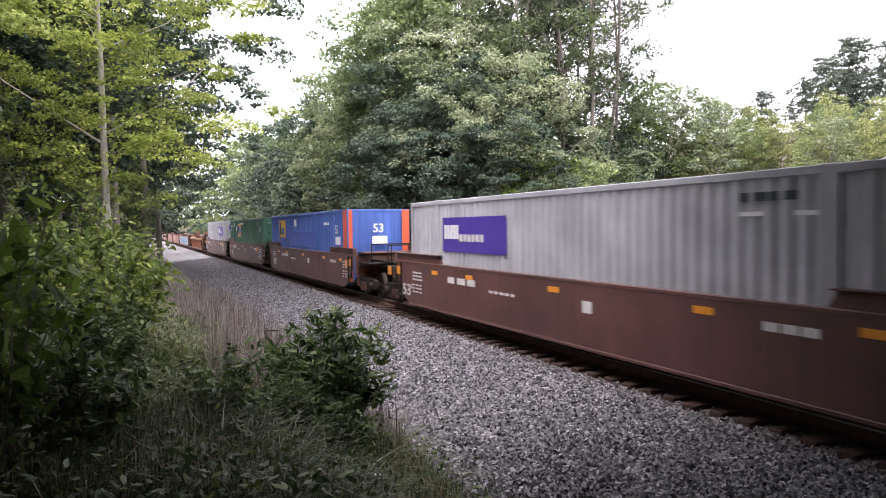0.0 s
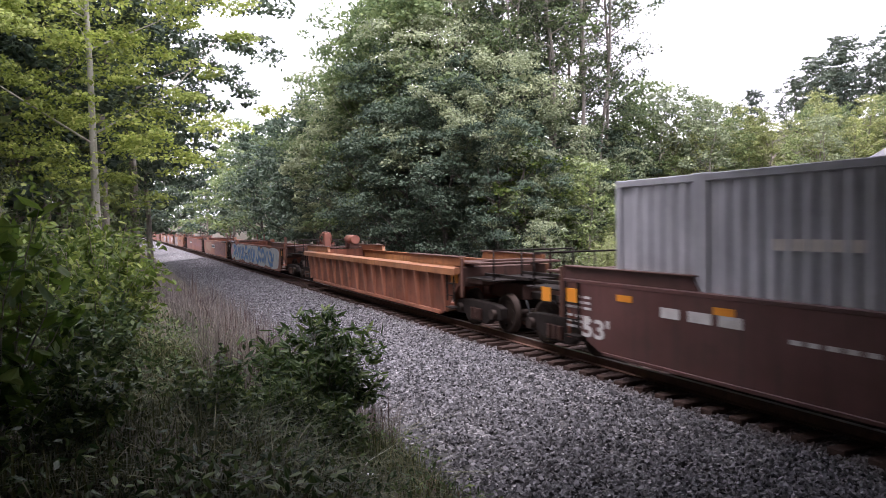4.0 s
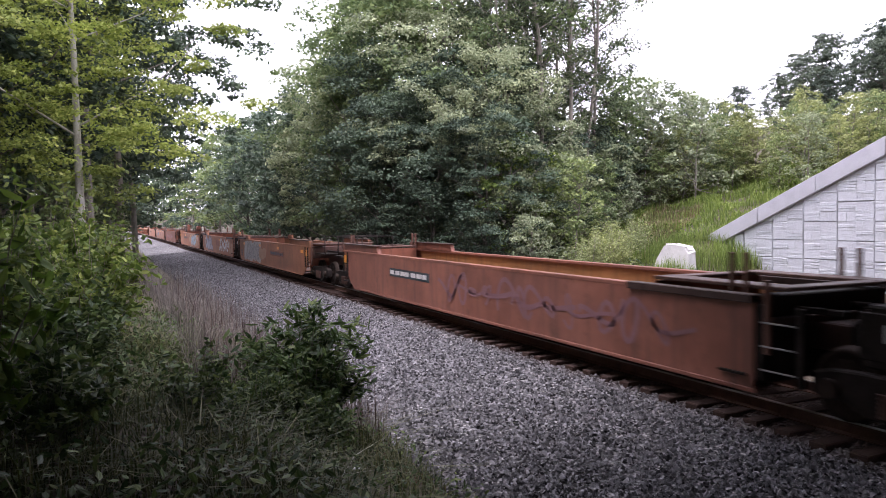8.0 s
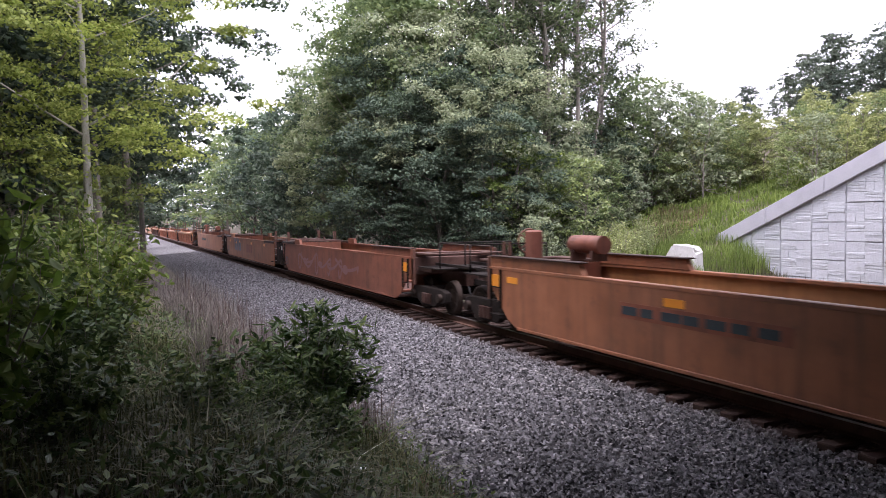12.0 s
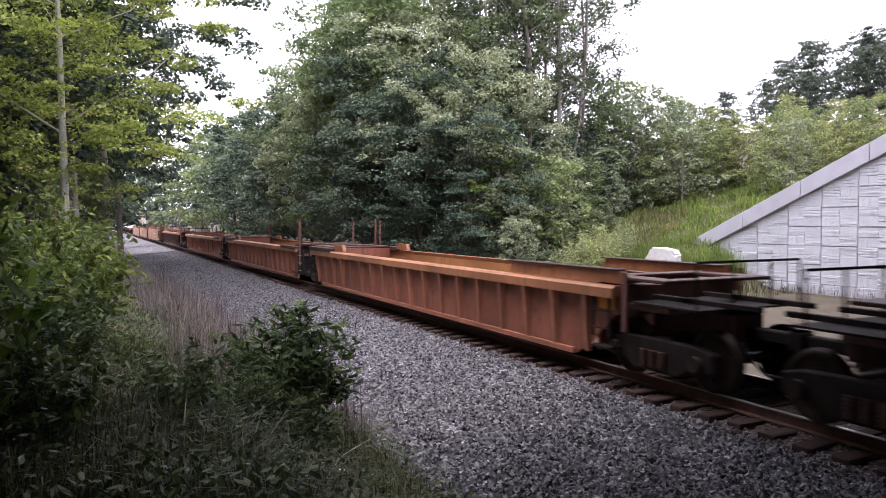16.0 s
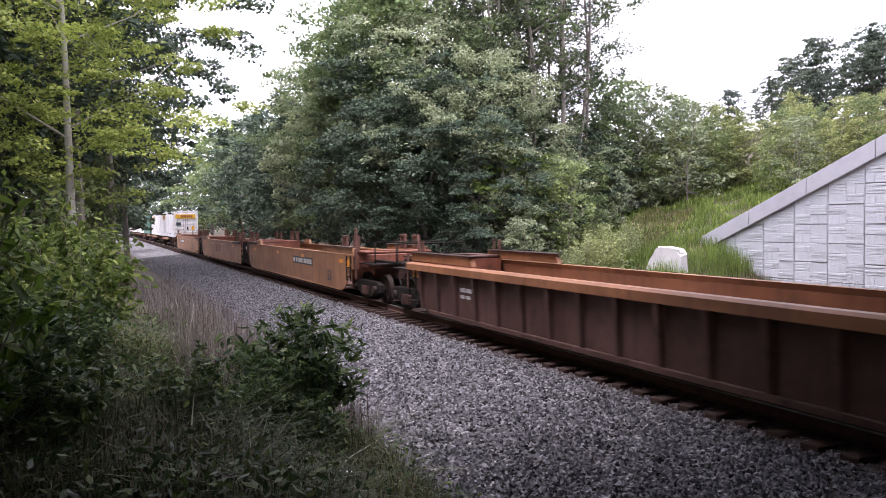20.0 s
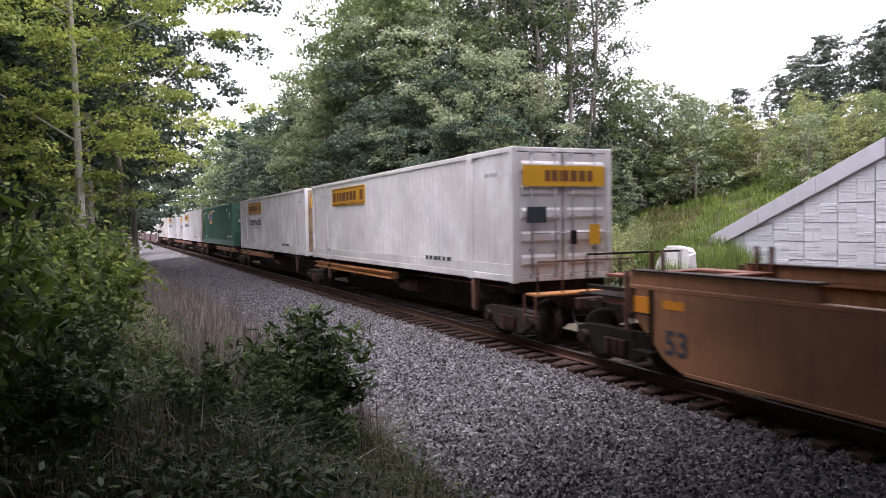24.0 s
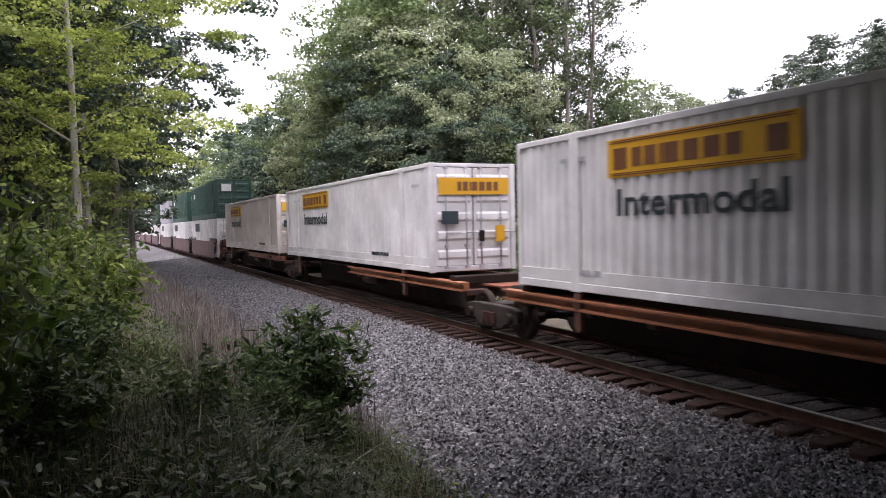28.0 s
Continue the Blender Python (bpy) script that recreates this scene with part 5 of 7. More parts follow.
def graffiti(car, seed, y0, y1, z0, z1, figures, fill, line, x=-1.362, back=None, thick=0.16, name="graffiti"):
    """Sprayed figures: either fat overlapping shapes (with a back colour) or a running scrawl."""
    r = random.Random(seed)
    w = (y1 - y0) / figures
    if back is not None:
        for k in range(figures):
            cy, cz = y0 + (k + 0.5) * w + r.uniform(-0.1, 0.1) * w, (z0 + z1) / 2 + r.uniform(-0.06, 0.06)
            ry, rz = w * r.uniform(0.44, 0.6), (z1 - z0) / 2 * r.uniform(0.72, 0.95)
            if line is not None:
                part(name + "_outline", blob(cy - 0.05, cz - 0.06, ry * 1.06, rz * 1.08, random.Random(seed * 9 + k), x - 0.003), line, car)
            part(name + "_figure", blob(cy, cz, ry, rz, random.Random(seed * 9 + k), x - 0.005 - 0.0006 * (k % 3)), back, car)
            for m in range(r.choice((1, 2, 2))):
                part(name + "_counter", blob(cy + r.uniform(-0.35, 0.35) * ry, cz + r.uniform(-0.45, 0.45) * rz, ry * r.uniform(0.12, 0.28), rz * r.uniform(0.18, 0.4), r, x - 0.009), fill, car)
            s = glyph_lines(r, cy, cz - rz * 0.8, cz + rz * 0.8, ry * 1.3)[:2]
            part(name + "_stroke", strokes_mesh(s, thick * r.uniform(0.5, 1.0), x - 0.010), fill, car)
        return
    for k in range(figures):
        a, b = y0 + k * w, y0 + (k + 1.3) * w
        pts = []
        turns = r.uniform(1.0, 2.2)
        ph = r.uniform(0, 6.28)
        for i in range(33):
            t = i / 32
            pts.append((a + (b - a) * t + 0.34 * w * math.sin(2 * math.pi * turns * t + ph), (z0 + z1) / 2 + (z1 - z0) * 0.47 * math.sin(2 * math.pi * turns * 1.45 * t + ph * 1.7) * (0.55 + 0.45 * math.sin(3 * t + ph))))
        if line is not None:
            part(name + "_shade", strokes_mesh([[(p[0] + 0.05, p[1] - 0.05) for p in pts]], thick * 1.5, x - 0.003), line, car)
        part(name + "_stroke", strokes_mesh([pts], thick * r.uniform(0.6, 1.1), x - 0.006 - 0.001 * (k % 2)), fill, car)


# runs of (across, up) in a unit cell: four loose flourishes, then the four round letters of a faded tag
FIGURES = (
    ((0.0, 0.75, 0.35, 0.95, 0.55, 0.6, 0.3, 0.3, 0.05, 0.35), (0.5, 0.1, 0.75, 0.5, 0.95, 0.95)),
    ((0.05, 0.1, 0.3, 0.5, 0.2, 0.9), (0.3, 0.5, 0.6, 0.75, 0.9, 0.6, 0.7, 0.25, 0.95, 0.05)),
    ((0.0, 0.3, 0.25, 0.05, 0.5, 0.3, 0.4, 0.7, 0.65, 0.98, 0.95, 0.8), (0.6, 0.35, 0.85, 0.2, 1.0, 0.4)),
    ((0.1, 0.95, 0.15, 0.4, 0.45, 0.1, 0.8, 0.2), (0.4, 0.9, 0.7, 0.7, 0.6, 0.45, 0.9, 0.45, 1.0, 0.85)),
    ((0.5, 0.05, 0.12, 0.3, 0.12, 0.75, 0.5, 0.98, 0.88, 0.72, 0.88, 0.28, 0.5, 0.05),), ((0.05, 0.95, 0.2, 0.1, 0.38, 0.12, 0.5, 0.7, 0.64, 0.12, 0.82, 0.1, 0.97, 0.95),),
    ((0.15, 0.5, 0.85, 0.55, 0.7, 0.95, 0.25, 0.9, 0.1, 0.45, 0.35, 0.05, 0.9, 0.15),), ((0.2, 1.0, 0.2, 0.3, 0.45, 0.05, 0.95, 0.05),))


def bent(run):
    """A smooth line through the points of a run."""
    p = [(run[i], run[i + 1]) for i in range(0, len(run), 2)]
    p = [p[0]] + p + [p[-1]]
    out = []
    for a, b, c, d in zip(p, p[1:], p[2:], p[3:]):
        for t in (0, 0.2, 0.4, 0.6, 0.8):
            out.append(tuple(0.5 * (2 * b[k] + (c[k] - a[k]) * t + (2 * a[k] - 5 * b[k] + 4 * c[k] - d[k]) * t * t + (3 * b[k] - a[k] - 3 * c[k] + d[k]) * t ** 3) for k in (0, 1)))
    return out + [p[-1]]


def sprayed_piece(car, kinds, y0, y1, z0, z1, fill, edge, thick, slant=0.12, seed=1, back=None, glint=None, x=-1.362, name="graffiti"):
    """Fat sprayed figures side by side, each a broad stroke over a wider dark edge, with an optional ground colour and fine glints."""
    r = random.Random(seed)
    n = len(kinds)
    w = (y1 - y0) / n
    if back is not None:
        for k in range(n + 1):
            part(name + "_ground", blob(y0 + k * w, (z0 + z1) / 2 + r.uniform(-0.05, 0.05), w * 0.75, (z1 - z0) * 0.5, random.Random(seed + 7 * k), x - 0.002 - 0.0004 * (k % 4), wob=0.1), back, car)
    for k, kind in enumerate(kinds):
        top = y1 - k * w
        lift = r.uniform(-0.05, 0.05)
        lines = []
        for run in FIGURES[kind]:
            lines.append([(top - w * (0.02 + 0.96 * u) - slant * (v - 0.5), min(1.44, max(0.32, z0 + (z1 - z0) * (0.08 + 0.84 * v) + lift + r.uniform(-0.012, 0.012)))) for u, v in bent(run)])
        if edge is not None:
            part(name + "_edge", strokes_mesh(lines, thick * 1.4 + 0.05, x - 0.005), edge, car)
        part(name + "_figure", strokes_mesh(lines, thick, x - 0.010), fill, car)
        if glint is not None:
            part(name + "_glint", strokes_mesh([[(p[0] + 0.03, p[1] + 0.03) for p in ln] for ln in lines], thick * 0.22, x - 0.014), glint, car)


def rib_mesh():
    """A gusset that grows deeper towards the top chord."""
    bm = bmesh.new()
    low = [bm.verts.new(p) for p in ((0.0, -0.06, 0.30), (0.0, 0.06, 0.30), (-0.055, 0.04, 0.30), (-0.055, -0.04, 0.30))]
    high = [bm.verts.new(p) for p in ((0.0, -0.075, 1.34), (0.0, 0.075, 1.34), (-0.155, 0.055, 1.34), (-0.155, -0.055, 1.34))]
    bm.faces.new(low)
    bm.faces.new(high[::-1])
    for i in range(4):
        bm.faces.new((low[i], high[i], high[(i + 1) % 4], low[(i + 1) % 4]))
    bmesh.ops.recalc_face_normals(bm, faces=bm.faces[:])
    return bm


def well_car(S0, S1, paint, label, ribbed=False, ends="aa", inner=None, deck=None, posts="", load=8.2, chord=None, black_end=False, gear=""):
    """A well car between two couplings S0 (leading) and S1 (trailing) along the train."""
    L = S1 - S0
    half = L / 2
    car = tagged(new("well_car"), label, "railway car", "well cars of the train")
    car.location = (TRACK, (S0 + S1) / 2, 0)
    inner = inner or paint
    deck = deck or M["darkrust"]
    chord = chord or paint
    e0, e1 = (0.95 if ends[0] == "a" else 2.4), (1.25 if ends[1] == "a" else 2.4)
    y0, y1 = -half + e0, half - e1
    zb, zt = (0.22, 1.40) if ribbed else (0.26, 1.48)
    for sx in (-1, 1):
        px = sx * (1.27 if ribbed else 1.36)
        outline = [(y1 - 1.15, zb), (y1 - 0.8, 0.40), (y1 - 0.14, 0.98), (y1, 1.05), (y1, zt), (y0, zt)]
        outline += [(y0, zb)] if ends[0] == "a" else [(y0, 1.05), (y0 + 0.14, 0.98), (y0 + 0.8, 0.40), (y0 + 1.15, zb)]
        yb0 = y0 if ends[0] == "a" else y0 + 1.2
        a, b = sorted((px, px - sx * 0.035))
        side = part("side_wall", prism(outline, "x", a, b), paint, car)
        part("inner_lining", prism([(y0 + 1.2, 0.34), (y1 - 1.2, 0.34), (y1 - 0.7, zt - 0.02), (y0 + 0.7, zt - 0.02)], "x", *sorted((px - sx * 0.037, px - sx * 0.05))), inner, side, "inner face, its orange paint toned as sunlit")
        if ribbed:
            n = int((y1 - y0 - 1.6) / 0.95)
            for i in range(n + 1):
                y = y0 + 0.8 + (y1 - y0 - 1.6) * i / n
                ob = part("rib", shared("rib", rib_mesh, M["ribpaint"] if paint is M["rustbrown"] else paint), None, side)
                ob.matrix_basis = pose(px, y, 0, 0, 0, 0 if sx < 0 else 180)
            part("top_chord", prism([(px - sx * 0.02, 1.34), (px + sx * 0.165, 1.29), (px + sx * 0.165, 1.45), (px + sx * 0.10, 1.49), (px - sx * 0.07, 1.49)], "y", y0, y1), chord, car)
            part("bottom_chord", box(*sorted((px - sx * 0.03, px + sx * 0.055)), yb0, y1 - 1.2, 0.19, 0.30, 0.012), M["ribpaint"] if paint is M["rustbrown"] else paint, car)
        else:
            part("top_chord", box(*sorted((px + sx * 0.006, px - sx * 0.13)), y0, y1, 1.44, 1.515, 0.012), chord, car)
            part("bottom_chord", box(*sorted((px + sx * 0.012, px - sx * 0.06)), yb0, y1 - 1.2, 0.22, 0.285, 0.01), paint, car)
        for ya, yb, s in ((y0, y0 + 3.5, 1), (y1 - 3.5, y1, -1)):
            tip = 0.14
            out = [(ya, 1.52), (yb, 1.52), (yb - (tip if s > 0 else 0), 1.73), (ya + (tip if s < 0 else 0), 1.73)]
            if s > 0 and ends[0] == "a":
                part("chord_ledge", box(*sorted((px + sx * (0.185 if ribbed else 0.05), px - sx * 0.14)), ya, ya + 2.5, 1.41, 1.525, 0.012), M["darkrust"] if S0 < 100 else M["grimy"], car, "black grimy ledge")
                continue
            if s < 0 and ends[1] == "a" and S0 > 86:
                part("raised_chord", prism([(ya, 1.52), (ya + 0.95, 1.52), (ya + 0.95, 1.73), (ya + 0.1, 1.73)], "x", *sorted((px - sx * 0.14, px - sx * 0.02))), chord, car)
                part("chord_ledge", box(*sorted((px + sx * (0.185 if ribbed else 0.05), px - sx * 0.14)), ya + 0.955, yb, 1.505 if not ribbed else 1.455, 1.60, 0.012), M["grimy"], car, "black grimy ledge")
                part("end_plate", box(*sorted((px - sx * 0.02, px - sx * 0.06)), yb + 0.03, yb + 0.75, 0.92, 1.46, 0.01), M["iron"], car)
                if sx < 0:
                    part("number_plate", box(px - 0.006, px + 0.018, yb + 0.2, yb + 0.42, 1.14, 1.34), M["lettering"], car)
                continue
            part("raised_chord", prism(out, "x", *sorted((px - sx * 0.14, px - sx * 0.02))), deck if black_end and s < 0 else chord, car)
            part("chord_cap", box(*sorted((px - sx * 0.2, px + sx * 0.03)), ya + 0.05, yb - 0.05, 1.732, 1.76, 0.008), deck if S0 < 100 else M["grimy"], car)
    part("floor", box(-1.15, 1.15, y0 + 1.4, y1 - 1.4, 0.24, 0.30), M["darkrust"], car)
    for i in range(5):
        y = y0 + 2.2 + (y1 - y0 - 4.4) * i / 4
        part("cross_member", shared("cross_member", lambda: box(-1.16, 1.16, -0.12, 0.12, 0.302, 0.37, 0.01), M["rustbrown"]), None, car).location = (0, y, 0)
    for s, e, edge in ((-1, ends[0], e0), (1, ends[1], e1)):
        yj = s * half
        ye = s * (half - edge)
        yin = s * max(load + 0.05, half - 3.1)
        lo, hi = sorted((ye, yin))
        part("end_bulkhead", prism([(yin, 0.35), (yin + s * 0.05, 0.35), (yin + s * 0.05, 1.55), (yin, 1.55)], "x", -1.15, 1.15), M["rustbrown"], car)
        lo2, hi2 = sorted((ye + s * (0.35 if e == "a" else 0.9), yin))
        for xx in (-0.95, 0.95):
            part("deck_beam", box(xx - 0.2, xx + 0.2, lo2, hi2, 1.575, 1.63, 0.01), deck, car)
        for yy in (lo2, hi2 - 0.3):
            part("deck_plate", box(-0.745, 0.745, yy, yy + 0.3, 1.575, 1.628, 0.01), deck, car)
        part("center_sill", box(-0.32, 0.32, *sorted((yin, yj - s * (0.25 if e == "a" else 0.9))), 0.74, 1.12, 0.02), M["darkrust"], car)
        # At leading pivot ends: black plate reaching down, added to close the dark gap.
        part("body_bolster", box(-1.22, 1.22, *sorted((ye - s * 0.25, ye + s * 0.05)), 0.34 if e == "a" and s < 0 else 1.0, 1.5, 0.02), M["iron"] if e == "a" and s < 0 else deck, car)
        part("end_sill", box(-1.15, 1.15, *sorted((ye + s * 0.10, ye + s * (0.22 if e == "a" else 1.0))), 1.12, 1.22, 0.01), deck, car)
        for xx in (-1.29, 1.29):
            part("grab_post", shared("grab_post", lambda: box(-0.03, 0.03, -0.04, 0.04, 0.75, 1.72, 0.006), M["post"]), None, car).location = (xx, ye + s * 0.16, 0)
        if e == "a" and s < 0:
            part("end_frame", box(-1.33, -1.25, ye - 0.12, ye - 0.02, 0.4, 1.40, 0.01), M["iron"], car)
            part("end_frame", box(-1.33, -1.25, ye - 0.72, ye - 0.62, 0.4, 1.40, 0.01), M["iron"], car)
            for zz in (0.55, 0.86, 1.17):
                part("rung", shared("rung", lambda: rod((0, -0.26, 0), (0, 0.26, 0), 0.014, sides=6), M["rung"]), None, car, "pale rung toned as lit").location = (-1.345, ye - 0.37, zz)
        else:
            ladder(car, ye - s * 0.32, 0.62, 1.46, M["iron"], -1.39)
        part("step", box(-1.42, -1.15, *sorted((ye - s * 0.1, ye - s * 0.55)), 0.44, 0.47), M["iron"], car)
        for xx in (-0.55, 0.55):
            part("cross_brace", box(xx - 0.05, xx + 0.05, *sorted((ye, yj - s * 0.2)), 1.25, 1.33, 0.01), M["iron"], car)
        if e == "c":
            truck(car, s * (half - 1.75))
            px = -1.27 if ribbed else -1.36
            part("reflector_plate", box(px - 0.022, px - 0.002, *sorted((ye - s * 0.12, ye - s * 0.5)), 1.08, 1.34, 0.004), M["amber"], car, "amber reflector plate")
            c = part("coupler", shared("coupler", coupler_mesh, M["iron"]), None, car)
            at(c, 0, yj - s * 0.02, 0, 0 if s > 0 else 180)
            h = part("brake_hose", shared("hose", hose_mesh, M["rubber"]), None, car)
            at(h, 0, yj, 0, 0 if s > 0 else 180)
            part("platform", box(-1.2, 1.2, *sorted((ye + s * 0.2, yj - s * 0.75)), 1.225, 1.255), M["iron"], car, "open-grid steel platform")
            for xx in (-1.1, -0.35, 0.45, 1.1):
                part("handrail_post", shared("handrail_post", lambda: rod((0, 0, 1.25), (0, 0, 1.95), 0.022, sides=6), M["iron"]), None, car).location = (xx, yj - s * 0.9, 0)
            part("handrail", rod((-1.1, yj - s * 0.9, 1.94), (1.1, yj - s * 0.9, 1.94), 0.02), M["iron"], car)
        elif s < 0:
            truck(car, yj - 0.9)
            part("pivot_housing", box(-0.36, 0.36, yj - 1.2, yj + 0.3, 0.73, 1.2, 0.04), M["iron"], car)
            part("draft_box", box(-1.0, 1.0, yj - 0.75, yj - 0.35, 0.75, 1.5, 0.03), M["iron"], car)
        kind = posts[0 if s < 0 else 1] if len(posts) == 2 else ""
        if kind == "t":
            for xx, yy, h in (((-1.18, 0.1, 2.62), (-1.12, 0.5, 2.6), (1.18, 0.3, 2.6)) if s < 0 else ((1.18, 0.2, 2.62), (1.18, 0.7, 2.6))):
                part("tall_post", shared(("tall_post", h), lambda: box(-0.03, 0.03, -0.03, 0.03, 1.5, h, 0.008), M["post"]), None, car).location = (xx, ye - s * yy, 0)
        elif kind == "f":
            for xx, yy in ((-1.1, 0.3), (-1.1, 1.5), (1.1, 0.3), (1.1, 1.5)):
                part("lock_frame", shared("lock_frame", frame_mesh, M["post"]), None, car).location = (xx, ye - s * yy, 1.63)
            part("tall_post", shared(("tall_post", 2.4), lambda: box(-0.035, 0.035, -0.05, 0.05, 1.5, 2.4, 0.008), M["post"]), None, car).location = (-1.2, ye - s * 0.05, 0)
        elif kind == "s":
            for xx, yy in ((-1.16, 0.3), (-1.16, 0.55), (1.16, 0.3), (1.16, 0.6)):
                part("stub_post", shared("stub_post", lambda: box(-0.03, 0.03, -0.035, 0.035, 1.5, 2.06, 0.008), M["post"]), None, car).location = (xx, ye - s * yy, 0)
        if gear and (gear == "l") == (s < 0):
            g = part("air_tank", rod((0.5, ye - s * 0.6, 1.98), (0.5, ye - s * 1.7, 1.98), 0.2, sides=16), M["redbrown"], car, "rusty cylindrical air tank")
            for k in (0.75, 1.5):
                part("tank_bracket", box(0.3, 0.7, ye - s * k - 0.04, ye - s * k + 0.04, 1.63, 1.85), M["darkrust"], car)
            part("brake_wheel", brake_wheel_mesh(), M["redbrown"], car).location = (-0.45, ye - s * 0.2, 2.05)
            part("brake_stand", box(-0.6, -0.3, *sorted((ye - s * 0.25, ye - s * 0.55)), 1.3, 2.3, 0.03), M["redbrown"], car, "rusty brake housing")
    return car


def frame_mesh():
    bm = box(-0.05, 0.05, -0.22, -0.14, 0, 0.42, 0.008)
    add_box(bm, -0.05, 0.05, 0.14, 0.22, 0, 0.42, 0.008)
    add_box(bm, -0.055, 0.055, -0.22, 0.22, 0.422, 0.5, 0.008)
    return bm


def brake_wheel_mesh():
    bm = bmesh.new()
    n = 20
    pts = [Vector((0.28 * math.cos(2 * math.pi * i / n), 0, 0.28 * math.sin(2 * math.pi * i / n))) for i in range(n)]
    for i in range(n):
        add_rod(bm, pts[i], pts[(i + 1) % n], 0.02, sides=5, caps=False)
    for k in range(5):
        add_rod(bm, (0, 0, 0), pts[k * 4], 0.014, sides=5)
    return bm


# ---- containers
CL, CW, CH = 16.15, 2.59, 2.896


def corrugated(y0, y1, z0, z1, depth=0.036, pitch=0.278, flat=0.08):
    """A corrugated sheet in the y-z plane, ridges upright, bulging to -x."""
    ys, xs = [y0], [0.0]
    y = y0 + flat
    while y + pitch < y1 - flat:
        for dy, dx in ((0, 0), (0.07, -depth), (0.139, -depth), (0.209, 0)):
            ys.append(y + dy)
            xs.append(dx)
        y += pitch
    ys.append(y1)
    xs.append(0.0)
    bm = bmesh.new()
    low = [bm.verts.new((x, y, z0)) for x, y in zip(xs, ys)]
    top = [bm.verts.new((x, y, z1)) for x, y in zip(xs, ys)]
    for i in range(len(ys) - 1):
        bm.faces.new((low[i], low[i + 1], top[i + 1], top[i]))
    return bm


def end_panel_mesh():
    """One corrugated sheet across a container's end."""
    bm = corrugated(-1.15, 1.15, 0.16, CH - 0.1, 0.035, 0.33, 0.1)
    for v in bm.verts:
        v.co = Vector((-v.co.y, v.co.x - 0.03, v.co.z))
    return bm


def door_leaf_mesh():
    return box(0.012, 1.14, -0.045, 0.0, 0.17, CH - 0.12, 0.008)


def door_rib_mesh():
    return prism([(-0.045, 0), (-0.085, 0.06), (-0.085, 0.20), (-0.045, 0.26)], "x", -0.475, 0.475)


def lock_rod_mesh():
    bm = rod((0, -0.10, 0.1), (0, -0.10, CH - 0.07), 0.019, sides=6)
    for z in (0.13, 0.7, 1.4, 2.1, CH - 0.13):
        add_box(bm, -0.045, 0.045, -0.12, -0.04, z - 0.035, z + 0.035)
    add_rod(bm, (0.0, -0.125, 1.05), (0.42, -0.125, 1.05), 0.014, sides=5)
    return bm


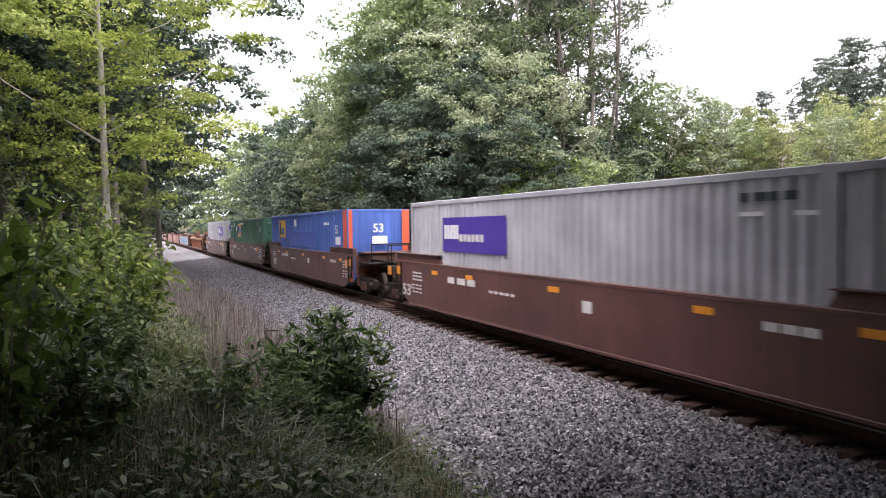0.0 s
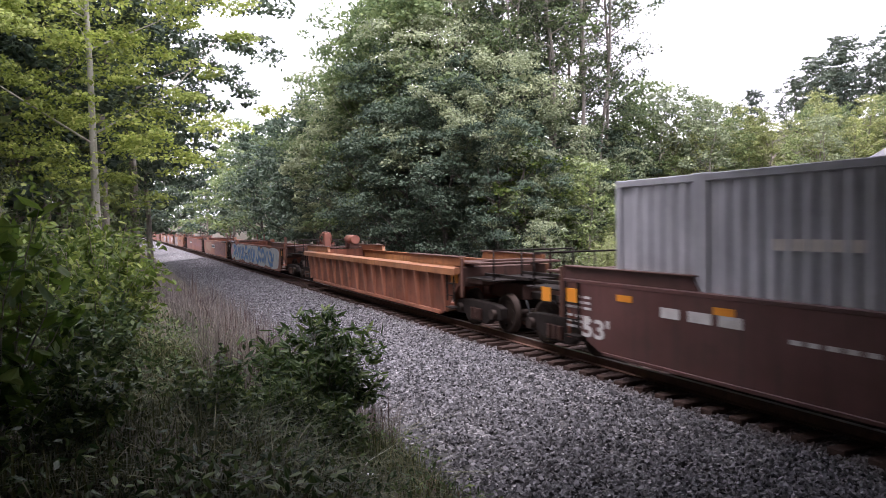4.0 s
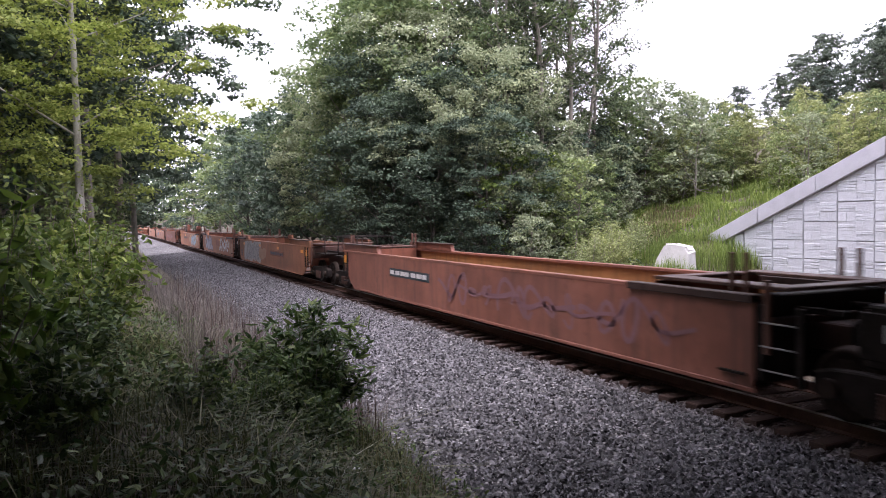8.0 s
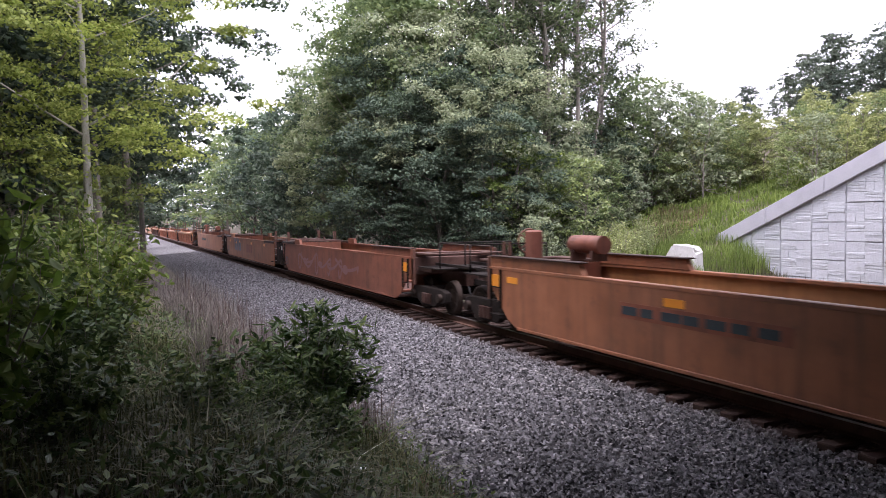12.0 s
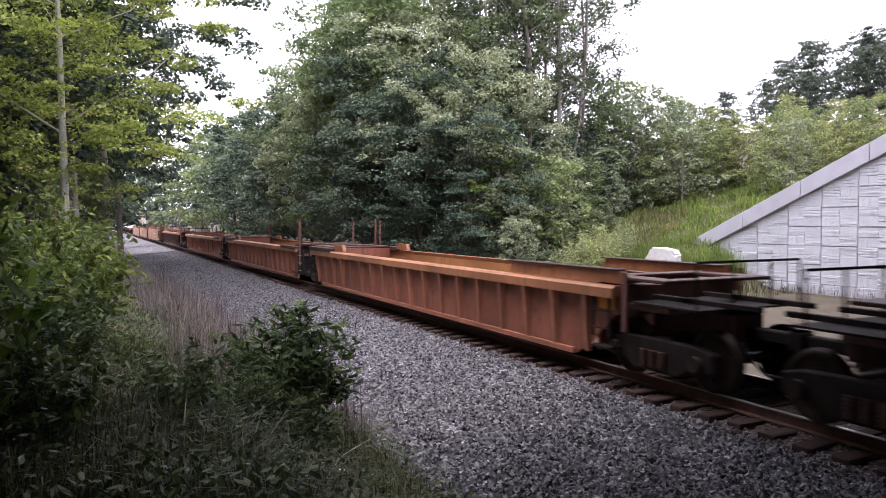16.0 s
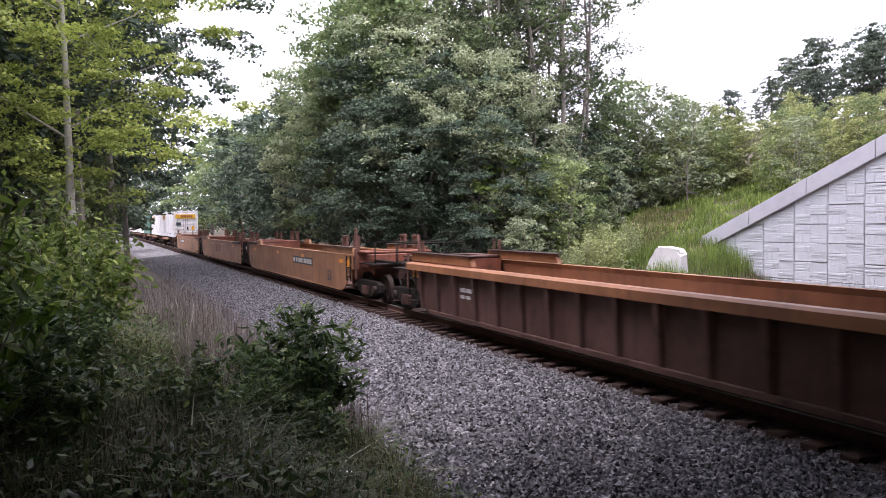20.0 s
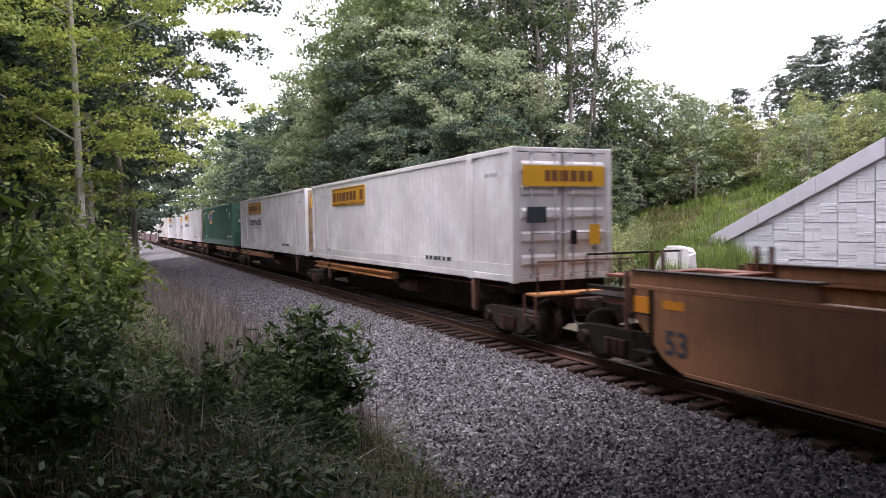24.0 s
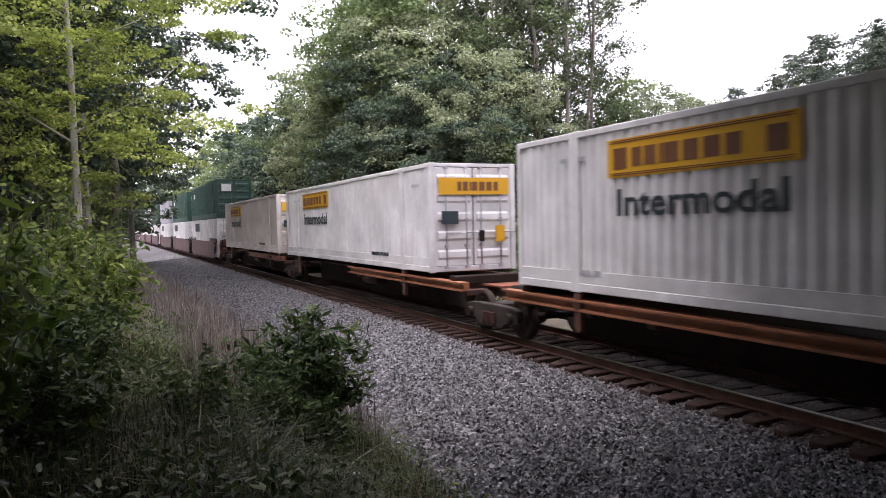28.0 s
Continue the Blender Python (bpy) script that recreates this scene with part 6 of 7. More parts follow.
def container(S_mid, z, paint, label, doors="", end_paint=None, H=CH, rails=None):
    """A 53-foot container: corrugated walls in a frame of posts and rails; doors at the leading end ('l'), the trailing end ('t') or both plain."""
    c = tagged(new("shipping_container"), label, "shipping container", "containers of the train")
    c.location = (TRACK, S_mid, z)
    h = CL / 2
    rails = rails or paint
    segments = ((-h + 0.12, -6.25), (-5.95, 5.95), (6.25, h - 0.12))
    for sx in (-1, 1):
        for a, b in segments:
            ob = part("side_panel", shared(("side_panel", round(b - a, 2)), lambda: corrugated(-(b - a) / 2, (b - a) / 2, 0.40, CH - 0.11), paint), None, c)
            ob.matrix_basis = pose(sx * 1.25, (a + b) / 2, 0, 0, 0, 0 if sx < 0 else 180)
        part("top_rail", shared("top_rail", lambda: box(-0.05, 0.03, -h + 0.12, h - 0.12, CH - 0.12, CH - 0.004, 0.012), rails), None, c).matrix_basis = pose(sx * 1.265, 0, 0, 0, 0, 0 if sx > 0 else 180)
        part("bottom_rail", shared("bottom_rail", lambda: box(-0.06, 0.028, -h + 0.12, h - 0.12, 0.02, 0.175, 0.012), rails), None, c).matrix_basis = pose(sx * 1.265, 0, 0, 0, 0, 0 if sx > 0 else 180)
        part("bottom_band", shared("bottom_band", lambda: box(-0.03, 0.018, -h + 0.12, h - 0.12, 0.178, 0.398, 0.006), rails), None, c).matrix_basis = pose(sx * 1.265, 0, 0, 0, 0, 0 if sx > 0 else 180)
        for y in (-6.1, 6.1):
            part("lift_post", shared("lift_post", lambda: box(-0.06, 0.032, -0.15, 0.15, 0.0, CH + 0.006, 0.012), rails), None, c).matrix_basis = pose(sx * 1.265, y, 0, 0, 0, 0 if sx > 0 else 180)
        for sy in (-1, 1):
            part("corner_post", shared("corner_post", lambda: box(-0.075, 0.075, -0.07, 0.07, 0.0, CH, 0.014), rails), None, c).location = (sx * 1.22, sy * (h - 0.07), 0)
    part("roof", shared("roof", lambda: box(-1.2, 1.2, -h + 0.1, h - 0.1, CH - 0.06, CH - 0.02), paint), None, c)
    part("floor", shared("cfloor", lambda: box(-1.2, 1.2, -h + 0.1, h - 0.1, 0.06, 0.16), M["iron"]), None, c)
    for s in (-1, 1):
        turn = 0 if s < 0 else 180
        ep = (end_paint or paint) if s < 0 else paint
        yy = s * (h - 0.085)
        for z0, z1 in ((0.02, 0.16), (CH - 0.1, CH - 0.004)):
            part("end_rail", shared(("end_rail", z0), lambda: box(-1.145, 1.145, -0.05, 0.02, z0, z1, 0.01), rails), None, c).matrix_basis = pose(0, yy, 0, 0, 0, turn)
        if (s < 0 and doors == "l") or (s > 0 and doors == "t"):
            for m in (1, -1):
                d = part("door", shared(("door", m), lambda: mirrored(door_leaf_mesh(), m), ep), None, c)
                d.matrix_basis = pose(0, yy, 0, 0, 0, turn)
                for i in range(5):
                    part("door_rib", shared("door_rib", door_rib_mesh, ep), None, d).location = (m * 0.575, 0, 0.34 + 0.5 * i)
                for xx in (0.22, 0.82):
                    part("lock_rod", shared("lock_rod", lock_rod_mesh, ep if ep is not M["c_white"] else M["c_grey"]), None, d).location = (m * xx, 0, 0)
            part("door_seal", shared("door_seal", lambda: box(-0.012, 0.012, -0.05, -0.01, 0.17, CH - 0.12), M["rubber"]), None, c).matrix_basis = pose(0, yy, 0, 0, 0, turn)
        else:
            part("end_wall", shared("end_wall", end_panel_mesh, ep), None, c).matrix_basis = pose(0, yy, 0, 0, 0, turn)
    return c


def mirrored(bm, m):
    if m < 0:
        for v in bm.verts:
            v.co.x = -v.co.x
        bmesh.ops.reverse_faces(bm, faces=bm.faces[:])
    return bm


SIDE = -1.25 - 0.0375     # outermost plane of the near wall of a container


def yellow_side(c, back, word=True, seed=1, worn=False):
    """The yellow carrier panel with dark figures and the word beneath it, at a distance from the trailing end."""
    h = CL / 2
    y1 = h - back
    y0 = y1 - 3.77
    p = decal(c, y0, y1, 2.0, 2.63, M["logo_yellow"], SIDE, "carrier_panel", 0.006, "yellow carrier panel with dark emblem")
    r = random.Random(seed)
    for z in (2.03, 2.06, 2.56, 2.59):
        decal(p, y0 + 0.1, y1 - 0.1, z, z + 0.014, M["brownink"], SIDE - 0.008, "rule")
    y = y1 - 0.62
    for w in (0.3, 0.34, 0.1, 0.4, 0.4, 0.4, 0.36):
        decal(p, y - w * 0.78, y, 2.16, 2.46, M["brownink"], SIDE - 0.008, "emblem_bar")
        y -= w
    decal(p, y1 - 0.5, y1 - 0.16, 2.14, 2.48, M["brownink"], SIDE - 0.008, "emblem_bar")
    decal(p, y0 + 0.2, y0 + 0.52, 2.14, 2.48, M["brownink"], SIDE - 0.008, "emblem_bar")
    if word:
        if 460 < seed < 470:
            decal(c, y1 - 3.72, y1 - 0.05, 1.28, 1.92, M["white"], SIDE, "word_panel", 0.003, "clean white panel")
        lettering(c, "Intermodal", y1 - 0.2, 1.38, 0.44, M["ink"], SIDE - 0.006, "word", width=3.35)
    bars(c, y1 + 0.6, y1 + 1.4, 2.36, 2.44, M["c_grey"], SIDE, 3, seed)
    bars(c, y1 + 0.2, y1 + 1.1, 0.32, 0.42, M["c_grey"], SIDE, 4, seed + 1)
    bars(c, -h + 3.0, -h + 4.6, 0.36, 0.46, M["ink"], SIDE, 6, seed + 2)
    bars(c, -h + 0.6, -h + 1.2, 2.3, 2.38, M["c_grey"], SIDE, 3, seed + 3)


def yellow_end(c, plates=True):
    h = CL / 2
    y = -h - 0.055
    d = part("end_panel_sign", box(-1.05, 1.05, y, y + 0.02, 2.06, 2.5), M["logo_yellow"], c, "yellow strip with dark emblem")
    x = -0.5
    for w in (0.16, 0.2, 0.07, 0.22, 0.22, 0.22, 0.18):
        part("emblem_bar", box(x, x + w * 0.75, y - 0.004, y + 0.004, 2.16, 2.4), M["brownink"], d)
        x += w
    if plates:
        part("warning_sign", box(0.62, 0.9, y - 0.03, y - 0.01, 0.78, 1.22), M["logo_yellow"], c, "small yellow warning sign")
        part("placard", box(0.12, 0.28, y - 0.03, y - 0.01, 0.8, 1.1), M["iron"], c)
        part("placard", box(-0.98, -0.5, y - 0.03, y - 0.01, 1.28, 1.62), M["ink"], c)


def square_logo(c, back, size=0.98, z=1.58):
    """The orange square emblem of the green containers, as plain shapes."""
    y1 = CL / 2 - back
    p = decal(c, y1 - 1.55, y1, z, z + size, M["logo_orange"], SIDE, "emblem_panel", 0.006, "orange square emblem")
    decal(p, y1 - 0.55, y1 - 0.15, z + 0.18, z + size - 0.15, M["ink"], SIDE - 0.008, "emblem_bar")
    decal(p, y1 - 1.0, y1 - 0.62, z + 0.32, z + size - 0.2, M["deep_blue"], SIDE - 0.008, "emblem_bar")
    decal(p, y1 - 1.4, y1 - 1.06, z + 0.30, z + size - 0.3, M["deep_blue"], SIDE - 0.008, "emblem_bar")


def green_marks(c, back, seed=1):
    h = CL / 2
    square_logo(c, back)
    y1 = h - back
    bars(c, 0.6, 2.6, 2.50, 2.60, M["white"], SIDE, 6, seed)
    p = part("round_mark", rod((SIDE - 0.004, y1 + 0.75, 2.2), (SIDE, y1 + 0.75, 2.2), 0.2, sides=10), M["white"], c)
    lettering(c, "53'", h - 0.6, 2.0, 0.22, M["white"], SIDE - 0.006, "length_mark")
    lettering(c, "53'", -h + 1.6, 2.0, 0.3, M["white"], SIDE - 0.006, "length_mark")
    for y in (-5.7, 5.7):
        decal(c, y - 0.14, y + 0.14, 2.38, 2.62, M["white"], SIDE, "data_plate")
        decal(c, y - 0.12, y + 0.12, 0.5, 0.7, M["white"], SIDE, "data_plate")
    bars(c, -h + 0.5, -h + 1.9, 0.6, 0.7, M["white"], SIDE, 5, seed + 4)
    bars(c, h - 1.6, h - 0.5, 2.35, 2.43, M["white"], SIDE, 4, seed + 5)


def purple_logo(c, y0, y1, rev=False):
    p = decal(c, y0, y1, 1.52, 2.42, M["purple"], SIDE, "carrier_panel", 0.006, "purple carrier panel with white emblem")
    w = y1 - y0
    y = y1 - 0.12
    for k in (0.17, 0.14, 0.16, 0.14, 0.14):
        decal(p, y - k, y, 1.86, 2.22, M["white"] if k != 0.14 else M["white"], SIDE - 0.008, "emblem_bar")
        y -= k + 0.035
    for i in range(6):
        decal(p, y - 0.2, y - 0.02, 1.80, 1.98, M["lettering"], SIDE - 0.008, "emblem_bar")
        y -= 0.24
        if y < y0 + 0.25:
            break


# ---- spine cars for the white containers
def stanchion_mesh():
    """A locking bracket that stands on the side beam and hangs below it."""
    bm = box(-0.07, 0.07, -0.09, 0.09, 0.9, 1.235, 0.015)
    add_prism(bm, [(-0.09, 0.92), (0.09, 0.92), (0.10, 0.62), (0.03, 0.50), (-0.06, 0.56)], "x", -0.05, 0.05)
    return bm


def spine_car(S0, S1, ends, paint, label, beam=(), hooks=()):
    L = S1 - S0
    half = L / 2
    car = tagged(new("spine_car"), label, "railway car", "spine cars of the train")
    car.location = (TRACK, (S0 + S1) / 2, 0)
    part("center_sill", box(-0.42, 0.42, -half + 2.6, half - 2.6, 0.28, 0.98, 0.03), M["underframe"], car)
    part("end_sill", box(-0.34, 0.34, -half + 0.45, -half + 2.598, 0.74, 0.98, 0.02), M["darkrust"], car)
    part("end_sill", box(-0.34, 0.34, half - 2.598, half - 0.45, 0.74, 0.98, 0.02), M["darkrust"], car)
    part("top_plate", box(-0.45, 0.45, -half + 0.6, half - 0.6, 0.981, 1.02), M["rustbrown"], car)
    mid = (S0 + S1) / 2
    for a, b in beam:
        a, b = a - mid, b - mid
        for sx in (-1, 1):
            part("side_beam", prism([(sx * 1.06, 0.92), (sx * 1.29, 0.90), (sx * 1.29, 0.94), (sx * 1.20, 0.955), (sx * 1.20, 1.06), (sx * 1.31, 1.075), (sx * 1.31, 1.12), (sx * 1.06, 1.12)], "y", a, b), paint, car, "orange channel-shaped side beam")
        for yy in (a + 0.3, (a + b) / 2, b - 0.3):
            part("cross_arm", shared("cross_arm", lambda: box(-1.05, 1.05, -0.12, 0.12, 0.76, 0.915, 0.02), M["darkrust"]), None, car).location = (0, yy, 0)
    for yy in hooks:
        for sx in (-1, 1):
            part("stanchion", shared("stanchion", stanchion_mesh, M["post"]), None, car).location = (sx * 1.22, yy - mid, 0)
        part("cross_arm", shared("cross_arm", lambda: box(-1.05, 1.05, -0.12, 0.12, 0.76, 0.915, 0.02), M["darkrust"]), None, car).location = (0, yy - mid, 0)
    for y in (-half + 1.75, half - 1.75, 0):
        part("load_pad", shared("load_pad", lambda: box(-1.18, 1.18, -0.2, 0.2, 1.025, 1.235, 0.015), M["underframe"]), None, car).location = (0, y, 0)
    part("brake_reservoir", rod((-0.62, -1.2, 0.72), (-0.62, 0.3, 0.72), 0.2, sides=14), M["darkrust"], car)
    part("brake_cylinder", rod((0.62, 0.6, 0.75), (0.62, 1.5, 0.75), 0.16, sides=14), M["darkrust"], car)
    for i, (s, e) in enumerate(((-1, ends[0]), (1, ends[1]))):
        yj = s * half
        if e == "c":
            truck(car, s * (half - 1.9), "truckgrey")
            at(part("coupler", shared("coupler", coupler_mesh, M["iron"]), None, car), 0, yj - s * 0.02, 0, 0 if s > 0 else 180)
            at(part("brake_hose", shared("hose", hose_mesh, M["rubber"]), None, car), 0, yj, 0, 0 if s > 0 else 180)
            part("end_platform", box(-1.25, 1.25, *sorted((yj - s * 0.55, yj - s * 1.0)), 1.04, 1.09, 0.01), paint, car)
            for xx in (-1.2, -0.6, 0.6, 1.2):
                part("handrail_post", shared("spine_post", lambda: rod((0, 0, 1.09), (0, 0, 1.75), 0.022, sides=6), M["post"]), None, car).location = (xx, yj - s * 0.62, 0)
            part("handrail", rod((-1.2, yj - s * 0.62, 1.74), (1.2, yj - s * 0.62, 1.74), 0.02), M["post"], car)
            ladder(car, yj - s * 0.8, 0.5, 1.05, M["post"], -1.28)
        elif s < 0:
            truck(car, yj, "truckgrey")
            part("pivot_housing", box(-0.34, 0.34, yj - 0.42, yj + 0.42, 0.73, 1.05, 0.05), M["iron"], car)
    return car


# ---- the consist, by the place of each coupling along the train
brown_label = "brown steel well car with white and amber markings"
ridden = []
WELLS = (
    (0.3, 24.0, "cc"), (24.0, 45.55, "ca"), (45.55, 64.45, "aa"), (64.45, 85.5, "ac"))
for S0, S1, e in WELLS:
    car = well_car(S0, S1, M["brown"], brown_label, ends=e, inner=M["brown"], deck=M["darkrust"], posts="  ")
    half = (S1 - S0) / 2
    for y in (-6.6, -3.9, 0.2, 4.1, 6.3):
        decal(car, y - 0.2, y + 0.2, 1.22, 1.33, M["amber"], -1.362, "reflector", 0.004, "amber reflector")
    for y in (half - 1.75, -half + 3.4):
        decal(car, y - 0.2, y + 0.12, 1.02, 1.30, M["amber"], -1.362, "reflector", 0.004, "amber reflector")
    bars(car, 3.6, 5.4, 1.06, 1.22, M["lettering"], -1.362, 3, 3)
    bars(car, 1.7, 3.0, 0.98, 1.04, M["lettering"], -1.362, 5, 4)
    bars(car, -5.9, -5.0, 1.12, 1.24, M["lettering"], -1.362, 3, 5)
    for z in (0.62, 0.72, 0.82, 0.98, 1.08, 1.18):
        bars(car, -8.0, -6.9, z, z + 0.045, M["lettering"], -1.362, 3, int(z * 50))
        bars(car, 7.2, 8.0, z, z + 0.045, M["lettering"], -1.362, 3, int(z * 60))
    lettering(car, "53'", half - 3.0, 0.50, 0.34, M["lettering"], -1.366, "length_mark", width=0.8)
    decal(car, -1.1, -0.8, 0.92, 1.14, M["lettering"], -1.362, "stencil_patch")
    ridden.append(car)

c = container(12.33, 0.36, M["c_grey"], "grey corrugated container with a purple panel, in a brown well car")
purple_logo(c, CL / 2 - 6.0, CL / 2 - 2.4)
bars(c, -5.7, -4.7, 2.48, 2.60, M["ink"], SIDE, 4, 8)
for y in (-4.9, -5.8):
    decal(c, y - 0.2, y + 0.2, 2.28, 2.34, M["white"], SIDE, "data_plate")
ridden.append(c)
c = container(35.45, 0.36, M["c_blue"], "bright blue container with vermilion corner bands", doors="", end_paint=M["c_blue"])
h = CL / 2
for s in (-1,):
    decal(c, s * (h - 0.3) - 0.27, s * (h - 0.3) + 0.27, 0.02, CH - 0.02, M["vermilion"], SIDE - 0.004, "corner_band", 0.004, "vermilion band")
part("end_band", box(0.95, 1.25, -h - 0.075, -h - 0.066, 0.05, CH - 0.02), M["vermilion"], c)
part("end_band", box(-1.25, -1.1, -h - 0.075, -h - 0.066, 0.05, CH - 0.02), M["vermilion"], c)
p = decal(c, h - 4.05, h - 2.4, 1.68, 2.62, M["logo_yellow"], SIDE, "emblem_panel", 0.006, "yellow emblem panel")
decal(p, h - 2.95, h - 2.55, 1.85, 2.5, M["ink"], SIDE - 0.008, "emblem_bar")
decal(p, h - 3.75, h - 3.05, 1.85, 2.2, M["sp_blue"], SIDE - 0.008, "emblem_bar")
decal(c, -3.05, 3.05, 1.30, 2.0, M["deep_blue"], SIDE, "painted_patch", 0.004, "deeper blue patch")
decal(c, 1.2, 1.8, 2.28, 2.62, M["white"], SIDE, "data_plate")
bars(c, -5.4, -4.4, 2.3, 2.42, M["white"], SIDE, 3, 9)
lettering(c, "53", -h + 1.75, 1.95, 0.34, M["white"], SIDE - 0.006, "length_mark")
decal(c, -h + 1.0, -h + 1.75, 1.5, 1.82, M["white"], SIDE, "data_plate")
lettering(c, "53", -0.3, 2.0, 0.34, M["white"], 0, "length_mark", "end").location = (-0.3, -h - 0.155, 2.0)
part("data_plate", box(-0.32, 0.3, -h - 0.16, -h - 0.15, 1.5, 1.85), M["white"], c)
ridden.append(c)
c = container(54.5, 0.36, M["c_green"], "green container with orange square emblem in a brown well car", doors="l")
green_marks(c, 4.5, 3)
part("end_mark", box(-0.2, 0.3, -h - 0.2, -h - 0.19, 2.05, 2.35), M["logo_orange"], c)
ridden.append(c)
c = container(73.5, 0.36, M["c_grey"], "pale grey container with a purple panel, in a brown well car", doors="l")
purple_logo(c, -h + 2.3, -h + 5.9)
bars(c, 3.4, 4.8, 1.8, 1.95, M["c_beige"], SIDE, 5, 12)
part("end_panel_sign", box(-1.05, 1.05, -h - 0.10, -h - 0.085, 2.1, 2.55), M["purple"], c, "purple strip")
ridden.append(c)

ORANGE = "weathered orange smooth-sided well car, empty"
RIB = "rusty orange well car with ribbed sides, empty"
consist = (
    # leading, trailing, paint, label, ribbed, ends, inner, posts, gear
    (85.5, 106.5, "rustbrown", RIB, True, "cc", "inner", "  ", "t"),
    (106.5, 129.95, "rustbrown", "brown well car covered in blue and pale graffiti, empty", False, "ca", "orange", "ss", ""),
    (129.95, 148.75, "orange", ORANGE, False, "aa", "inner", "ss", ""),
    (148.75, 170.1, "redbrown", "weathered red-brown smooth-sided well car, empty", False, "ac", "inner", "ss", ""),
    (170.1, 191.25, "orange", ORANGE, False, "ca", "inner", " s", ""),
    (191.25, 209.85, "orange", ORANGE, False, "aa", "inner", "ss", ""),
    (209.85, 231.0, "orange", ORANGE, False, "ac", "inner", "ss", "t"),
    (231.0, 251.55, "rustbrown", "dark rusty smooth-sided well car, empty", False, "ca", "orange", " s", ""),
    (251.55, 271.25, "orange", ORANGE, False, "aa", "inner", "ss", ""),
    (271.25, 292.6, "orange", ORANGE, False, "ac", "inner", "s ", "t"),
    (292.6, 314.2, "rustbrown", RIB, True, "ca", "inner", " t", ""),
    (314.2, 333.35, "rustbrown", RIB, True, "aa", "inner", "tt", ""),
    (333.35, 355.4, "rustbrown", RIB, True, "ac", "inner", "ts", ""),
    (355.4, 377.7, "darkrust", "dark brown well car with ribbed sides and amber marks, empty", True, "cc", "orange", "ss", ""),
    (377.7, 399.75, "yellow", "faded yellow-orange smooth-sided well car, empty", False, "ca", "inner", "ff", ""),
    (399.75, 419.15, "yellow", "faded yellow-orange smooth-sided well car, empty", False, "aa", "inner", "ff", ""),
    (419.15, 440.2, "yellow", "faded yellow-orange smooth-sided well car, empty", False, "ac", "inner", "fs", ""))
for S0, S1, paint, label, ribbed, e, inn, posts, gear in consist:
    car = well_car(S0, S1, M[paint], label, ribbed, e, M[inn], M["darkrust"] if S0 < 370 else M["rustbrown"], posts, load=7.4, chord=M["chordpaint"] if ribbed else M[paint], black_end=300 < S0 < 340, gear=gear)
    ridden.append(car)
    half = (S1 - S0) / 2

    def number_box(y0, y1, z0=0.86, z1=1.14, back="ink", bar="lettering"):
        b = decal(car, y0, y1, z0, z1, M[back], -1.362, "number_panel", 0.004, "dark panel with worn white characters")
        bars(b, y0 + 0.06, y1 - 0.06, z0 + 0.06, z1 - 0.06, M[bar], -1.367, 7, int(S0))

    mid_s = (S0 + S1) / 2
    k = round(S0)

    def mark(text, S, z=0.5):
        lettering(car, text, S - mid_s, z, 0.38, M["sp_dark"], -1.367, "length_mark")

    def spray(seed, Sa, Sb, z0, z1, n, fill, line, back=None, thick=0.12, name="graffiti"):
        graffiti(car, seed, Sa - mid_s, Sb - mid_s, z0, z1, n, M[fill], M[line] if line else None, back=M[back] if back else None, thick=thick, name=name)

    def piece(kinds, Sa, Sb, z0, z1, fill, edge, thick, slant=0.12, back=None, glint=None, name="graffiti"):
        sprayed_piece(car, kinds, Sa - mid_s, Sb - mid_s, z0, z1, M[fill], M[edge] if edge else None, thick, slant, k, M[back] if back else None, M[glint] if glint else None, name=name)

    def number(Sa, Sb, z0=0.86, z1=1.14, back="ink", bar="lettering"):
        number_box(Sa - mid_s, Sb - mid_s, z0, z1, back, bar)

    def emblem(Sa, Sb, z0, z1):
        w = (Sb - Sa) / 3
        for i in range(3):
            y = Sa - mid_s + w * i
            decal(car, y + 0.12 * w, y + 0.8 * w, z0, z1, M["emblem_red"], -1.362, "emblem_bar", 0.004, "faded dark red block")

    if k == 106:
        piece((0, 1, 3, 2, 1, 3), 117.6, 126.5, 0.34, 1.44, "sp_blue", "sp_teal", 0.17, 0.3, "sp_pale")
        spray(15, 118.0, 126.0, 0.4, 1.4, 6, "sp_dark", None, None, 0.05, "tag")
        piece((2, 0, 3), 111.5, 117.2, 0.34, 1.40, "sp_blue", "sp_teal", 0.18, -0.2, "sp_pale", name="piece")
        spray(13, 126.9, 127.9, 0.6, 1.25, 2, "sp_pink", None, None, 0.14, "tag")
    if k == 130:
        number(138.3, 140.7, 0.86, 1.14, "lettering", "ink")
        piece((1, 3, 0, 2, 3), 132.2, 137.8, 0.36, 1.38, "sp_maroon", "sp_mauve", 0.16, 0.3, "sp_maroon", "sp_faded")
        part("faded_tag_ground", blob(143.0 - mid_s, 0.95, 1.9, 0.42, random.Random(4), -1.3635), M["sp_faded"], car)
        spray(22, 141.0, 145.2, 0.4, 1.3, 6, "sp_faded", None, None, 0.13, "faded_tag")
    if k == 149:
        number(160.2, 163.1, 0.90, 1.14)
        spray(24, 151, 159, 0.5, 1.3, 8, "sp_mauve", None, None, 0.1, "faded_tag")
    if k == 170:
        number(177.2, 180.3, 0.84, 1.10, "rustbrown", "sp_dark")
        piece((2, 3, 1, 0, 3), 183.2, 187.2, 0.34, 1.44, "sp_chalk", "sp_slate", 0.13, 0.1, "sp_chalk")
        spray(33, 181.4, 183.2, 0.5, 1.2, 2, "sp_faded", None, "sp_faded", 0.1, "faded_tag")
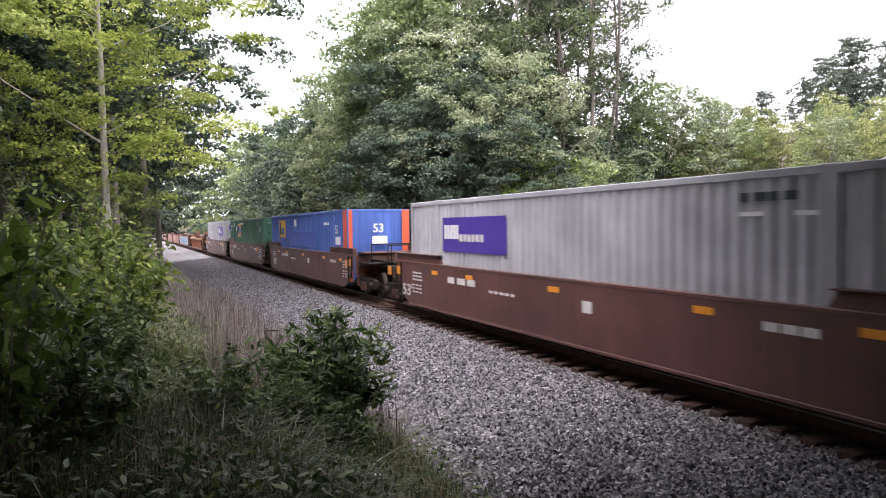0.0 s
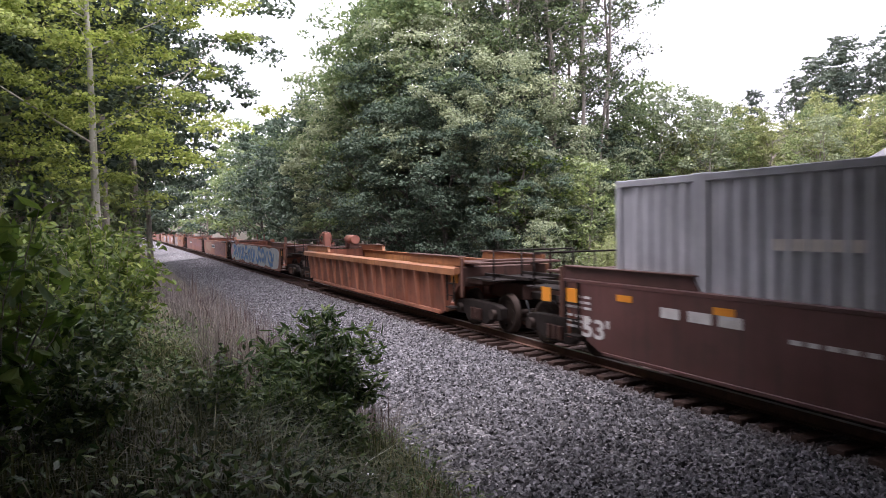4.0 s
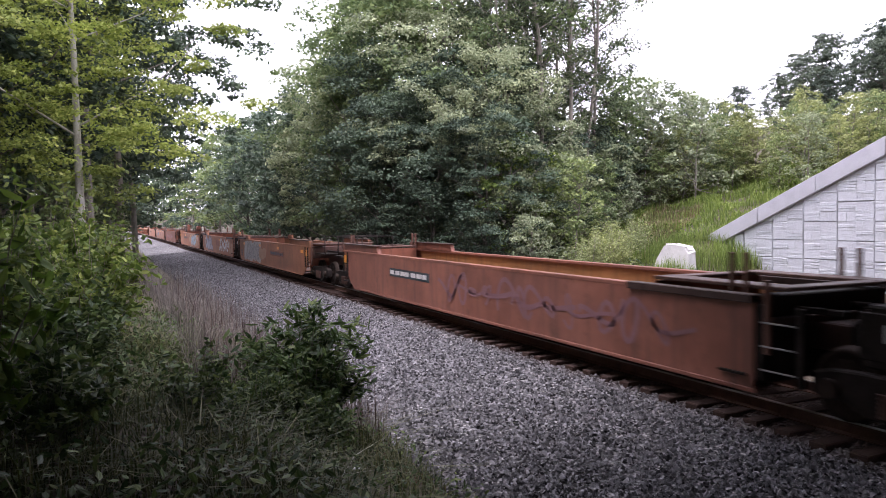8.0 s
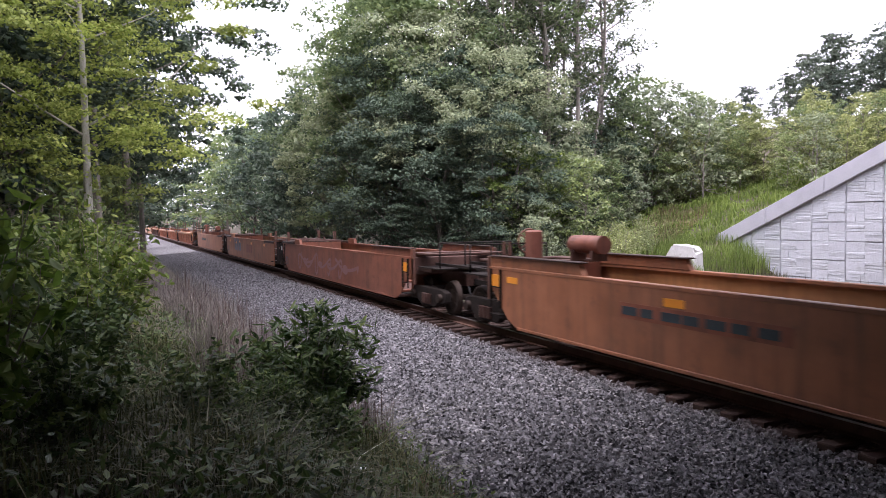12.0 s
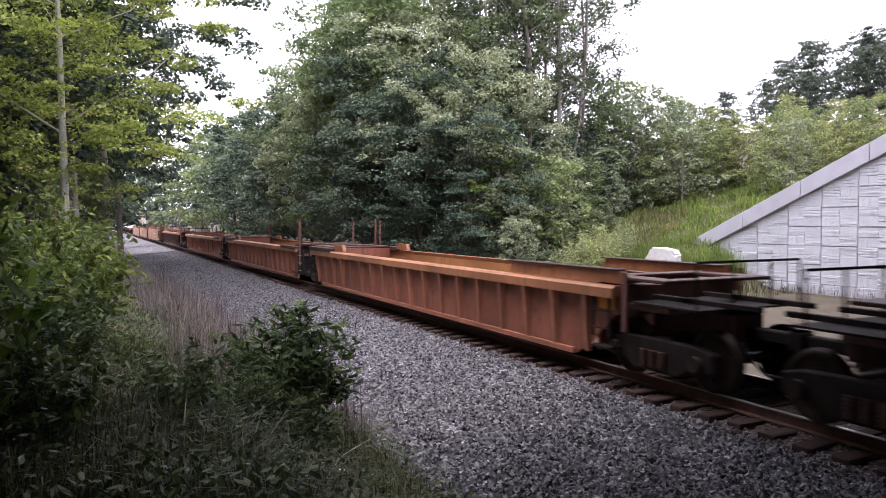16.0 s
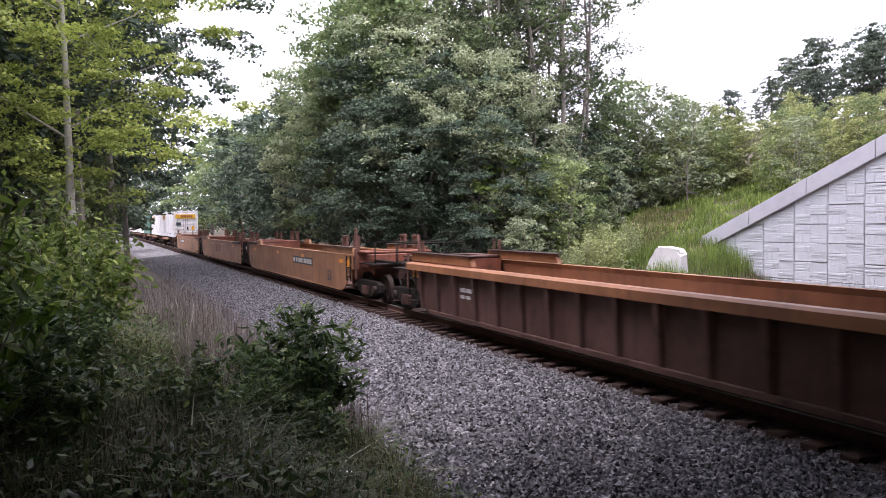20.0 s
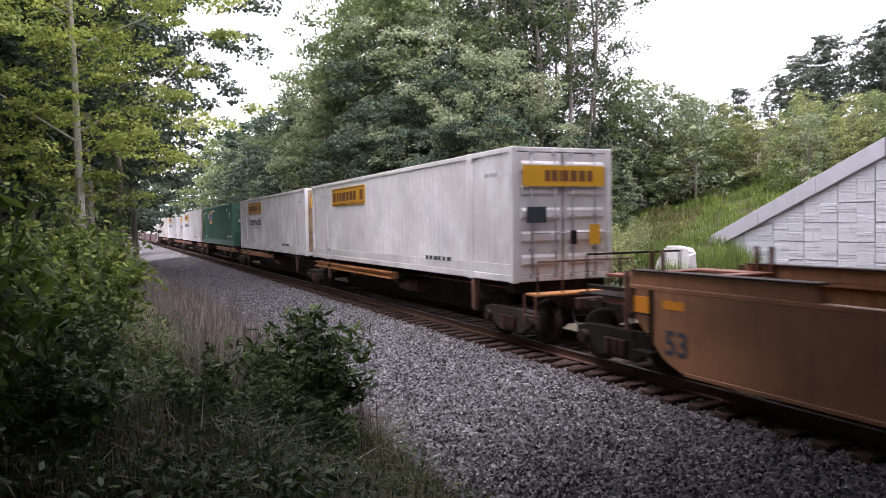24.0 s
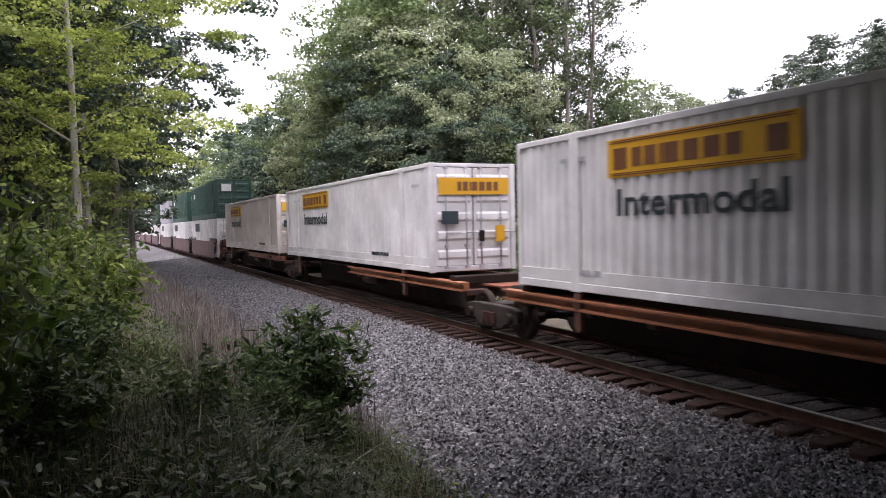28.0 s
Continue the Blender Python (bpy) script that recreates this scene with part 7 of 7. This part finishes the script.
        mark("53", 188.9)
    if k == 191:
        piece((2, 1, 0, 3), 193.9, 198.3, 0.38, 1.42, "sp_white", "sp_grey", 0.10, 0.35)
        spray(43, 192.4, 193.8, 0.4, 1.2, 2, "sp_faded", None, "sp_faded", 0.1, "faded_tag")
        piece((4, 5, 6, 7), 201.9, 206.2, 0.44, 1.40, "sp_lavender", "sp_dark", 0.30, 0.05, name="piece")
        emblem(198.5, 200.3, 0.80, 1.2)
        mark("53", 207.5)
    if k == 210:
        number(220.6, 224.0, 0.90, 1.16, "rustbrown", "ink")
        piece((1, 3, 2, 0), 213.0, 217.3, 0.36, 1.42, "sp_sky", "sp_slate", 0.24, 0.3, "sp_faded")
        spray(52, 217.4, 219.0, 0.5, 1.3, 2, "sp_faded", None, "sp_faded", 0.1, "faded_tag")
        decal(car, 212.2 - mid_s, 212.9 - mid_s, 1.0, 1.42, M["logo_orange"], -1.362, "patch", 0.012)
        decal(car, 211.6 - mid_s, 212.2 - mid_s, 0.9, 1.25, M["sp_pink"], -1.362, "patch")
    if k == 231:
        mark("53", 249.6)
        spray(61, 238.5, 246.5, 0.35, 1.3, 5, "sp_mauve", None, None, 0.12, "faded_tag")
    if k == 252:
        spray(65, 263.3, 265.9, 0.60, 1.44, 3, "sp_dark", None, "sp_slate", 0.06, "grey_patch")
        decal(car, 264.6 - mid_s, 265.0 - mid_s, 1.12, 1.26, M["amber"], -1.412, "reflector")
        emblem(259.0, 261.2, 0.66, 1.16)
        mark("53", 268.9)
    if k == 271:
        number(282.7, 285.9, 0.90, 1.18, "rustbrown", "ink")
        decal(car, 281.6 - mid_s, 281.9 - mid_s, 0.94, 1.14, M["ink"], -1.362, "stencil_patch")
    if k == 378:
        number(385.0, 388.1, 0.90, 1.20)
        mark("53", 383.0)
        mark("53", 397.4)
    if k == 400:
        mark("53", 416.9)
        emblem(408.2, 410.6, 0.72, 1.18)
    if k == 419:
        number(430.4, 433.5, 0.88, 1.20)
        mark("53", 437.0)
        mark("53", 424.0)
    if k in (191, 170, 210, 252, 378, 400, 419):
        for y in (-half + 3.6, -2.2, 2.3, half - 3.4):
            decal(car, y - 0.22, y + 0.22, 1.19, 1.32, M["amber"], -1.362, "reflector", 0.006)
    if k == 355:
        for y in (-7.5, -4.2, -1.0, 2.2, 5.4, 8.0):
            decal(car, y - 0.25, y + 0.25, 1.385, 1.445, M["amber"], -1.422, "reflector", 0.004)
        bars(car, 4.9, 5.8, 0.9, 1.0, M["lettering"], -1.272, 3, 6)
        bars(car, 4.9, 5.8, 0.75, 0.83, M["lettering"], -1.272, 3, 7)

SPINE = "rusty spine car with orange side beams under containers"
spines = ((440.2, 458.2, "ca", ((448.8, 457.5),), (443.5, 455.65)), (458.2, 476.3, "aa", ((466.45, 475.3),), (460.8, 473.0)),
          (476.3, 495.2, "ac", ((477.9, 486.6), (492.0, 494.4)), (479.75, 491.95)), (495.2, 514.3, "ca", ((496.6, 499.0), (504.6, 513.4)), (498.5, 510.7)),
          (514.3, 533.4, "aa", ((515.4, 524.2),), (519.1, 531.3)), (533.4, 553.7, "ac", ((534.8, 543.4),), (537.3, 549.5)))
for S0, S1, e, beam, hooks in spines:
    ridden.append(spine_car(S0, S1, e, M["beam"] if S0 < 490 else M["orange"], SPINE, beam, hooks))
boxes = ((449.7, "c_white", "clean white container with a yellow panel and yellow door strip", "l", 2.9, False, None),
         (467.05, "c_white", "white container with yellow panel and dark lettering, brown-stained end", "", 2.85, True, "dirtyend"),
         (486.3, "c_green", "green container with orange square emblem on a spine car", "l", 2.6, True, None),
         (504.63, "c_white", "white container with yellow panel and dark lettering, brown-stained end", "", 2.95, True, "dirtyend"),
         (525.2, "c_white", "white container with lettered side and white doors", "l", 3.0, True, None),
         (543.4, "c_beige", "off-white container with yellow panel", "l", 2.4, True, None))
for S, paint, label, doors, back, word, ep in boxes:
    c = container(S, 1.25, M[paint], label, doors, M[ep] if ep else None)
    if paint == "c_green":
        green_marks(c, 4.5, 5)
        p = part("end_mark", box(-0.85, -0.1, -h - 0.2, -h - 0.19, 2.02, 2.42), M["logo_orange"], c, "orange emblem")
        for xx in (-0.78, -0.55, -0.32):
            part("emblem_bar", box(xx, xx + 0.16, -h - 0.206, -h - 0.198, 2.08, 2.36), M["ink"], p)
        lettering(c, "53", -0.95, 1.62, 0.22, M["white"], 0, "length_mark", "end").location = (-0.95, -h - 0.19, 1.62)
        part("data_plate", box(-0.2, 0.35, -h - 0.19, -h - 0.18, 1.02, 1.24), M["lettering"], c)
    else:
        yellow_side(c, back, word, int(S))
        if doors or S < 470:
            yellow_end(c, bool(doors))
    ridden.append(c)

# double-stacked cars at the tail
S = 553.7
for i in range(13):
    S1 = S + 20.0
    ridden.append(well_car(S, S1, M["brown"], "brown steel well car under stacked containers", ends=("ca", "aa", "ac")[i % 3], inner=M["brown"]))
    low = container(S + 10, 0.36, M["c_white"], "white container in the well of a stack car", "l")
    up = container(S + 10, 0.36 + CH + 0.02, M["c_darkgreen"] if i < 2 else M[("c_white", "c_white", "c_grey", "c_darkgreen")[i % 4]], "upper container of a double stack", "l")
    decal(low, 2.5, 5.5, 1.9, 2.6, M["ink"], SIDE, "emblem_panel")
    if i < 2:
        bars(up, 4.5, 6.0, 1.9, 2.3, M["white"], SIDE, 1, 3)
        part("end_panel_sign", box(-0.9, -0.2, -h - 0.13, -h - 0.12, 2.0, 2.5), M["white"], up)
    ridden += [low, up]
    S = S1


WHERE = {w.name: car.location.y + w.parent.location.y + w.location.y for w, car, sx, sy in SPINS}


def motions():
    """The train rolls past at an even speed; wheels turn while they are near."""
    for thing in ridden:
        x, y, z = thing.location
        walk(thing, [(t, pose(x, y - SPEED * t, z)) for t in (0.0, 7.0, 14.0, 21.0, 28.0)])
    for wheel, car, sx, sy in SPINS:
        if sx > 0:
            continue
        x, y, z = wheel.location
        far = WHERE[wheel.name]
        f0, f1 = round(30 * (far - 34) / SPEED), round(30 * (far - 3) / SPEED)
        f0, f1 = max(0, f0), min(840, f1)
        if f1 <= f0:
            continue
        rows = [(f / 30, pose(x, y, z, -math.degrees(SPEED * (f - f0) / 30 / 0.458), 0, 180)) for f in range(f0, f1 + 1)]
        rows = ([(0.0, rows[0][1])] if f0 > 0 else []) + rows + ([(28.0, rows[-1][1])] if f1 < 840 else [])
        walk(wheel, rows)


motions()
